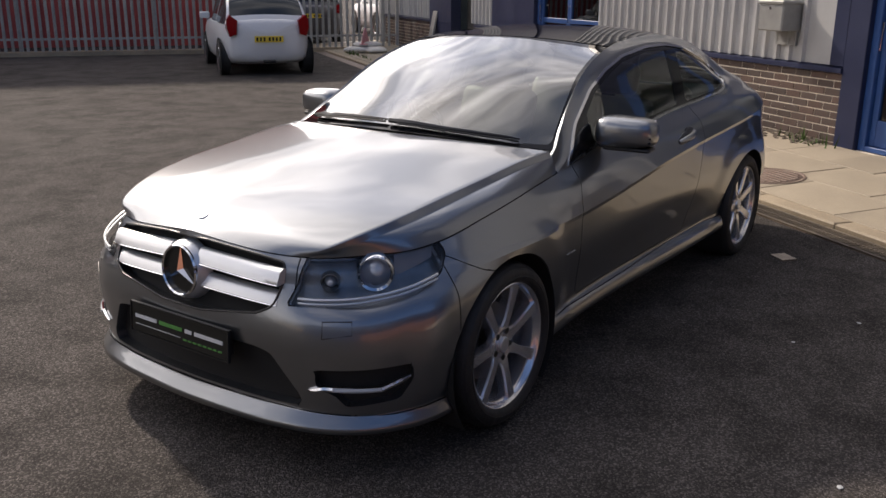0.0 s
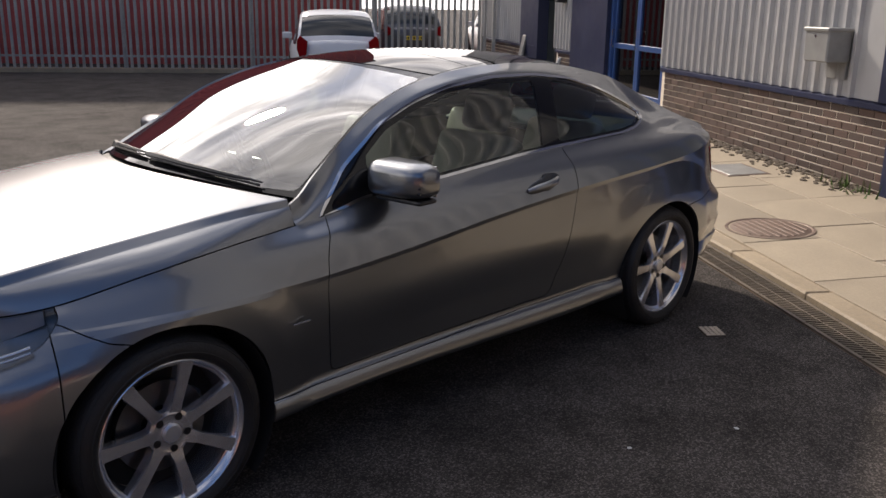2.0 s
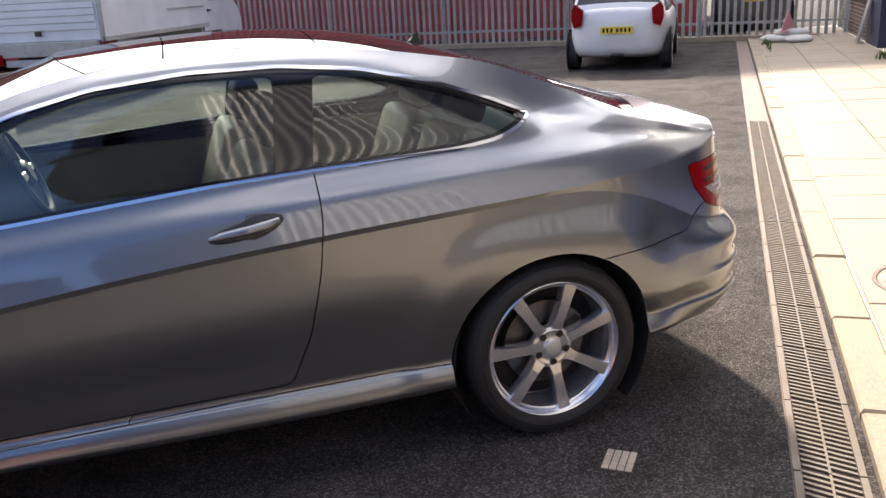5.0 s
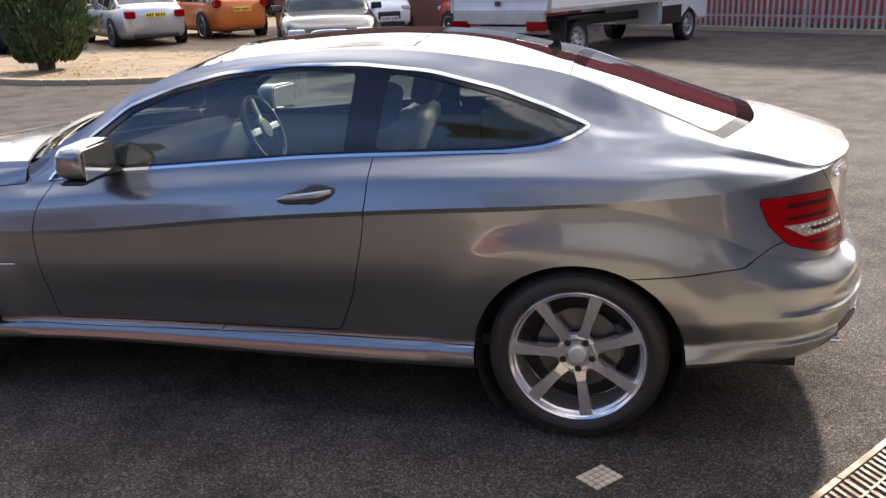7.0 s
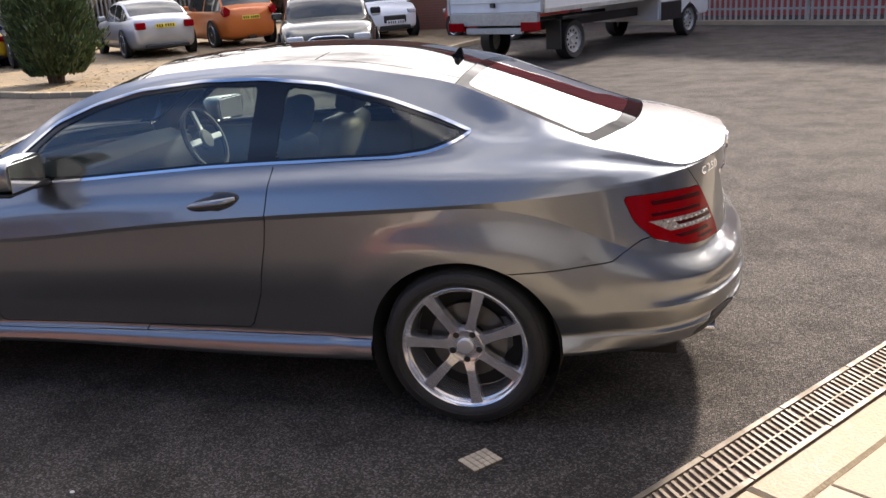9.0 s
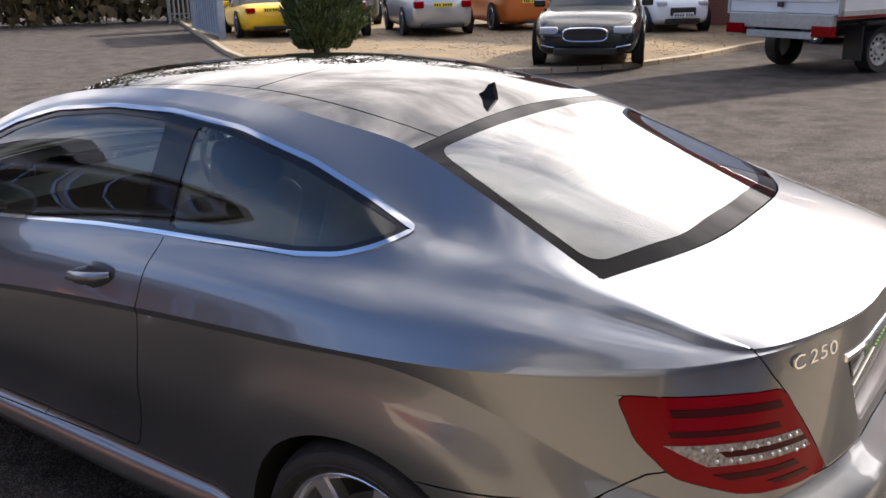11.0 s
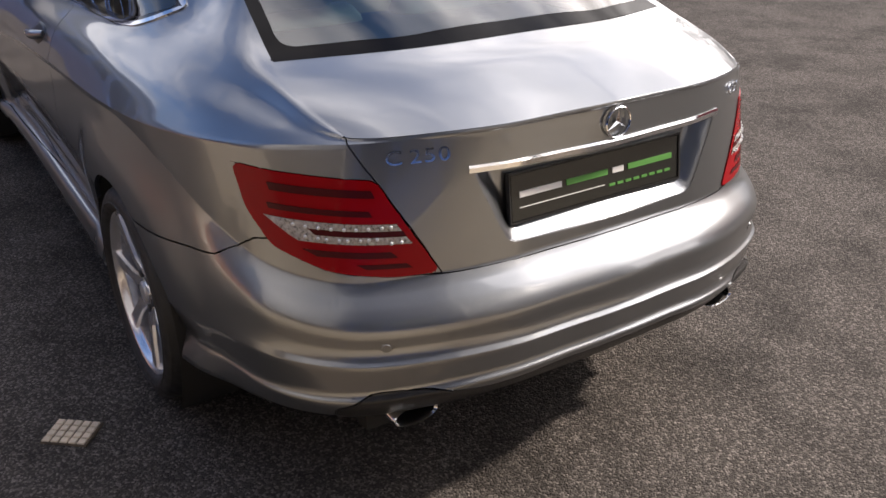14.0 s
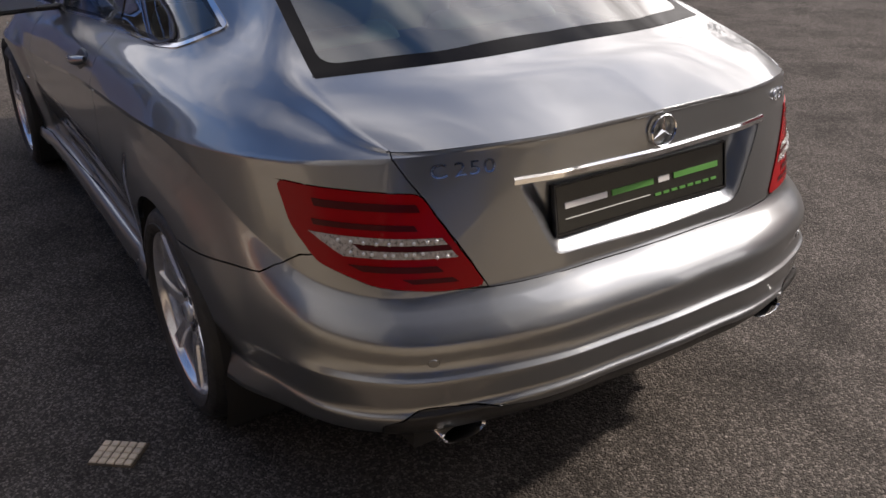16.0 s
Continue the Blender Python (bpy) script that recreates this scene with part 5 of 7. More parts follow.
for sg in (-1, 1):
    part("door_card", box(-.60, .75, min(sg * .70, sg * .72), max(sg * .70, sg * .72), .34, .925, .01), M["cream"], CAR, "cream door lining")
    part("rear_card", box(.75, 1.45, min(sg * .69, sg * .72), max(sg * .69, sg * .72), .72, .96, .01), M["cream"], CAR, "cream side lining")
part("cabin_floor", box(-.9, 1.2, -.74, .74, .29, .33), M["dash"], CAR)
part("parcel_shelf", box(1.20, 1.90, -.56, .56, .955, .985, .01), M["dash"], CAR, "dark parcel shelf")
part("rear_mirror", box(-.30, -.27, -.11, .11, 1.225, 1.285, .012, segs=2), M["black_trim"], CAR, "interior mirror")
bm = bmesh.new()
g = patch([(-.02, 0, 1.34), (.5, 0, 1.368), (1.2, 0, 1.27)], [(.06, .54, 1.305), (.5, .52, 1.335), (1.18, .40, 1.245)], [(-.02, 0, 1.35), (.06, .54, 1.305)], [(1.2, 0, 1.28), (1.18, .40, 1.245)], 16, 10)
sk = patch_skin(g)
skin_part("headlining", sk, np.ones(len(sk.t), bool), M["cream"], gap=0.0, deep=0.0, label="pale headlining")


# ---- the yard: a runs along the unit building, c away from it ----
YARD = pose(0, 0, 0, 0, 0, 54)


def yard(a, c, z=0.0, turn=0.0):
    return YARD @ pose(a, c, z, 0, 0, turn)


M["asphalt"] = material("asphalt", (0.076, 0.0675, 0.062), 0.85, vary=0.30, spec=0.10, scale=75, stain=0.14, stain_scale=0.35, bump=0.0)
nt = M["asphalt"].node_tree
a_co, a_vor, a_no, a_mix, a_bump = nt.nodes.new("ShaderNodeTexCoord"), nt.nodes.new("ShaderNodeTexVoronoi"), nt.nodes.new("ShaderNodeTexNoise"), nt.nodes.new("ShaderNodeMath"), nt.nodes.new("ShaderNodeBump")
a_vor.inputs["Scale"].default_value, a_no.inputs["Scale"].default_value, a_no.inputs["Detail"].default_value = 165, 190, 2
a_mix.operation = "MULTIPLY_ADD"
a_mix.inputs[1].default_value = -0.6
for tex in (a_vor, a_no):
    nt.links.new(a_co.outputs["Object"], tex.inputs["Vector"])
nt.links.new(a_vor.outputs["Distance"], a_mix.inputs[0])
nt.links.new(a_no.outputs["Fac"], a_mix.inputs[2])
nt.links.new(a_mix.outputs["Value"], a_bump.inputs["Height"])
a_bump.inputs["Strength"].default_value, a_bump.inputs["Distance"].default_value = 1.0, 0.007
nt.links.new(a_bump.outputs["Normal"], nt.nodes["Principled BSDF"].inputs["Normal"])
# single stones in the surface, some paler, and dark damp patches
a_cell = nt.nodes.new("ShaderNodeTexVoronoi")
a_cell.inputs["Scale"].default_value = 165
a_sep = nt.nodes.new("ShaderNodeSeparateColor")
a_pow = nt.nodes.new("ShaderNodeMath")
a_pow.operation = "POWER"
a_pow.inputs[1].default_value = 3.0
a_gain = nt.nodes.new("ShaderNodeMapRange")
a_gain.inputs["To Min"].default_value, a_gain.inputs["To Max"].default_value = 0.60, 2.3
a_damp = nt.nodes.new("ShaderNodeTexNoise")
a_damp.inputs["Scale"].default_value, a_damp.inputs["Detail"].default_value, a_damp.inputs["Roughness"].default_value = 2.1, 10, 0.70
a_dr = nt.nodes.new("ShaderNodeMapRange")
a_dr.inputs["From Min"].default_value, a_dr.inputs["From Max"].default_value = 0.38, 0.56
a_dr.inputs["To Min"].default_value, a_dr.inputs["To Max"].default_value = 0.66, 1.16
a_all = nt.nodes.new("ShaderNodeMath")
a_all.operation = "MULTIPLY"
a_tint = nt.nodes.new("ShaderNodeVectorMath")
a_tint.operation = "SCALE"
for tex in (a_cell, a_damp):
    nt.links.new(a_co.outputs["Object"], tex.inputs["Vector"])
nt.links.new(a_cell.outputs["Color"], a_sep.inputs["Color"])
nt.links.new(a_sep.outputs["Red"], a_pow.inputs[0])
nt.links.new(a_pow.outputs["Value"], a_gain.inputs["Value"])
nt.links.new(a_damp.outputs["Fac"], a_dr.inputs["Value"])
nt.links.new(a_gain.outputs["Result"], a_all.inputs[0])
nt.links.new(a_dr.outputs["Result"], a_all.inputs[1])
a_base = nt.nodes["Principled BSDF"].inputs["Base Color"]
nt.links.new(a_base.links[0].from_socket, a_tint.inputs[0])
nt.links.new(a_all.outputs["Value"], a_tint.inputs["Scale"])
nt.links.new(a_tint.outputs["Vector"], a_base)
M["slab"] = material("paving_slab", (0.33, 0.275, 0.20), 0.75, vary=0.10, scale=45, stain=0.22, stain_scale=1.6, bump=0.25, bump_scale=90, obrand=0.09)
M["kerb"] = material("kerb_stone", (0.36, 0.29, 0.20), 0.8, vary=0.16, scale=30, stain=0.25, stain_scale=2.0, bump=0.4, bump_scale=70, obrand=0.10)
M["iron"] = material("cast_iron", (0.16, 0.11, 0.085), 0.6, 0.3, vary=0.3, scale=25, bump=0.4, bump_scale=60)
M["grate"] = material("galvanised_grate", (0.15, 0.122, 0.092), 0.65, 0.3, vary=0.3, scale=18, stain=0.3, stain_scale=3)
M["soil"] = material("dirt", (0.085, 0.065, 0.045), 0.9, vary=0.5, scale=40, bump=1.0, bump_scale=30)
M["brick"] = material("brown_brick", (0.080, 0.052, 0.042), 0.8, vary=0.22, scale=60, bump=0.35, bump_scale=120, obrand=0.40)
M["brick_stuff"] = material("brown_brick_far", (0.080, 0.052, 0.042), 0.8, vary=0.22, scale=60, bump=0.35, bump_scale=120, island=0.40)
M["mortar"] = material("mortar", (0.78, 0.69, 0.56), 0.9, vary=0.12, scale=60, bump=0.3, bump_scale=150)
M["cladding"] = material("grey_cladding", (0.40, 0.40, 0.40), 0.45, 0.2, vary=0.05, scale=6, stain=0.08, stain_scale=1.0)
M["blue"] = material("blue_paint", (0.009, 0.015, 0.052), 0.45, vary=0.10, scale=5, stain=0.12, stain_scale=1.5)
M["blue_frame"] = material("bright_blue_frame", (0.016, 0.060, 0.20), 0.45, vary=0.08, scale=9)
M["dark_glass"] = glass_material("door_glass", (0.30, 0.34, 0.36), 1.6)
# gloom of the rooms and the door recess, put into the colour
M["inside"] = material("unit_inside_shade", (0.06, 0.055, 0.05), 0.9, vary=0.3, scale=2)
M["steel"] = material("galvanised_steel", (0.42, 0.42, 0.40), 0.5, 0.35, vary=0.15, scale=14, stain=0.2, stain_scale=1.5, obrand=0.12)
M["red_clad"] = material("red_cladding", (0.42, 0.075, 0.065), 0.6, vary=0.10, scale=5, stain=0.25, stain_scale=0.4)
M["gravel"] = material("sandy_gravel", (0.205, 0.150, 0.085), 0.9, vary=0.45, scale=45, stain=0.55, stain_scale=0.9, bump=1.0, bump_scale=50)
M["grass"] = material("grass", (0.075, 0.13, 0.028), 0.8, vary=0.45, scale=40, stain=0.3, stain_scale=1.2, bump=1.0, bump_scale=60)
M["wood"] = material("fence_wood", (0.36, 0.27, 0.17), 0.8, vary=0.2, scale=12, stain=0.2, stain_scale=2, obrand=0.18, bump=0.3, bump_scale=40)
M["gate_blue"] = material("blue_grey_sheet", (0.28, 0.36, 0.45), 0.5, vary=0.08, scale=4)
M["beige"] = material("beige_panel", (0.46, 0.32, 0.19), 0.6, vary=0.06, scale=5, stain=0.10, stain_scale=1.0)
M["cover_stud"] = material("pale_cover", (0.60, 0.50, 0.38), 0.7, vary=0.12, scale=60, stain=0.2, stain_scale=12)
M["grey_box"] = material("grey_metal_box", (0.30, 0.30, 0.29), 0.45, 0.4, vary=0.1, scale=10)
M["red_brick"] = material("red_brick_wall", (0.23, 0.095, 0.060), 0.85, vary=0.2, scale=25, stain=0.15, stain_scale=1, bump=0.3, bump_scale=60)
nt = M["red_brick"].node_tree
b_co, b_sep, b_wave, b_line, b_mul = nt.nodes.new("ShaderNodeTexCoord"), nt.nodes.new("ShaderNodeSeparateXYZ"), nt.nodes.new("ShaderNodeMath"), nt.nodes.new("ShaderNodeMapRange"), nt.nodes.new("ShaderNodeVectorMath")
b_wave.operation, b_mul.operation = "PINGPONG", "SCALE"
b_wave.inputs[1].default_value = 0.0375
b_line.inputs["From Min"].default_value, b_line.inputs["From Max"].default_value = 0.0, 0.008
b_line.inputs["To Min"].default_value, b_line.inputs["To Max"].default_value = 1.45, 1.0
nt.links.new(b_co.outputs["Object"], b_sep.inputs["Vector"])
nt.links.new(b_sep.outputs["Z"], b_wave.inputs[0])
nt.links.new(b_wave.outputs["Value"], b_line.inputs["Value"])
b_base = nt.nodes["Principled BSDF"].inputs["Base Color"]
nt.links.new(b_base.links[0].from_socket, b_mul.inputs[0])
nt.links.new(b_line.outputs["Result"], b_mul.inputs["Scale"])
nt.links.new(b_mul.outputs["Vector"], b_base)
M["leaf"] = material("conifer_leaf", (0.058, 0.088, 0.028), 0.7, island=0.45, vary=0.3, scale=6)
M["leaf_dark"] = material("wood_leaf", (0.05, 0.055, 0.022), 0.8, island=0.5, vary=0.3, scale=2)
M["bark"] = material("bark", (0.10, 0.07, 0.045), 0.9, vary=0.3, scale=20, bump=0.6, bump_scale=40)
M["white_wall"] = material("pale_render", (0.6, 0.6, 0.58), 0.7, vary=0.06, scale=3)

bm = bmesh.new()
bmesh.ops.create_grid(bm, x_segments=2, y_segments=2, size=600)
tagged(part("ground", bm, M["asphalt"], None), "worn dark grey tarmac yard", "ground", kind="structure")

# pavement bed, falling from the wall to the channel
WALL_C, KERB_C = -4.68, -2.64


def pave_z(c):
    return 0.035 + (0.115 - 0.035) * (-c + KERB_C) / (KERB_C - WALL_C)


bm = bmesh.new()
a0, a1 = -9.0, 21.0
add_prism(bm, [(KERB_C - .01, -.1), (KERB_C - .01, pave_z(KERB_C) - .012), (WALL_C - .3, pave_z(WALL_C) - .012), (WALL_C - .3, -.1)], a0, a1, m=Matrix(((0, 1, 0, 0), (1, 0, 0, 0), (0, 0, 1, 0), (0, 0, 0, 1))))
pavement = tagged(part("pavement", bm, M["mortar"], None, matrix=YARD), "sandy paving slabs along the building", "pavement", kind="structure")

# asphalt channel with its grating
bm = bmesh.new()
add_box(bm, a0, a1, -2.615, -2.395, -.02, .0025)
channel = tagged(part("drain_channel", bm, M["iron"], None, matrix=YARD), "slotted drainage channel beside the pavement", "drain", kind="structure")
for i in range(26):
    p = -6.0 + i * .5
    bm = bmesh.new()
    add_box(bm, p + .004, p + .496, -2.612, -2.590, .003, .014)
    add_box(bm, p + .004, p + .496, -2.420, -2.398, .003, .014)
    for k in range(15):
        x = p + .012 + k * .0328
        for c0 in (-2.588, -2.503):
            q = [(x, c0), (x + .013, c0), (x + .013 + .028, c0 + .078), (x + .028, c0 + .078)]
            va = [bm.verts.new((u, v, .012)) for u, v in q]
            vb = [bm.verts.new((u, v, .002)) for u, v in q]
            bm.faces.new(va)
            for j in range(4):
                bm.faces.new((va[j], vb[j], vb[(j + 1) % 4], va[(j + 1) % 4]))
    add_box(bm, p + .004, p + .496, -2.510, -2.502, .003, .013)
    part("grating", bm, M["grate"], channel)

# small square cover set in the tarmac, round and square covers in the paving
cover = thing("small_cover", pose(1.482, -1.128, 0, 0, 0, 50) @ Matrix.Diagonal((.86, .86, 1, 1)), "small pale square cover with a gridded top in the tarmac", "cover")
bm = bmesh.new()
add_box(bm, -.078, .078, -.062, .062, -.01, .006, .003)
part("cover_plate", bm, M["soil"], cover)
for i in range(5):
    for j in range(4):
        part("stud", box(-.073 + i * .0295, -.073 + i * .0295 + .025, -.058 + j * .0295, -.058 + j * .0295 + .0255, .004, .010, .002), M["cover_stud"], cover)


def on_pave(a, c, lift=0.0):
    return YARD @ pose(a, c, pave_z(c) + lift, math.degrees(-math.atan2(.08, 2.04)), 0, 0)


man = thing("manhole_cover", on_pave(1.83, -3.19, .001), "round rusty iron manhole cover in the paving", "manhole cover")
bm = bmesh.new()
add_lathe(bm, [(.001, .006), (.275, .006), (.283, .002), (.292, .002), (.300, .007), (.318, .007), (.322, -.01)], 48, axis_m=Matrix.Rotation(radians(90), 4, "X"))
part("frame_and_plate", bm, M["iron"], man, smooth=True, angle=.5)
for i in range(9):
    y = -.225 + i * .056
    w = math.sqrt(max(.26 ** 2 - y * y, .002))
    part("rib", box(-w, w, y - .012, y + .012, .005, .011, .003), M["iron"], man)
sq = thing("inspection_cover", on_pave(4.05, -4.02, .001), "square grey inspection cover in the paving", "cover")
part("cover_frame", box(-.30, .30, -.22, .22, -.01, .006, .003), M["iron"], sq)
part("cover_plate", box(-.27, .27, -.19, .19, .004, .010, .003), M["grey_box"], sq)

# dirt along the foot of the wall
bm = bmesh.new()
rr = random.Random(5)
for i in range(700):
    a = rr.uniform(2.8, 8.0)
    c = WALL_C + abs(rr.gauss(0, .13)) + .01
    s = rr.uniform(.008, .035)
    r = bmesh.ops.create_icosphere(bm, subdivisions=1, radius=s)
    bmesh.ops.transform(bm, matrix=Matrix.Translation((a, c, pave_z(c) + s * .2)) @ Matrix.Diagonal((1.4, 1, .5, 1)), verts=r["verts"])
tagged(part("dirt_strip", bm, M["soil"], None, matrix=YARD), "loose soil and weeds at the foot of the wall", "dirt", kind="stuff")

# ---- unit building along the pavement ----
# roof is out of view; height raised to darken the coupe's flank
ROOF_Z = 6.8


def wall_box(name, a0, a1, z0, z1, mat, c0=WALL_C, deep=.22, label="", parent=None):
    bm = bmesh.new()
    add_box(bm, a0, a1, c0 - deep, c0, z0, z1)
    if parent is not None:
        return part(name, bm, mat, parent, label)
    return tagged(part(name, bm, mat, None, matrix=YARD), label or "building wall", "wall", kind="structure")


def cladding(a0, a1, z0, z1, c0=WALL_C, pitch=.20):
    """Ribbed metal sheets."""
    bm = bmesh.new()
    n = max(1, round((a1 - a0) / pitch))
    w = (a1 - a0) / n
    line = []
    for i in range(n):
        p = a0 + i * w
        line += [(p, .0), (p + w * .60, .0), (p + w * .68, .035), (p + w * .92, .035)]
    line.append((a1, .0))
    lo = [bm.verts.new((a, c0 + .02 - .035 + d * 1.0, z0)) for a, d in line]
    hi = [bm.verts.new((a, c0 + .02 - .035 + d * 1.0, z1)) for a, d in line]
    for k in range(len(lo) - 1):
        bm.faces.new((lo[k], lo[k + 1], hi[k + 1], hi[k]))
    ob = part("cladding", bm, M["cladding"], None, matrix=YARD)
    wall_box("cladding_core", a0, a1, z0, z1, M["cladding"], c0 - .03, .18, "wall behind the metal sheets")
    return tagged(ob, "grey ribbed metal cladding sheets", "cladding", kind="structure")


BRICK_WALLS = []


def brick_plinth(a0, a1, z1=.80, near=False):
    w = wall_box("brick_wall", a0, a1, 0, z1, M["mortar"], WALL_C - .004, .21, "brown brick plinth wall with pale mortar")
    BRICK_WALLS.append((w, a0, a1, z1, near))
    # sill flashing
    bm = bmesh.new()
    add_prism(bm, [(WALL_C - .05, z1 + .07), (WALL_C + .035, z1 + .05), (WALL_C + .035, z1 + .005), (WALL_C + .028, z1 + .005), (WALL_C + .028, z1), (WALL_C - .05, z1)], a0, a1, m=Matrix(((0, 1, 0, 0), (1, 0, 0, 0), (0, 0, 1, 0), (0, 0, 0, 1))))
    tagged(part("sill_flashing", bm, M["blue"], None, matrix=YARD), "dark blue metal sill flashing", "trim", kind="structure")


def glazed_door(name, a0, a1, leaf=2, z1=2.5):
    """Blue framed glass entrance; the room behind is coloured dark."""
    th = thing(name, yard(0, 0), "blue framed glazed entrance door, closed", "door", kind="structure")
    z0 = .10
    for p, q in ((a0, a0 + .09), (a1 - .09, a1)):
        part("frame", box(p, q, WALL_C - .16, WALL_C - .03, z0, z1, .006), M["blue_frame"], th)
    part("frame", box(a0 + .09, a1 - .09, WALL_C - .16, WALL_C - .03, z1 - .09, z1, .006), M["blue_frame"], th)
    part("threshold", box(a0 + .09, a1 - .09, WALL_C - .16, WALL_C - .03, z0, z0 + .05, .006), M["blue_frame"], th)
    w = (a1 - a0 - .18) / leaf
    for i in range(leaf):
        p = a0 + .09 + i * w
        for u, v, s, t in ((p + .003, p + .075, z0 + .055, z1 - .095), (p + w - .075, p + w - .003, z0 + .055, z1 - .095), (p + .075, p + w - .075, z0 + .055, z0 + .30), (p + .075, p + w - .075, z1 - .19, z1 - .095), (p + .075, p + w - .075, 1.02, 1.10)):
            part("door_rail", box(u, v, WALL_C - .13, WALL_C - .07, s, t, .005), M["blue_frame"], th)
        part("pane", box(p + .07, p + w - .07, WALL_C - .103, WALL_C - .095, z0 + .29, z1 - .18), M["dark_glass"], th)
        bm = bmesh.new()
        add_tube(bm, [(p + w - .04, WALL_C - .065, 1.05), (p + w - .04, WALL_C - .02, 1.05), (p + w - .04, WALL_C - .02, 1.30), (p + w - .04, WALL_C - .065, 1.30)], .010, 8)
        part("pull_handle", bm, M["chrome"], th, "steel pull handle", smooth=True)
    wall_box("wall_over_door", a0, a1, z1, ROOF_Z, M["blue"], WALL_C - .01, .2, "blue panel over the door")


def pier(a0, a1, proud=.05):
    bm = bmesh.new()
    add_box(bm, a0, a1, WALL_C - .2, WALL_C + proud, 0.05, ROOF_Z, .006)
    tagged(part("pier", bm, M["blue"], None, matrix=YARD), "dark blue painted steel pier", "pier", kind="structure")


brick_plinth(2.72, 7.66, near=True)
cladding(3.18, 7.72, .87, ROOF_Z)
wall_box("corner_sheet", 2.90, 3.18, .87, ROOF_Z, M["cladding"], WALL_C, .2, "flat grey edge sheet")
pier(2.45, 2.72, .02)
wall_box("blue_edge", 2.72, 2.90, .87, ROOF_Z, M["blue"], WALL_C + .02, .2, "blue painted edge sheet")
glazed_door("entrance_door", 7.72, 9.98, 2)
pier(9.98, 11.9, .04)
brick_plinth(11.9, 12.9)
cladding(11.9, 13.1, .87, ROOF_Z)
# near-black sheet gives the recess its shade
wall_box("dark_recess", 13.1, 14.3, .0, 2.4, M["inside"], WALL_C - .35, .1, "panel coloured dark for the shade of the door recess")
wall_box("recess_head", 13.1, 14.3, 2.4, ROOF_Z, M["blue"], WALL_C, .2, "blue panel over the recess")
pier(14.3, 15.8, .03)
brick_plinth(14.5, 19.8)
cladding(15.8, 20.2, .87, ROOF_Z)
wall_box("building_end", 20.2, 20.4, 0, ROOF_Z, M["cladding"], WALL_C + .03, 9.0, "grey end wall")
# towards the camera's back: doors and windows of the next unit
glazed_door("side_door", .20, 2.45, 2)
pier(-.15, .20, .03)
brick_plinth(-5.2, -.15)
cladding(-5.2, -.15, .87, ROOF_Z)
pier(-5.55, -5.2, .03)
glazed_door("far_side_door", -7.9, -5.55, 2)
pier(-8.9, -7.9, .03)
# back walls coloured dark so that the rooms look unlit
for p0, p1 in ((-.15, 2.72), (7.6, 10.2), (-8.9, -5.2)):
    wall_box("room_back", p0, p1, 0, 3, M["inside"], WALL_C - 2.5, .1, "inside wall coloured dark for an unlit room")
wall_box("rear_wall", -8.9, 20.4, 0, ROOF_Z, M["cladding"], WALL_C - 9.0, .2, "grey rear wall")
bm = bmesh.new()
add_box(bm, -9.1, 20.5, WALL_C - 9.2, WALL_C + .12, ROOF_Z, ROOF_Z + .18)
add_box(bm, -9.1, 20.5, WALL_C + .02, WALL_C + .16, ROOF_Z - .35, ROOF_Z)
tagged(part("roof", bm, M["blue"], None, matrix=YARD), "low roof edge with blue fascia", "roof", kind="structure")

lb = thing("wall_box", yard(0, 0), "small grey metal box fixed to the cladding", "box")
part("case", box(3.40, 3.78, WALL_C, WALL_C + .24, 1.17, 1.46, .012), M["grey_box"], lb)
part("lid", box(3.385, 3.795, WALL_C, WALL_C + .255, 1.44, 1.475, .008), M["grey_box"], lb)
bm = bmesh.new()
add_lathe(bm, [(.001, .245), (.014, .245), (.014, .235)], 12, axis_m=pose(3.6, WALL_C, 1.40))
part("lock", bm, M["chrome"], lb)
part("back_plate", box(3.43, 3.75, WALL_C - .005, WALL_C + .02, 1.02, 1.20, .004), M["grey_box"], lb)
wl2 = thing("wall_lamp", yard(0, 0), "small dark wall lamp on the cladding", "lamp")
part("lamp_body", box(12.3, 12.52, WALL_C, WALL_C + .20, 1.72, 1.98, .02), M["black_trim"], wl2)
part("bracket", box(12.36, 12.46, WALL_C - .01, WALL_C + .06, 1.98, 2.06, .005), M["black_trim"], wl2)

# facade that closes the yard behind the first steps: pale base, blue glazing above
FA = -8.85
bm = bmesh.new()
add_box(bm, FA - .25, FA, 13.6, 16.45, 0, 1.08)
tagged(part("opposite_wall", bm, M["beige"], None, matrix=YARD), "beige panelled base of the opposite unit", "wall", kind="structure")
bm = bmesh.new()
add_box(bm, FA - .25, FA, -4.8, 3.0, 0, 1.08)
tagged(part("opposite_brick_base", bm, M["red_brick"], None, matrix=YARD), "brown brick base of the opposite unit", "wall", kind="structure")
bm = bmesh.new()
add_box(bm, FA - .25, FA, 3.0, 13.6, 0, 1.08)
tagged(part("opposite_blue_base", bm, M["blue"], None, matrix=YARD), "dark blue base of the opposite unit", "wall", kind="structure")
bm = bmesh.new()
add_box(bm, FA - .30, FA - .12, -4.8, 16.40, 1.08, 3.1)
tagged(part("opposite_upper_wall", bm, M["blue"], None, matrix=YARD), "dark blue upper wall of the opposite unit", "wall", kind="structure")
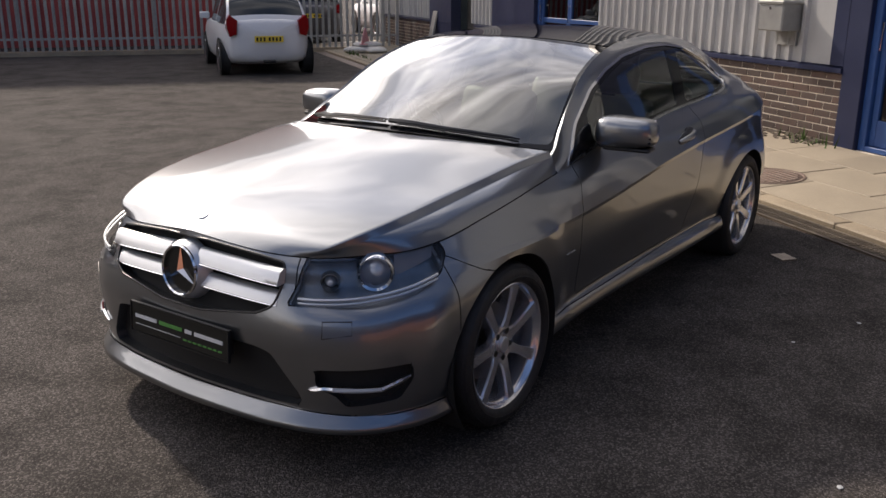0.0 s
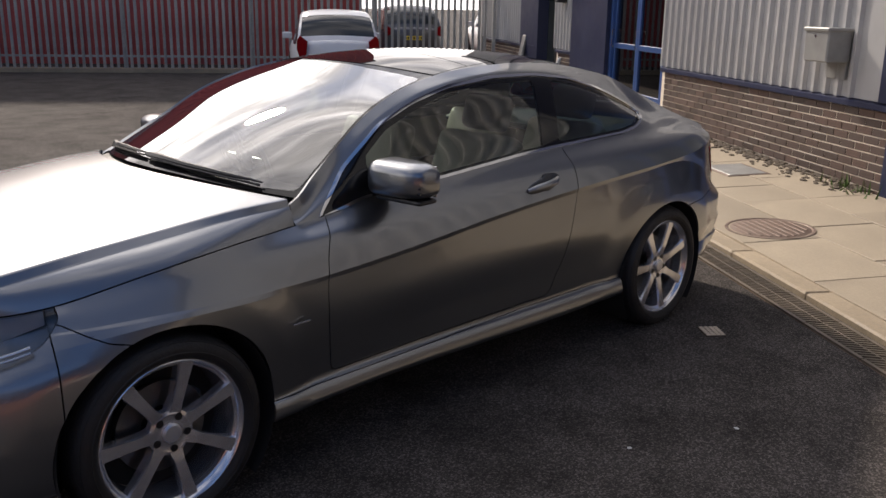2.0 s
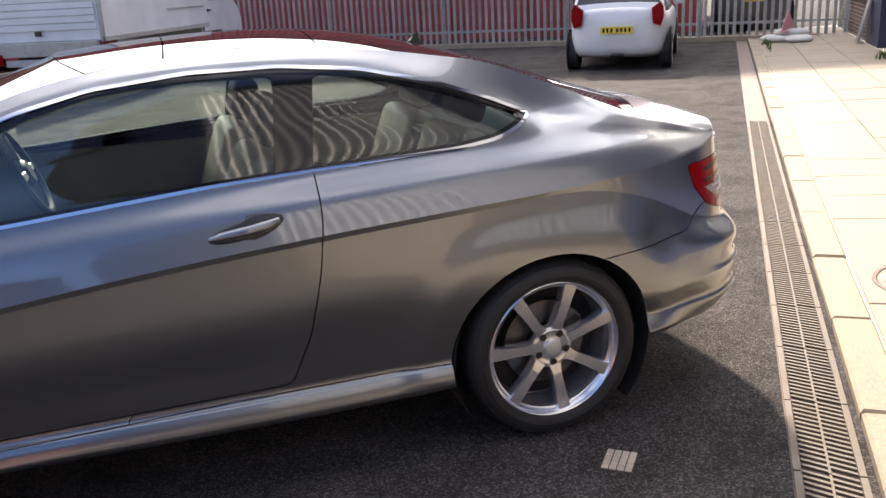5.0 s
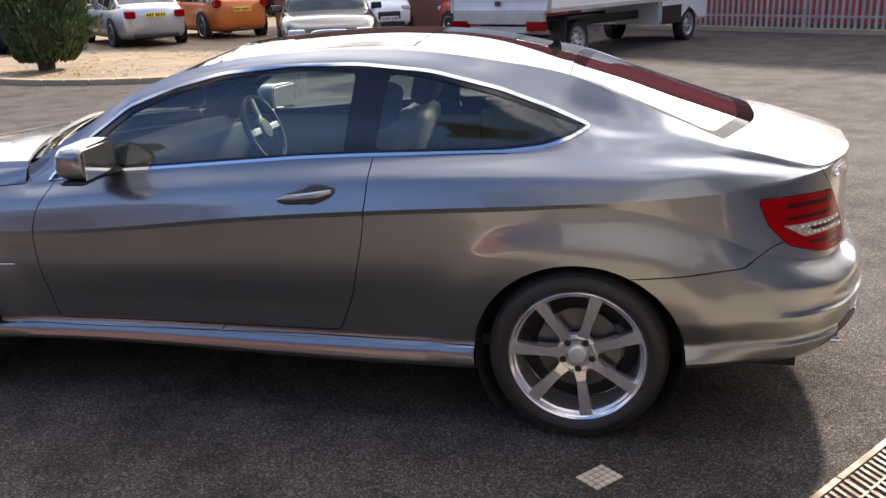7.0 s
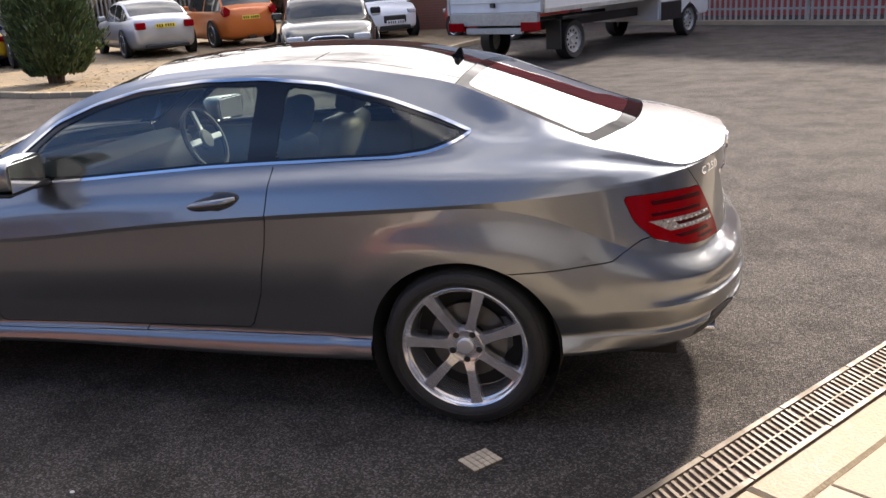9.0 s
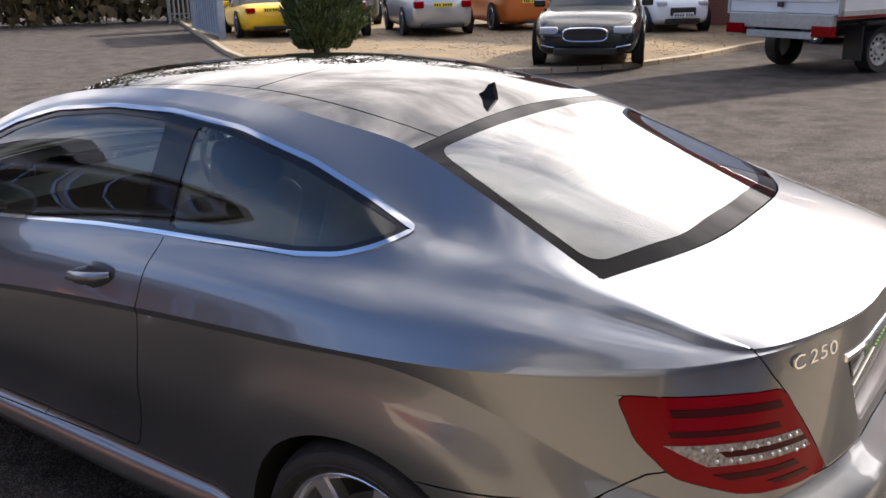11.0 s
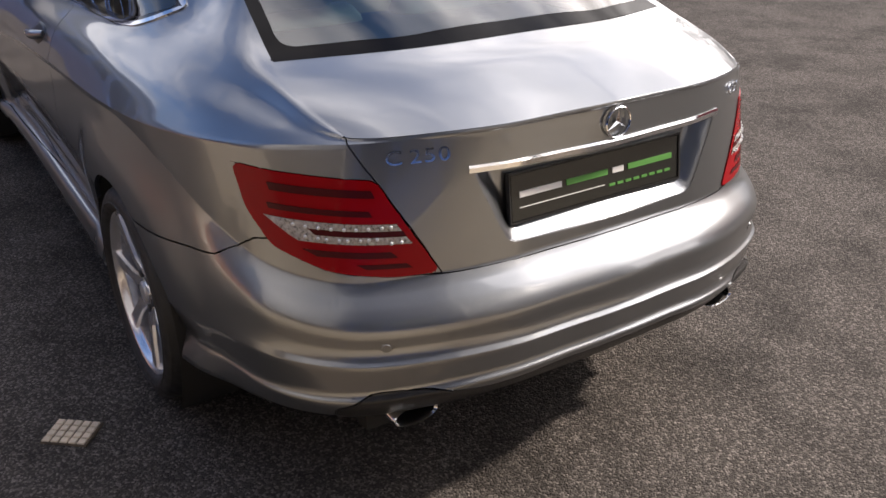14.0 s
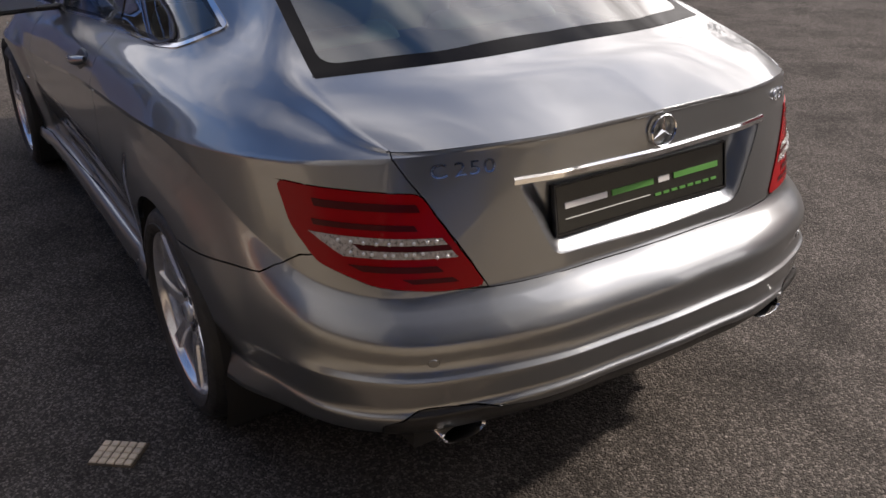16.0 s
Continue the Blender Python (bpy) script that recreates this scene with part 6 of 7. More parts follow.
for i in range(14):
    c = -4.3 + i * 1.46
    for z0, z1 in ((1.25, 2.75),):
        w = thing("facade_window", yard(0, 0), "blue framed window in the opposite facade", "window", "windows of the opposite facade", kind="structure")
        part("pane", box(FA - .115, FA - .105, c + .06, c + 1.24, z0 + .06, z1 - .06), M["black_gloss"], w)
        for u, v, s, t in ((c, c + 1.3, z0, z0 + .06), (c, c + 1.3, z1 - .06, z1), (c, c + .06, z0 + .06, z1 - .06), (c + 1.24, c + 1.3, z0 + .06, z1 - .06), (c + .63, c + .67, z0 + .06, z1 - .06)):
            part("frame", box(FA - .12, FA - .07, u, v, s, t), M["blue_frame"] if z0 < 2 else M["steel"], w)
bm = bmesh.new()
add_box(bm, FA - 8, FA + .15, -5.0, 16.6, 3.1, 3.3)
tagged(part("opposite_roof", bm, M["blue"], None, matrix=YARD), "flat roof of the opposite unit", "roof", kind="structure")

# ---- palisade fences ----
M["old_steel"] = material("weathered_galvanised_steel", (0.20, 0.20, 0.195), 0.65, vary=0.25, scale=8)
PALE = {}


def palisade(name, p0, p1, height, pitch, label, base=.1, steel=M["steel"]):
    """Steel fence from p0 to p1 (a, c): rails, posts and pointed pales."""
    d = Vector((p1[0] - p0[0], p1[1] - p0[1], 0))
    length = d.length
    ang = math.degrees(math.atan2(d.y, d.x))
    fence = thing(name, yard(p0[0], p0[1], 0, ang), label, "fence", kind="structure")
    for z in (.35, height - .45):
        bm = bmesh.new()
        add_box(bm, 0, length, .015, .055, z, z + .05)
        part("rail", bm, steel, fence)
    n = int(length / 2.75)
    for i in range(n + 1):
        p = i * length / n
        part("post", box(p - .04, p + .04, .05, .12, 0, height - .15), steel, fence)
    if height not in PALE:
        bm = bmesh.new()
        w, hz = .035, height
        sec = [(-w, .012), (-w * .45, -.006), (0, .004), (w * .45, -.006), (w, .012)]
        lo = [bm.verts.new((x, y, base)) for x, y in sec]
        hi = [bm.verts.new((x, y, hz - .09)) for x, y in sec]
        for k in range(4):
            bm.faces.new((lo[k], lo[k + 1], hi[k + 1], hi[k]))
        t1, t2, t3 = bm.verts.new((-w * .5, .008, hz)), bm.verts.new((0, .004, hz - .035)), bm.verts.new((w * .5, .008, hz))
        bm.faces.new((hi[0], hi[1], t1))
        bm.faces.new((hi[1], hi[2], t2, t1))
        bm.faces.new((hi[2], hi[3], t3, t2))
        bm.faces.new((hi[3], hi[4], t3))
        me = bpy.data.meshes.new("pale")
        bm.to_mesh(me)
        bm.free()
        me.materials.append(steel)
        PALE[height] = me
    for i in range(int(length / pitch)):
        ob = new("pale", PALE[height])
        ob.parent = fence
        ob.location = (.05 + i * pitch, 0, 0)
    return fence


palisade("palisade_fence", (18.3, 13.2), (18.3, -4.6), 2.4, .155, "galvanised steel palisade fence")
bm = bmesh.new()
add_box(bm, 18.15, 18.55, -4.6, 13.2, -.05, .10)
tagged(part("fence_plinth", bm, M["kerb"], None, matrix=YARD), "low concrete strip under the fence", "kerb", kind="structure")
palisade("rear_palisade_fence", (1.5, 33.0), (17.0, 31.0), 2.2, .17, "grey palisade fence behind the sale cars", steel=M["old_steel"])

# red ribbed building behind the fence; its unseen top is raised to dim boot-lid reflections
bm = bmesh.new()
n = 90
line = []
for i in range(n):
    p = -1.5 + i * .30
    line += [(p, 0), (p + .17, 0), (p + .20, .05), (p + .27, .05)]
lo = [bm.verts.new((21.4 - d, c, 0)) for c, d in line]
hi = [bm.verts.new((21.4 - d, c, 7.4)) for c, d in line]
for k in range(len(lo) - 1):
    bm.faces.new((lo[k], lo[k + 1], hi[k + 1], hi[k]))
red = thing("red_unit", yard(0, 0), "red ribbed metal building behind the fence", "building")
ob = part("cladding", bm, M["red_clad"], red)
part("body", box(21.42, 30, -1.5, 25.5, 0, 7.4), M["red_clad"], red)
part("roof_edge", box(21.2, 30.1, -1.6, 25.6, 7.4, 7.6), M["grey_box"], red)

# brown brick showroom, unseen upper wall added to block low bright sky
brk = thing("brick_showroom", yard(16.2, 17.0, 0, 28), "brown brick building with a dark name board", "building")
part("wall", box(0, 8.0, 0, 6.35, 0, 5.6), M["red_brick"], brk)
part("roof", box(-.2, 8.2, -.2, 6.55, 5.6, 5.85), M["grey_box"], brk)
bd = part("name_board", box(-.06, -.01, 2.75, 4.65, 1.16, 1.72, .01), M["plate_black"], brk, "black board with green and white bars")
part("board_bar", box(-.066, -.058, 3.75, 4.25, 1.38, 1.52), M["green_print"], bd)
part("board_bar", box(-.066, -.058, 4.28, 4.55, 1.38, 1.52), M["white_print"], bd)
part("board_bar", box(-.066, -.058, 3.30, 3.70, 1.38, 1.52), M["white_print"], bd)
for k in range(3):
    part("board_line", box(-.066, -.058, 2.82, 3.20, 1.42 + .14 * k, 1.45 + .14 * k), M["white_print"], bd)

# ---- gravel island with kerb ----
kerb_line = [(1.95, 46.0), (1.95, 30.0), (1.95, 21.0), (1.98, 16.8), (2.2, 14.6), (2.75, 12.9), (3.7, 11.7), (5.2, 10.75), (7.2, 10.2), (9.5, 10.9), (12.5, 12.6), (15.0, 13.4), (18.2, 13.9)]
kc = np.r_[0, np.cumsum(np.hypot(*np.diff(np.array(kerb_line), axis=0).T))]
KERB = hermite(kc, np.array(kerb_line), np.arange(0, kc[-1], .45))
bm = bmesh.new()
outline = [(a, c) for a, c in KERB] + [(18.6, 50), (1.95, 50)]
vs = [bm.verts.new((a, c, .06)) for a, c in outline]
f = bm.faces.new(vs)
bmesh.ops.triangulate(bm, faces=[f])
tagged(part("gravel_island", bm, M["gravel"], None, matrix=YARD), "sandy gravel display area", "gravel", kind="structure")
M["straw"] = material("dry_grass", (0.27, 0.20, 0.11), 0.85, island=0.5, vary=0.3, scale=3)
rng = random.Random(19)
K_A, K_C = KERB[:, 0], KERB[:, 1]
n_low = int(np.argmin(K_C))
bm = bmesh.new()
for i in range(9000):
    a, c = rng.uniform(2.1, 14.5), 10.2 + 11.5 * rng.random() ** 1.3
    edge = np.interp(a, K_A[n_low:], K_C[n_low:]) if a > K_A[n_low] else np.interp(a, K_A[:n_low + 1], K_C[:n_low + 1])
    if c < edge + .12 or noise.noise((a * .8, c * .8, 2.0)) < -.12:
        continue
    for k in range(2):
        h, w, t = rng.uniform(.004, .014), rng.uniform(.012, .03), rng.uniform(0, math.pi)
        x, y = a + rng.gauss(0, .02), c + rng.gauss(0, .02)
        dx, dy = w * math.cos(t), w * math.sin(t)
        bm.faces.new([bm.verts.new(v) for v in ((x - dx, y - dy, .058), (x + dx, y + dy, .058), (x + rng.gauss(0, .03), y + rng.gauss(0, .04), .06 + h))])
tagged(part("dry_grass", bm, M["straw"], None, matrix=YARD), "short dry straw-coloured grass on the gravel", "grass", kind="stuff")
kerb_th = thing("island_kerb", yard(0, 0), "low sandy kerb round the gravel island", "kerb", kind="structure")
for i in range(len(KERB) - 1):
    (x0, y0), (x1, y1) = KERB[i], KERB[i + 1]
    d = Vector((x1 - x0, y1 - y0, 0))
    ang = math.degrees(math.atan2(d.y, d.x))
    part("kerb_stone", box(.006, d.length - .004, -.07, .07, -.05, .095, .012), M["kerb"], kerb_th, matrix=pose(x0, y0, 0, 0, 0, ang))

# open gate leaf at the corner of the island
M["gate_blue"] = material("blue_grey_painted_sheet", (0.27, 0.32, 0.38), 0.55, vary=0.12, scale=5, stain=0.25, stain_scale=1.2, bump=0.1, bump_scale=30)
gate = thing("metal_gate", yard(2.3, 22.2, .06, 94), "blue-grey sheeted steel gate leaf standing open", "gate")
part("sheet", box(.06, 4.2, -.02, .02, .12, 2.10), M["gate_blue"], gate)
for x0, x1, z0, z1 in ((0, .07, 0, 2.25), (4.2, 4.27, .05, 2.16), (.07, 4.2, .05, .12), (.07, 4.2, 2.10, 2.16)):
    part("gate_frame", box(x0, x1, -.035, .035, z0, z1, .006), M["gate_blue"], gate)
for i in range(9):
    part("rib", box(.42 + .42 * i, .46 + .42 * i, .02, .045, .12, 2.10), M["gate_blue"], gate)
part("gate_post", box(-.20, -.03, -.09, .09, 0, 2.45, .01), M["gate_blue"], gate)

# grass verge with board fence on the far side of the drive
vk = [(-9.0, 18.2), (-8.75, 21.8), (-7.6, 26.5), (-5.75, 32.6)]
bm = bmesh.new()
vs = [bm.verts.new((a, c, .06)) for a, c in vk] + [bm.verts.new((a, c, .10)) for a, c in ((-7.6, 34.5), (-10.2, 28.0), (-11.2, 22.0), (-11.4, 17.4))]
bm.faces.new(vs)
tagged(part("grass_verge", bm, M["grass"], None, matrix=YARD), "narrow strip of green grass", "grass", kind="structure")
bm = bmesh.new()
rr = random.Random(9)
for i in range(5200):
    u = rr.random() * 2.999
    k = int(u)
    p = np.array(vk[k]) + (u - k) * (np.array(vk[k + 1]) - np.array(vk[k])) + np.array((-1, .1)) * rr.uniform(.1, 1.9)
    h, w, t = rr.uniform(.06, .16), rr.uniform(.006, .014), rr.uniform(0, 6.28)
    dx, dy = w * math.cos(t), w * math.sin(t)
    lean = rr.uniform(-.05, .05)
    bm.faces.new([bm.verts.new((p[0] - dx, p[1] - dy, .07)), bm.verts.new((p[0] + dx, p[1] + dy, .07)), bm.verts.new((p[0] + lean, p[1] + lean, .07 + h))])
tagged(part("grass_blades", bm, M["grass"], None, matrix=YARD), "short green grass blades on the verge", "grass", kind="stuff")
vth = thing("verge_kerb", yard(0, 0), "pale kerb along the grass verge", "kerb", kind="structure")
vc = np.r_[0, np.cumsum(np.hypot(*np.diff(np.array(vk), axis=0).T))]
VK = hermite(vc, np.array(vk), np.linspace(0, vc[-1], 17))
for (x0, y0), (x1, y1) in zip(VK, VK[1:]):
    d = Vector((x1 - x0, y1 - y0, 0))
    part("kerb_stone", box(.01, d.length - .01, -.08, .08, -.05, .11, .015), M["kerb"], vth, matrix=pose(x0, y0, 0, 0, 0, math.degrees(math.atan2(d.y, d.x))))
bf = [(-11.0, 16.6), (-10.7, 22.0), (-9.3, 28.6)]
bth = thing("board_fence", yard(0, 0), "tall weathered close-board wooden fence", "fence", kind="structure")
bc = np.r_[0, np.cumsum(np.hypot(*np.diff(np.array(bf), axis=0).T))]
BF = hermite(bc, np.array(bf), np.arange(0, bc[-1], .125))
bm = bmesh.new()
add_box(bm, 0, .012, -.058, .058, .05, 1.95, .003)
bmesh.ops.recalc_face_normals(bm, faces=bm.faces)
me = bpy.data.meshes.new("board")
bm.to_mesh(me)
bm.free()
me.materials.append(M["wood"])
rr = random.Random(2)
for i in range(len(BF) - 1):
    d = BF[i + 1] - BF[i]
    ob = new("board", me)
    ob.parent = bth
    ob.matrix_local = pose(BF[i][0], BF[i][1], rr.uniform(-.02, .02), 0, 0, math.degrees(math.atan2(d[1], d[0])) - 90 + rr.uniform(-4, 4))
for z in (.4, 1.55):
    bm = bmesh.new()
    add_tube(bm, [(a - .04, c, z) for a, c in BF[::8]], .035, 4)
    part("fence_rail", bm, M["wood"], bth)
palisade("gate_fence", (-9.2, 28.8), (-7.0, 34.4), 2.0, .16, "pale steel palisade panel by the gate")
gt = thing("yard_gate", yard(2.1, 28.4, 0, 92), "blue-grey sheet metal gate post panel", "gate")
part("panel", box(-.5, .5, -.06, .06, .05, 2.6, .01), M["gate_blue"], gt)
part("post", box(-.62, -.5, -.07, .07, 0, 2.7, .01), M["steel"], gt)
bar = thing("gate_barrier", yard(-7.0, 34.5, 0, 80), "low pale tubular barrier", "barrier")
bm = bmesh.new()
add_tube(bm, [(0, 0, 0), (0, 0, .9), (2.5, 0, .9), (2.5, 0, 0)], .04, 8)
part("rail", bm, M["white_wall"], bar, smooth=True)

# far side: verge, road and hedge line
bm = bmesh.new()
add_box(bm, -60, 60, 58, 66, -.05, .08)
tagged(part("far_verge", bm, M["grass"], None, matrix=YARD), "far grass verge beyond the road", "grass", kind="structure")
bm = bmesh.new()
add_box(bm, -60, 1.9, 49.5, 49.9, -.05, .10)
tagged(part("far_kerb", bm, M["kerb"], None, matrix=YARD), "far kerb of the road", "kerb", kind="structure")


# ---- other vehicles ----
M["arch"] = M["black_void"]
M["car_glass"] = material("parked_car_glass", (0.022, 0.027, 0.028), 0.06, spec=0.7)


def car_mat(name, col, metal=0.3):
    m = car_paint(name, col, metal, 0.32 if max(col) > 0.05 else 0.12)
    m.node_tree.nodes["Principled BSDF"].inputs["Coat Weight"].default_value = 0.35 if max(col) > 0.05 else 0.1
    return m


def parked_car(name, m, label, paint, length, width, height, prof, belt, cabin, wheels, clear=.17, face="rear", plate="yellow_plate", roof_mat=None, lamp_h=(.55, .75), group="", wheel_r=.32, oval=False):
    """A simple road car facing local +x. prof: (share of length from the tail, deck height); cabin: shares of the base and the roof, tail to nose."""
    car = thing(name, m, label, "car", group)
    hw = width / 2
    xs = np.linspace(0, 1, 25)
    deck = hermite([p for p, _ in prof], [z for _, z in prof], xs)
    end = np.clip(1 - (np.abs(xs - .5) * 2) ** 6 * .26, 0, 1)
    rows = []
    for sg_u, x, dk, e in zip(xs, (xs - .5) * length, deck, end):
        w = hw * e
        b = min(belt, dk - .05)
        rise = .10 * max(0, abs(sg_u - .5) * 2 - .8) / .2
        rows.append([(x, w * .80, clear + rise), (x, w * .97, clear + .06 + rise), (x, w, b * .60 + .08), (x, w * .985, b * .85), (x, w * .94, b), (x, w * .82, b + (dk - b) * .75), (x, w * .45, dk), (x, 0, dk + .012)])
    verts, faces = [], []
    n = len(rows[0])
    for r in rows:
        verts += [(x, y, z) for x, y, z in r] + [(x, -y, z) for x, y, z in r]
    for i in range(len(rows) - 1):
        for k in range(n - 1):
            for h in (0, n):
                a, b = i * 2 * n + h + k, (i + 1) * 2 * n + h + k
                faces.append((a, b, b + 1, a + 1) if h else (a, a + 1, b + 1, b))
        faces.append((i * 2 * n, (i + 1) * 2 * n, (i + 1) * 2 * n + n, i * 2 * n + n))
    for i in (0, len(rows) - 1):
        ring_i = [i * 2 * n + k for k in range(n)] + [i * 2 * n + n + k for k in range(n - 2, -1, -1)]
        faces.append(ring_i if i == 0 else ring_i[::-1])
    bm = bmesh.new()
    bv = [bm.verts.new(v) for v in verts]
    for f in faces:
        try:
            bm.faces.new([bv[k] for k in f])
        except ValueError:
            pass
    bmesh.ops.remove_doubles(bm, verts=bm.verts, dist=.002)
    body = part("body", bm, paint, car, smooth=True, angle=3.0)
    sub = body.modifiers.new("round", "SUBSURF")
    sub.levels = sub.render_levels = 1
    # cabin: one smooth shell, its panes split off as parts
    b0, r0, r1, b1 = [(p - .5) * length for p in cabin]
    zb0, zb1 = [float(np.interp(p, xs, deck)) - .02 for p in (cabin[0], cabin[3])]
    sxs = np.linspace(b0, b1, 46)
    mid_x = (r0 + r1) / 2
    crown = hermite([b0, b0 * .45 + r0 * .55, r0 + .10, mid_x, r1 - .05, r1 * .45 + b1 * .55, b1], [zb0, zb0 + (height - zb0) * .60, height - .035, height, height - .035, zb1 + (height - zb1) * .60, zb1], sxs)
    sill = np.minimum(belt - .03, crown - .01)
    nip = 1 - .10 * np.clip((np.abs(sxs - mid_x) / (b1 - b0) * 2 - .45) / .55, 0, 1) ** 2
    shell = []
    for x, zt, zs, k in zip(sxs, crown, sill, nip):
        h = zt - zs
        lean = lambda z: hw * k * (.93 - .19 * (z - zs) / (height - belt))
        sec = [(lean(zs + h * q), zs + h * q) for q in (0, .22, .44, .64, .82)]
        yr = sec[-1][0]
        shell.append([(x, y, z) for y, z in sec + [(yr * .93, zs + h * .93), (yr * .74, zs + h * .985), (yr * .38, zt + .012), (0, zt + .016)]])
    shell = np.array(shell)
    nv = shell.shape[1]
    kinds = {}
    for i in range(len(sxs) - 1):
        xm, tall = (sxs[i] + sxs[i + 1]) / 2, (crown[i] + crown[i + 1] - sill[i] - sill[i + 1]) / 2
        for v in range(nv - 1):
            kind = "cabin"
            if v < 4 and tall > .17 and abs(xm - mid_x) > .045:
                kind = "side_window_a" if xm < mid_x else "side_window_b"
            if v >= 5 and b1 - .05 > xm > r1 + .0:
                kind = "windscreen"
            if v >= 5 and b0 + .05 < xm < r0 + .04:
                kind = "rear_window"
            if roof_mat and (kind == "side_window_a" or kind == "rear_window" and not (v >= 6 and b0 + .10 < xm < r0 - .16)):
                kind = "cabin"
            kinds.setdefault(kind, []).append((i, v))
    for kind, cells in kinds.items():
        for sides in ([(1, -1)] if not kind.startswith("side") else [(1,), (-1,)]):
            bm = bmesh.new()
            seen = {}

            def vert(i, v, sg):
                key = (i, v, sg if v < nv - 1 else 1)
                if key not in seen:
                    x, y, z = shell[i, v]
                    seen[key] = bm.verts.new((x, sg * y, z))
                return seen[key]

            for sg in sides:
                for i, v in cells:
                    q = [vert(i, v, sg), vert(i + 1, v, sg), vert(i + 1, v + 1, sg), vert(i, v + 1, sg)]
                    bm.faces.new(q if sg > 0 else q[::-1])
            nm = "side_window" if kind.startswith("side") else kind
            part(nm, bm, (roof_mat or paint) if kind == "cabin" else M["car_glass"], car, "" if kind == "cabin" else "dark car window", smooth=True, angle=1.2)
    # wheels
    for wx in wheels:
        x = (wx - .5) * length
        for sg in (-1, 1):
            bm = bmesh.new()
            add_lathe(bm, [(wheel_r - .08, .0), (wheel_r - .02, -.012), (wheel_r, .03), (wheel_r, .17), (wheel_r - .06, .20)], 28)
            t = part("wheel", bm, M["rubber"], car, "black tyre", smooth=True, matrix=pose(x, sg * (hw + .004), wheel_r) @ (Matrix.Identity(4) if sg < 0 else pose(0, 0, 0, 0, 0, 180)))
            bm = bmesh.new()
            add_lathe(bm, [(.03, .0), (.06, .012), (.075, .03)], 20)
            for k in range(5):
                add_box(bm, .04, wheel_r - .085, .004, .03, -.022, .022, .004, m=Matrix.Rotation(2 * math.pi * k / 5, 4, "Y"))
            add_lathe(bm, [(wheel_r - .105, .004), (wheel_r - .085, -.006), (wheel_r - .078, .01)], 28)
            part("rim", bm, M["alloy"], t, "silver alloy rim", smooth=True, angle=.5)
            bm = bmesh.new()
            add_lathe(bm, [(.001, .05), (wheel_r - .08, .05)], 24)
            part("wheel_shadow", bm, M["arch"], t)
            bm = bmesh.new()
            add_lathe(bm, [(.05, 0), (wheel_r + .055, 0), (wheel_r + .055, .02)], 28)
            part("wheel_arch", bm, M["arch"], car, "dark wheel arch", matrix=pose(x, sg * (hw * 1.001 + .0005), wheel_r + .01) @ (Matrix.Identity(4) if sg < 0 else pose(0, 0, 0, 0, 0, 180)))
    # lamps, plate, bumper trims, mirrors
    xt, xn = -length / 2, length / 2
    yw = hw * .80
    nose_z = float(np.interp(.965, xs, deck))
    for sg in (-1, 1):
        if face == "hatch":
            bm = bmesh.new()
            z0, z1 = lamp_h
            add_prism(bm, [(sg * yw * f, z) for f, z in ((.80, z1 - .04), (1.00, z1 + .06), (1.075, z1 - .02), (1.085, z0 + .12), (1.02, z0 - .02), (.84, z0 + .02))], -.015, .26, m=pose(xt, 0, 0, 0, 0, -90), bevel=.015)
            bmesh.ops.transform(bm, matrix=Matrix.Identity(4), verts=bm.verts)
            part("tail_light", bm, M["red_lens"], car, "red tail light", smooth=True)
        else:
            part("tail_light", box(xt - .012, xt + .22, min(sg * yw * .66, sg * yw * 1.0), max(sg * yw * .66, sg * yw * 1.0), lamp_h[0], lamp_h[1], .03, segs=2), M["red_lens"], car, "red tail light")
        part("headlight", box(xn - .36, xn - .035, min(sg * yw * .60, sg * yw * 1.00), max(sg * yw * .60, sg * yw * 1.00), nose_z - .15, nose_z - .03, .035, segs=3), M["lamp_bowl"], car, "clear headlight")
        part("door_mirror", box((cabin[3] - .5) * length - .55, (cabin[3] - .5) * length - .43, min(sg * hw * .93, sg * (hw + .14)), max(sg * hw * .93, sg * (hw + .14)), belt + .0, belt + .13, .03, segs=2), paint, car)
    part("rear_bumper_trim", box(xt - .012, xt + .10, -hw * (.13 if face == "hatch" else .60), hw * (.13 if face == "hatch" else .60), clear + .06, clear + (.11 if face == "hatch" else .15), .015), M["black_trim"], car, "black bumper trim")
    if oval:
        ring_y = [(.36 * math.copysign(abs(math.cos(t)) ** .5, math.cos(t)), .56 + .105 * math.copysign(abs(math.sin(t)) ** .6, math.sin(t))) for t in [2 * math.pi * i / 36 for i in range(36)]]
        bm = bmesh.new()
        add_prism(bm, [(y * .97, z) for y, z in ring_y], -.10, .0, m=pose(xn + .010, 0, 0, 0, 0, -90))
        grille = part("front_grille", bm, M["black_trim"], car, "dark mesh grille")
        bm = bmesh.new()
        add_tube(bm, [(xn + .012, y, z) for y, z in ring_y + ring_y[:1]], .016, 8, caps=False)
        part("grille_rim", bm, M["chrome"], grille, "chrome grille rim", smooth=True)
        for sg in (-1, 1):
            bm = bmesh.new()
            add_tube(bm, [(xn - .02, sg * .50, .36), (xn - .05, sg * .62, .375), (xn - .12, sg * .74, .395)], .011, 6)
            part("fog_strip", bm, M["chrome"], car, "chrome strip in the bumper", smooth=True)
    else:
        part("front_grille", box(xn - .10, xn + .012, -hw * .40, hw * .40, .42, .62, .02), M["black_trim"], car, "dark grille")
    part("front_intake", box(xn - .10, xn + .008, -hw * .55, hw * .55, clear + .06, clear + .18, .02), M["black_trim"], car, "dark lower intake")
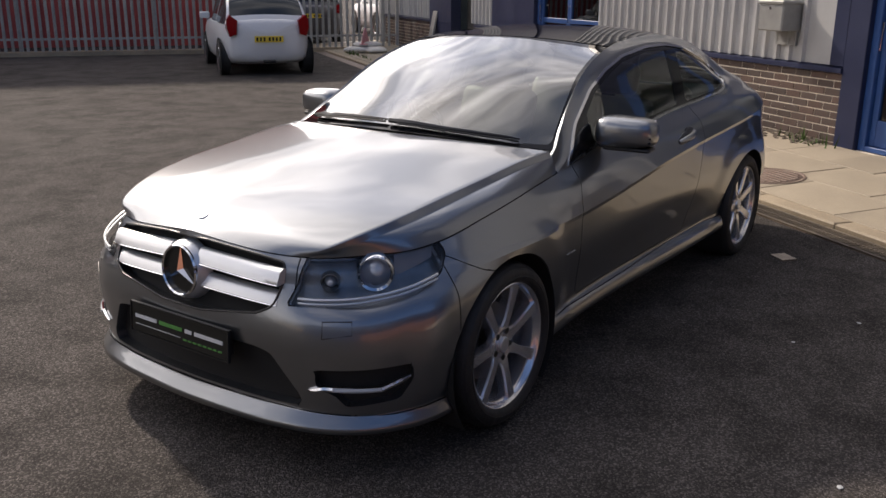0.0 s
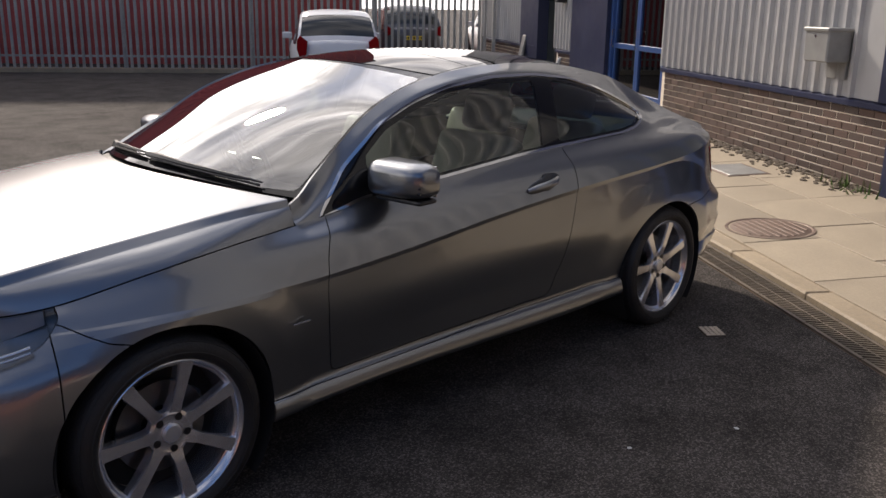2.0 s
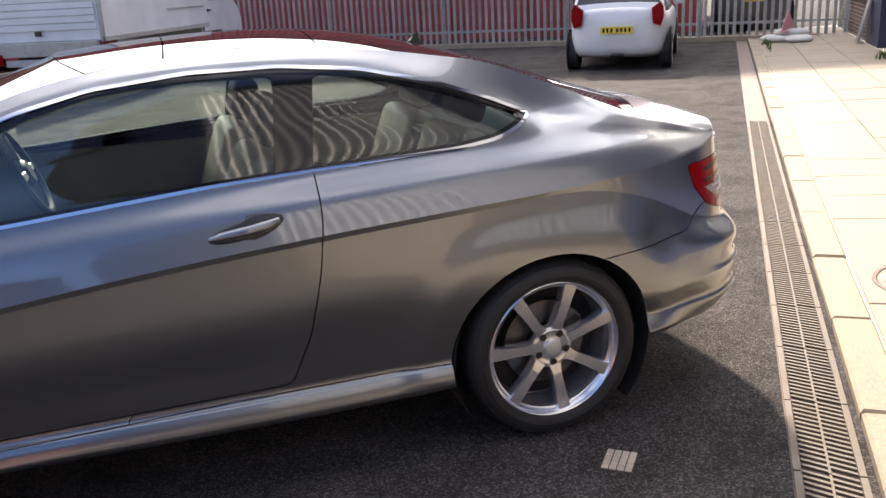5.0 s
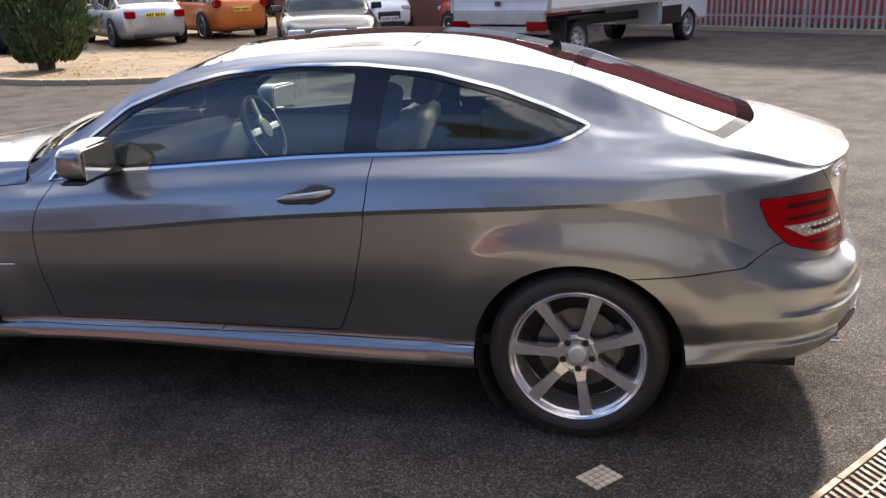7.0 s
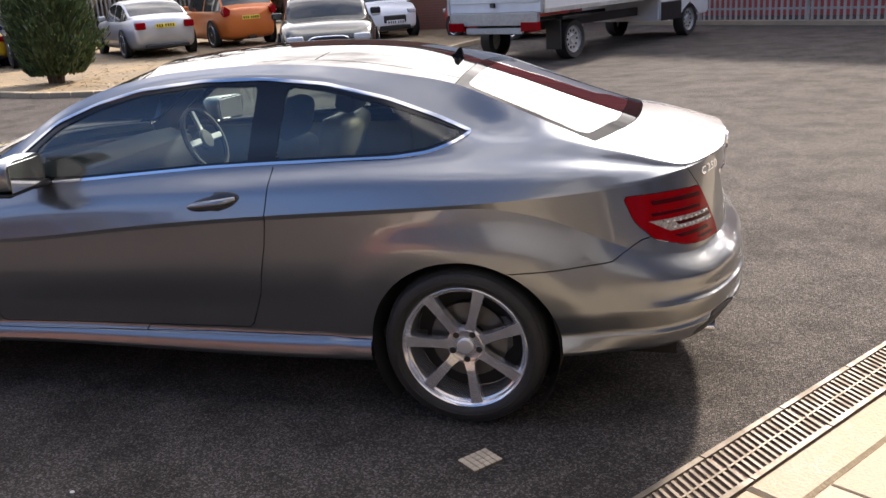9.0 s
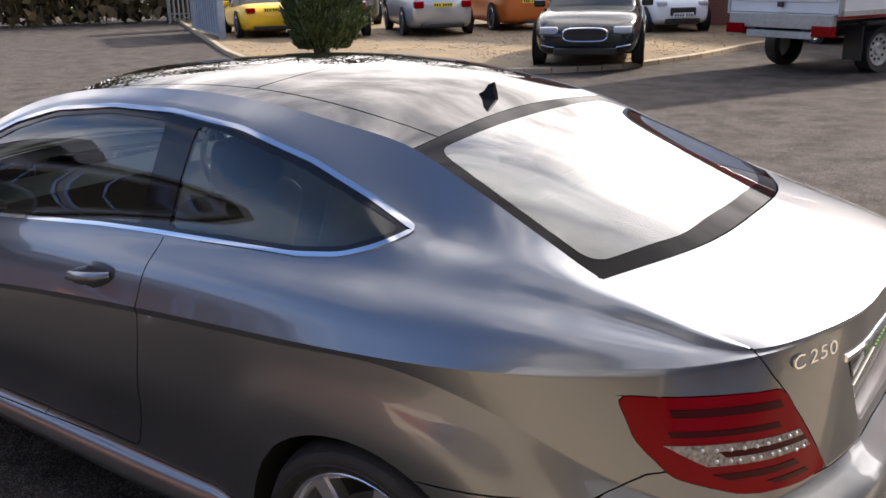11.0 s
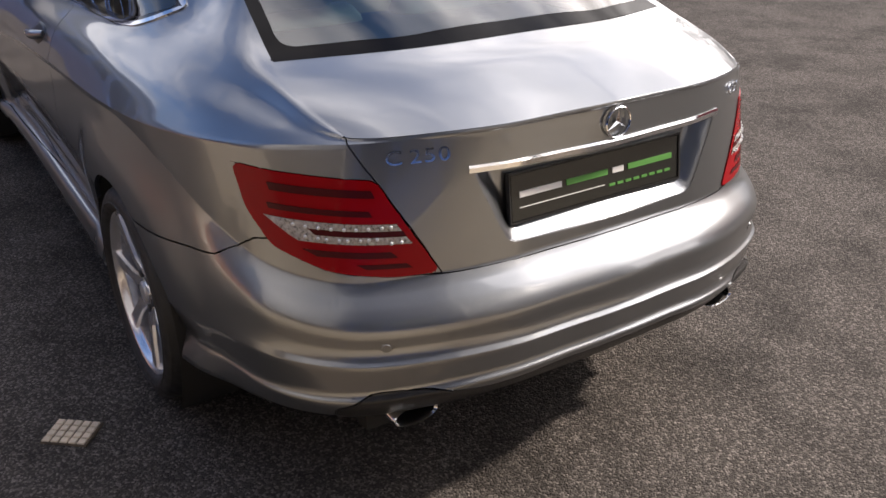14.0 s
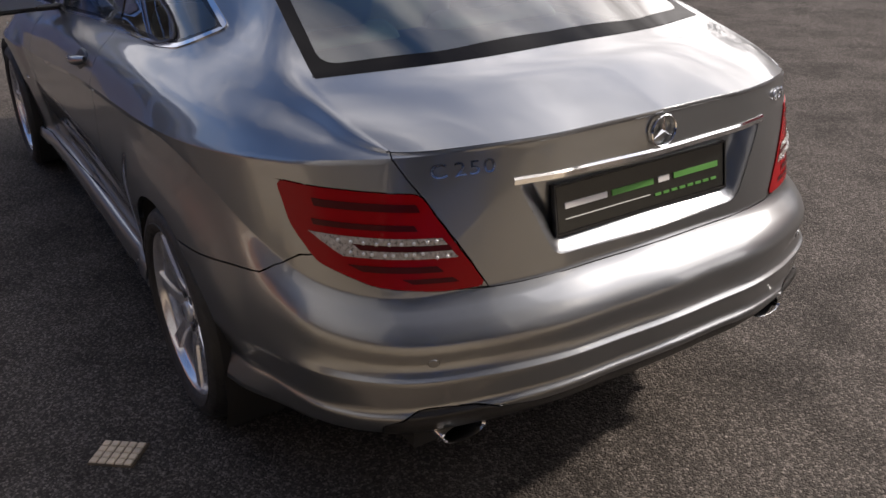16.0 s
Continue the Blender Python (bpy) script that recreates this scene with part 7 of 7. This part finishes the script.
    zp = lamp_h[0] + .02 if face != "hatch" else lamp_h[0] - .12
    for x0, x1, mm in ((xt - .022, xt - .010, plate), (xn + .004, xn + .022, "white_plate"))[:1 if oval else 2]:
        z = zp if x0 < 0 else .38
        pl = part("number_plate", box(x0, x1, -.26, .26, z, z + .11, .003), M[mm], car, "number plate")
        sgx = -1 if x0 < 0 else 1
        for k in range(7):
            p = -.22 + k * .064 + (.03 if k > 3 else 0)
            part("plate_bar", box(min(x0, x1) - .002, max(x0, x1) + .002, p, p + .036, z + .022, z + .088), M["plate_black"], pl)
    return car


PAINTS = dict(white=car_mat("white_paint", (.74, .75, .76), 0.0), silver=car_mat("silver_paint", (.50, .51, .52), .6), orange=car_mat("orange_paint", (.62, .16, .03), .2), yellow=car_mat("yellow_paint", (.85, .50, .02), 0),
              dark=car_mat("black_green_paint", (.012, .018, .018), 0), navy=car_mat("navy_paint", (.02, .03, .10), .3), grey=car_mat("dark_grey_paint", (.10, .10, .11), .5), red=car_mat("red_paint", (.42, .04, .03), .1))
HATCH = dict(length=3.85, width=1.70, height=1.50, prof=[(0, .98), (.06, 1.02), (.30, 1.0), (.70, .98), (.80, .95), (.97, .78), (1, .66)], belt=.95, cabin=(.03, .14, .56, .76), wheels=(.145, .80), lamp_h=(.72, 1.02), face="hatch", wheel_r=.30)
SALOON = dict(length=4.95, width=1.88, height=1.46, prof=[(0, .95), (.04, 1.03), (.14, 1.04), (.30, 1.0), (.62, .98), (.72, .95), (.95, .76), (1, .62)], belt=.94, cabin=(.12, .27, .52, .70), wheels=(.20, .80), lamp_h=(.72, .90), wheel_r=.34)
SUV = dict(length=4.39, width=1.83, height=1.60, prof=[(0, 1.05), (.05, 1.08), (.30, 1.07), (.66, 1.05), (.76, 1.02), (.96, .84), (1, .70)], belt=1.03, cabin=(.03, .13, .56, .75), wheels=(.19, .79), lamp_h=(.86, 1.06), face="hatch", wheel_r=.35)
ROADSTER = dict(length=4.33, width=1.80, height=1.29, prof=[(0, .72), (.04, .84), (.18, .90), (.35, .86), (.60, .84), (.72, .82), (.94, .66), (1, .55)], belt=.82, cabin=(.20, .36, .50, .66), wheels=(.20, .79), lamp_h=(.66, .80), wheel_r=.33)
MINI = dict(length=3.55, width=1.63, height=1.49, prof=[(0, .95), (.06, 1.0), (.30, .99), (.70, .97), (.80, .95), (.96, .82), (1, .66)], belt=.93, cabin=(.03, .15, .58, .80), wheels=(.16, .83), lamp_h=(.62, .84), face="hatch", wheel_r=.29)


def park(a, c, ang):
    return yard(a, c, .0, ang)


parked_car("hatchback_car", park(14.25, -.44, 1), "white hatchback parked nose to the palisade fence", PAINTS["white"], **HATCH)
SALE = "cars on the sale forecourt"
parked_car("saloon_car", yard(7.95, 21.4, .06, 82), "silver saloon on the gravel, seen from behind", PAINTS["silver"], group=SALE, **SALOON)
parked_car("suv_car", yard(10.6, 21.7, .06, 84), "orange compact SUV on the gravel", PAINTS["orange"], group=SALE, **SUV)
parked_car("saloon_car", yard(5.3, 22.3, .06, 84), "navy blue saloon on the gravel", PAINTS["navy"], group=SALE, **SALOON)
parked_car("roadster_car", yard(3.6, 23.6, .06, 91), "yellow roadster with a black soft top", PAINTS["yellow"], group=SALE, roof_mat=M["black_trim"], **ROADSTER)
parked_car("saloon_car", yard(8.2, 12.05, .06, -122), "black saloon facing the drive", PAINTS["dark"], group=SALE, oval=True, **SALOON)
parked_car("small_car", yard(13.5, 18.0, .06, -105), "small white hatchback facing the drive", PAINTS["white"], group=SALE, **MINI)
parked_car("estate_car", yard(14.75, 13.75, .0, 85), "red car beyond the box van", PAINTS["red"], group=SALE, **HATCH)
parked_car("suv_car", yard(7.0, 27.5, .06, 88), "grey car behind the conifer", PAINTS["grey"], group=SALE, **SUV)
parked_car("suv_car", yard(22.6, -2.75, 0, 2), "dark grey SUV behind the palisade fence", PAINTS["grey"], **SUV)
parked_car("van_car", yard(26.0, -6.5, 0, 2), "white vehicle beyond the fence", PAINTS["white"], **SUV)
for i, (a, pc) in enumerate(((-14, "white"), (-8.5, "silver"), (-3.5, "white"), (1.5, "grey"), (7, "red"))):
    parked_car("distant_car", yard(a, 63 + .4 * i, .08, 4), "distant car parked beyond the road", PAINTS[pc], group="distant cars", **(HATCH if i % 2 else SALOON))

# box van
van = thing("box_van", yard(12.6, 8.95, 0, 10), "white box van with a roller shutter parked across the yard", "van")
M["van_white"] = material("van_white", (.70, .71, .72), .4, vary=.05, scale=3, stain=.10, stain_scale=1.2)
part("load_box", box(-3.15, 1.35, -1.08, 1.08, .92, 3.2, .02), M["van_white"], van)
part("box_edge", box(-3.17, -3.10, -1.10, -1.04, .90, 3.2, .005), M["steel"], van)
part("box_edge", box(-3.17, -3.10, 1.04, 1.10, .90, 3.2, .005), M["steel"], van)
part("box_rail", box(-3.17, 1.36, -1.10, -1.07, .90, .98, .005), M["steel"], van)
for i in range(18):
    part("shutter_slat", box(-3.175, -3.15, -1.0, 1.0, 1.10 + i * .11, 1.10 + i * .11 + .10, .008), M["van_white"], van)
part("tail_board", box(-3.22, -3.12, -1.0, 1.0, .70, .92, .01), M["steel"], van)
part("shutter_lock", box(-3.21, -3.17, -.05, .05, 1.02, 1.10, .005), M["black_trim"], van)
for sg in (-1, 1):
    part("tail_light", box(-3.26, -3.14, min(sg * .66, sg * 1.02), max(sg * .66, sg * 1.02), .60, .76, .01), M["red_lens"], van, "red tail light cluster")
    part("rail_beam", box(-3.1, 2.6, sg * .40 - .05, sg * .40 + .05, .55, .72), M["black_trim"], van)
part("under_bumper", box(-3.20, -3.12, -.64, .64, .55, .66, .01), M["steel"], van)
for x, r in ((-2.0, .36), (2.75, .36)):
    for sg in (-1, 1):
        bm = bmesh.new()
        add_lathe(bm, [(r - .12, .02), (r - .02, -.01), (r, .04), (r, .22), (r - .08, .26)], 32)
        w = part("wheel", bm, M["rubber"], van, "black van tyre", smooth=True, matrix=pose(x, sg * .98, r) @ (Matrix.Identity(4) if sg < 0 else pose(0, 0, 0, 0, 0, 180)))
        bm = bmesh.new()
        add_lathe(bm, [(.001, .05), (.07, .03), (.10, .06), (r - .13, .05), (r - .11, .01)], 28)
        part("rim", bm, M["steel"], w, "grey steel rim", smooth=True)
        for k in range(10):
            t = 2 * math.pi * k / 10
            bm = bmesh.new()
            add_lathe(bm, [(.001, .045), (.022, .045), (.022, .055)], 8)
            bmesh.ops.translate(bm, vec=(.16 * math.cos(t), 0, .16 * math.sin(t)), verts=bm.verts)
            part("rim_hole", bm, M["black_void"], w)
part("mud_guard", box(-2.5, -1.5, -1.06, -.9, .74, .80, .01), M["black_trim"], van)
part("mud_flap", box(-2.56, -2.52, -1.04, -.72, .22, .74, .005), M["black_trim"], van)
bm = bmesh.new()
add_prism(bm, [(1.35, .42), (1.35, 2.35), (1.9, 2.42), (2.35, 2.30), (3.05, 1.50), (3.55, 1.28), (3.72, 1.0), (3.74, .45), (3.16, .42), (3.10, .62), (2.75, .80), (2.40, .62), (2.34, .42)], -.98, .98, bevel=.05)
part("cab", bm, M["van_white"], van, smooth=True, angle=.5)
part("cab_trim", box(1.4, 2.32, -1.0, -.975, .42, .80, .01), M["black_trim"], van, "black lower trim")
for sg in (-1, 1):
    bm = bmesh.new()
    add_prism(bm, [(1.72, 1.42), (1.72, 2.12), (2.25, 2.12), (2.86, 1.50), (2.86, 1.42)], min(sg * .975, sg * .99), max(sg * .975, sg * .99))
    part("cab_window", bm, M["car_glass"], van, "dark cab window")
    part("door_mirror", box(2.60, 2.72, min(sg * 1.0, sg * 1.22), max(sg * 1.0, sg * 1.22), 1.45, 1.85, .03), M["black_trim"], van, "black door mirror")
part("cab_handle", box(1.62, 1.78, -1.005, -.98, 1.20, 1.24, .005), M["black_trim"], van)
part("side_moulding", box(-.6, 1.2, -1.09, -1.078, 1.55, 1.58), M["steel"], van)
part("side_moulding", box(-.6, 1.2, -1.09, -1.078, 1.30, 1.33), M["steel"], van)

# ---- planting ----
def leaf_crown(bm, rng, n, place, size, tall=1.6):
    for i in range(n):
        p, d = place(rng)
        s = size * rng.uniform(.6, 1.3)
        up = (Vector((0, 0, 1)) * .8 + d * .6 + Vector((rng.gauss(0, .3), rng.gauss(0, .3), 0))).normalized()
        a = up.cross(Vector((rng.gauss(0, 1), rng.gauss(0, 1), rng.gauss(0, .4)))).normalized()
        v = [p - a * s * .35, p + a * s * .35, p + a * s * .22 + up * s * tall * .7, p + up * s * tall, p - a * s * .22 + up * s * tall * .6]
        bm.faces.new([bm.verts.new(q) for q in v])


conifer = thing("conifer_tree", yard(3.55, 15.0, .06), "dense dark green clipped conifer on the gravel", "tree")
bm = bmesh.new()
for k in range(6):
    t = k * 1.05
    add_tube(bm, [(.10 * math.cos(t), .10 * math.sin(t), 0), (.16 * math.cos(t), .16 * math.sin(t), .4), (.30 * math.cos(t), .30 * math.sin(t), 1.0), (.2 * math.cos(t), .2 * math.sin(t), 2.0)], [.06, .045, .03, .01], 6)
part("trunk", bm, M["bark"], conifer, "bare brown lower stems", smooth=True)


def conifer_place(r):
    z = .16 + 3.0 * (r.random() ** 1.15)
    t = r.uniform(0, 2 * math.pi)
    k = (z - .16) / 3.0
    lump = 1 + .10 * math.sin(3 * t + 2 * z) + .08 * math.sin(7 * t - 3 * z) + r.gauss(0, .05)
    rad = (.34 + .38 * math.sin(min(1, k * 3.2 + .10) * math.pi / 2) if k < .4 else .72 * (1 - ((k - .4) / .62) ** 1.7)) * lump
    rad = max(.05, rad) * (r.uniform(.76, 1.04) if r.random() < .8 else r.uniform(.2, .7))
    if z < .95 and (t < .5 or t > 5.0):
        rad *= 1.28
    return Vector((rad * math.cos(t), rad * math.sin(t), z)), Vector((math.cos(t), math.sin(t), 0))


bm = bmesh.new()
leaf_crown(bm, random.Random(3), 21000, conifer_place, .048, 2.3)
part("crown", bm, M["leaf"], conifer, "dense feathery dark green foliage")

# tree tops out of view made tall to darken the low sky in reflections
for ti, (a, c, h, r) in enumerate([(-3, 39, 8.5, 3.4), (2, 38, 8.0, 3.2), (7, 37, 9.0, 3.4), (11.5, 36.5, 8.0, 3.2), (16, 35.5, 9.0, 3.4), (21, 34, 8.0, 3.2), (-22, 60, 8, 4), (-34, 52, 8, 4), (-16, 72, 9, 4.5), (-2, 74, 8, 4.5), (12, 72, 9, 4.5), (24, 66, 8, 4.5)]):
    rng = random.Random(50 + ti)
    tree = thing("tree", yard(a, c), "dark leafy tree behind the fence" if ti < 6 else "distant leafy tree beyond the road", "tree", "background trees")
    bm = bmesh.new()
    add_tube(bm, [(0, 0, 0), (.1, 0, h * .3), (.0, .1, h * .6), (.1, .1, h * .9)], [.22, .17, .10, .03], 8)
    for k in range(5):
        t = k * 1.3
        add_tube(bm, [(0, 0, h * (.25 + .1 * k)), (r * .35 * math.cos(t), r * .35 * math.sin(t), h * (.42 + .1 * k)), (r * .7 * math.cos(t), r * .7 * math.sin(t), h * (.5 + .1 * k))], [.09, .05, .02], 5)
    part("trunk", bm, M["bark"], tree, smooth=True)
    blobs = [(Vector((rng.uniform(-r, r) * .7, rng.uniform(-r, r) * .7, h * rng.uniform(.18, .95))), r * rng.uniform(.30, .52)) for k in range(13)]

    def place(q, blobs=blobs):
        b, rad = blobs[q.randrange(len(blobs))]
        d = Vector((q.gauss(0, 1), q.gauss(0, 1), q.gauss(0, 1))).normalized()
        return b + d * rad * q.uniform(.55, 1.05), d
    bm = bmesh.new()
    leaf_crown(bm, rng, 2200, place, .26, 1.1)
    part("crown", bm, M["leaf_dark"], tree)

# brown undergrowth on the bank behind the sale cars


def bank_place(q):
    a = q.uniform(-6, 26)
    return Vector((a, 35.0 - .08 * (a - 10) + q.gauss(0, .7), 3.4 * q.random() ** .8 * (1 + .15 * math.sin(a * .9)))), Vector((q.gauss(0, .5), -1, .2)).normalized()


M["leaf_brown"] = material("undergrowth_leaf", (0.095, 0.072, 0.034), 0.8, island=0.5, vary=0.3, scale=2)
bm = bmesh.new()
leaf_crown(bm, random.Random(77), 13000, bank_place, .46, 1.0)
tagged(part("undergrowth", bm, M["leaf_brown"], None, matrix=YARD), "brown leafy undergrowth behind the fence", "undergrowth", kind="stuff")

# ---- odds and ends by the far end of the building ----
M["bag"] = material("white_sack", (.62, .60, .56), .7, vary=.1, scale=12, bump=.5, bump_scale=20)
M["pink"] = material("faded_red_sign", (.62, .30, .32), .6, vary=.1, scale=10)
pile = thing("rubble_sacks", yard(16.6, -3.55, pave_z(-3.5)), "flat white sacks piled on the paving", "sacks")
for i, (x, y, z, s) in enumerate(((0, 0, .06, 1.0), (.55, .10, .06, .9), (.2, .35, .06, .9), (.25, .12, .17, .85))):
    bm = bmesh.new()
    bmesh.ops.create_uvsphere(bm, u_segments=16, v_segments=10, radius=1)
    for v in bm.verts:
        c = v.co
        v.co = (math.copysign(abs(c.x) ** .6, c.x) * .40 * s, math.copysign(abs(c.y) ** .6, c.y) * .26 * s, c.z * .075 + .012 * noise.noise(c * 3))
    part("sack", bm, M["bag"], pile, smooth=True, matrix=pose(x, y, z, 0, 0, 30 * i))
sign = thing("folding_sign", yard(16.75, -3.35, pave_z(-3.4) + .20, 140), "small faded red triangular sign on the sacks", "sign")
bm = bmesh.new()
add_prism(bm, [(-.22, 0), (.22, 0), (.03, .36), (-.03, .36)], -.012, .012, bevel=.004)
part("plate", bm, M["pink"], sign)
part("foot", box(-.20, .20, -.06, .10, -.012, .008, .003), M["pink"], sign)
plank = thing("leaning_board", yard(15.35, WALL_C + .22, pave_z(WALL_C)) @ pose(0, 0, 0, 12, 0, 0), "grey board leaning on the brick wall", "board")
part("board", box(-.14, .14, -.02, .02, 0, .95, .005), M["grey_box"], plank)
pipe = thing("waste_pipe", yard(12.6, WALL_C + .05, 0), "pale plastic pipe stub on the brick wall", "pipe")
bm = bmesh.new()
add_tube(bm, [(0, 0, .06), (0, 0, .62), (0, -.03, .68), (0, -.10, .70)], .04, 10)
part("tube", bm, M["white_wall"], pipe, smooth=True)
bm = bmesh.new()
rr = random.Random(21)
for a0_, c0_, n, sp in ((12.4, WALL_C + .12, 60, .25), (9.9, WALL_C + .18, 40, .2), (7.75, WALL_C + .15, 70, .22), (16.0, -3.0, 50, .5), (2.9, WALL_C + .12, 30, .2)):
    for i in range(n):
        a, c = a0_ + rr.gauss(0, sp), c0_ + abs(rr.gauss(0, .08))
        h, t = rr.uniform(.04, .16), rr.uniform(0, 6.28)
        z = pave_z(c)
        dx, dy = .012 * math.cos(t), .012 * math.sin(t)
        bm.faces.new([bm.verts.new((a - dx, c - dy, z)), bm.verts.new((a + dx, c + dy, z)), bm.verts.new((a + rr.uniform(-.06, .06), c + rr.uniform(-.05, .05), z + h))])
tagged(part("weeds", bm, M["grass"], None, matrix=YARD), "weeds growing in the paving joints", "weeds", kind="stuff")
for i, (x, y, s) in enumerate(((-1.12, -2.02, .012), (-3.0, -1.72, .015), (.55, -1.75, .010), (2.3, -2.0, .012), (.1, -1.55, .009), (-2.2, -1.0, .010))):
    bit = thing("litter_scrap", pose(x, y, .001, 0, 0, 40 * i), "tiny white scrap of litter on the tarmac", "litter", "litter scraps")
    bm = bmesh.new()
    bmesh.ops.create_icosphere(bm, subdivisions=1, radius=1)
    for v in bm.verts:
        v.co = Vector((v.co.x * s * 1.3, v.co.y * s, (v.co.z + .8) * s * .25))
    part("scrap", bm, M["white_wall"], bit)


# ---- paving slabs, kerb stones and bricks ----
def piece_mesh(name, sx_, sy_, sz_, bev, mat):
    bm = bmesh.new()
    add_box(bm, 0, sx_, 0, sy_, -sz_, 0)
    top = [e for e in bm.edges if all(v.co.z > -1e-6 for v in e.verts)]
    bmesh.ops.bevel(bm, geom=top, offset=bev, segments=1, affect="EDGES")
    bmesh.ops.recalc_face_normals(bm, faces=bm.faces)
    me = bpy.data.meshes.new(name)
    bm.to_mesh(me)
    bm.free()
    me.materials.append(mat)
    return me


rng = random.Random(11)
me_slab = piece_mesh("slab", .592, .592, .05, .004, M["slab"])
me_slab2 = piece_mesh("slab", .892, .592, .05, .004, M["slab"])
tilt = math.degrees(math.atan2(.08, 2.04))
rows_c = [-3.41, -4.01, -4.61]
for ri, c in enumerate(rows_c):
    a = -6.0 + (.3 if ri % 2 else 0)
    while a < 20.0:
        long = rng.random() < .55
        w = .90 if long else .60
        ob = new("slab", me_slab2 if long else me_slab)
        ob.parent = pavement
        ob.matrix_local = pose(a + .004, c + .004, pave_z(c) + rng.uniform(-.002, .003), -tilt + rng.uniform(-.25, .25), rng.uniform(-.25, .25), 0)
        a += w
me_kerb = piece_mesh("kerb_stone", .905, .165, .14, .012, M["kerb"])
for i in range(29):
    ob = new("kerb_stone", me_kerb)
    ob.parent = pavement
    ob.matrix_local = pose(-6 + i * .915, -2.805, pave_z(-2.7) + .006 + rng.uniform(-.003, .003), rng.uniform(-.6, .6), rng.uniform(-.3, .3), rng.uniform(-.2, .2))

BL, BH, BJ = .215, .065, .010


def brick_mesh(l):
    bm = bmesh.new()
    add_box(bm, 0, l, -.03, .010, 0, BH)
    es = [e for e in bm.edges if all(v.co.y > .009 for v in e.verts)]
    bmesh.ops.bevel(bm, geom=es, offset=.003, segments=1, affect="EDGES")
    bmesh.ops.recalc_face_normals(bm, faces=bm.faces)
    me = bpy.data.meshes.new("brick")
    bm.to_mesh(me)
    bm.free()
    me.materials.append(M["brick"])
    return me


me_full, me_half = brick_mesh(BL), brick_mesh((BL - BJ) / 2)
for w, a0, a1, z1, near in BRICK_WALLS:
    zs = z1 - .006
    courses = int(zs / (BH + BJ))
    bm = None if near else bmesh.new()
    made = 0
    for r in range(courses + 1):
        z = zs - (r + 1) * (BH + BJ) + BJ
        if z < .02:
            break
        a = a0 + .004
        first = r % 2
        while a < a1 - .05:
            half = first or a + BL > a1 - .002
            first = 0
            l = (BL - BJ) / 2 if half else BL
            if a + l > a1:
                break
            dy = rng.uniform(-.002, .003)
            if near and a < 5.2 and made < 330:
                ob = new("brick", me_half if half else me_full)
                ob.parent = w
                ob.matrix_local = pose(a, WALL_C - .008 + dy, z)
                made += 1
            else:
                if bm is None:
                    bm = bmesh.new()
                add_box(bm, a, a + l, WALL_C - .03, WALL_C + .002 + dy, z, z + BH)
            a += l + BJ
    if bm is not None:
        tagged(part("brick_field", bm, M["brick_stuff"], w), kind="stuff")
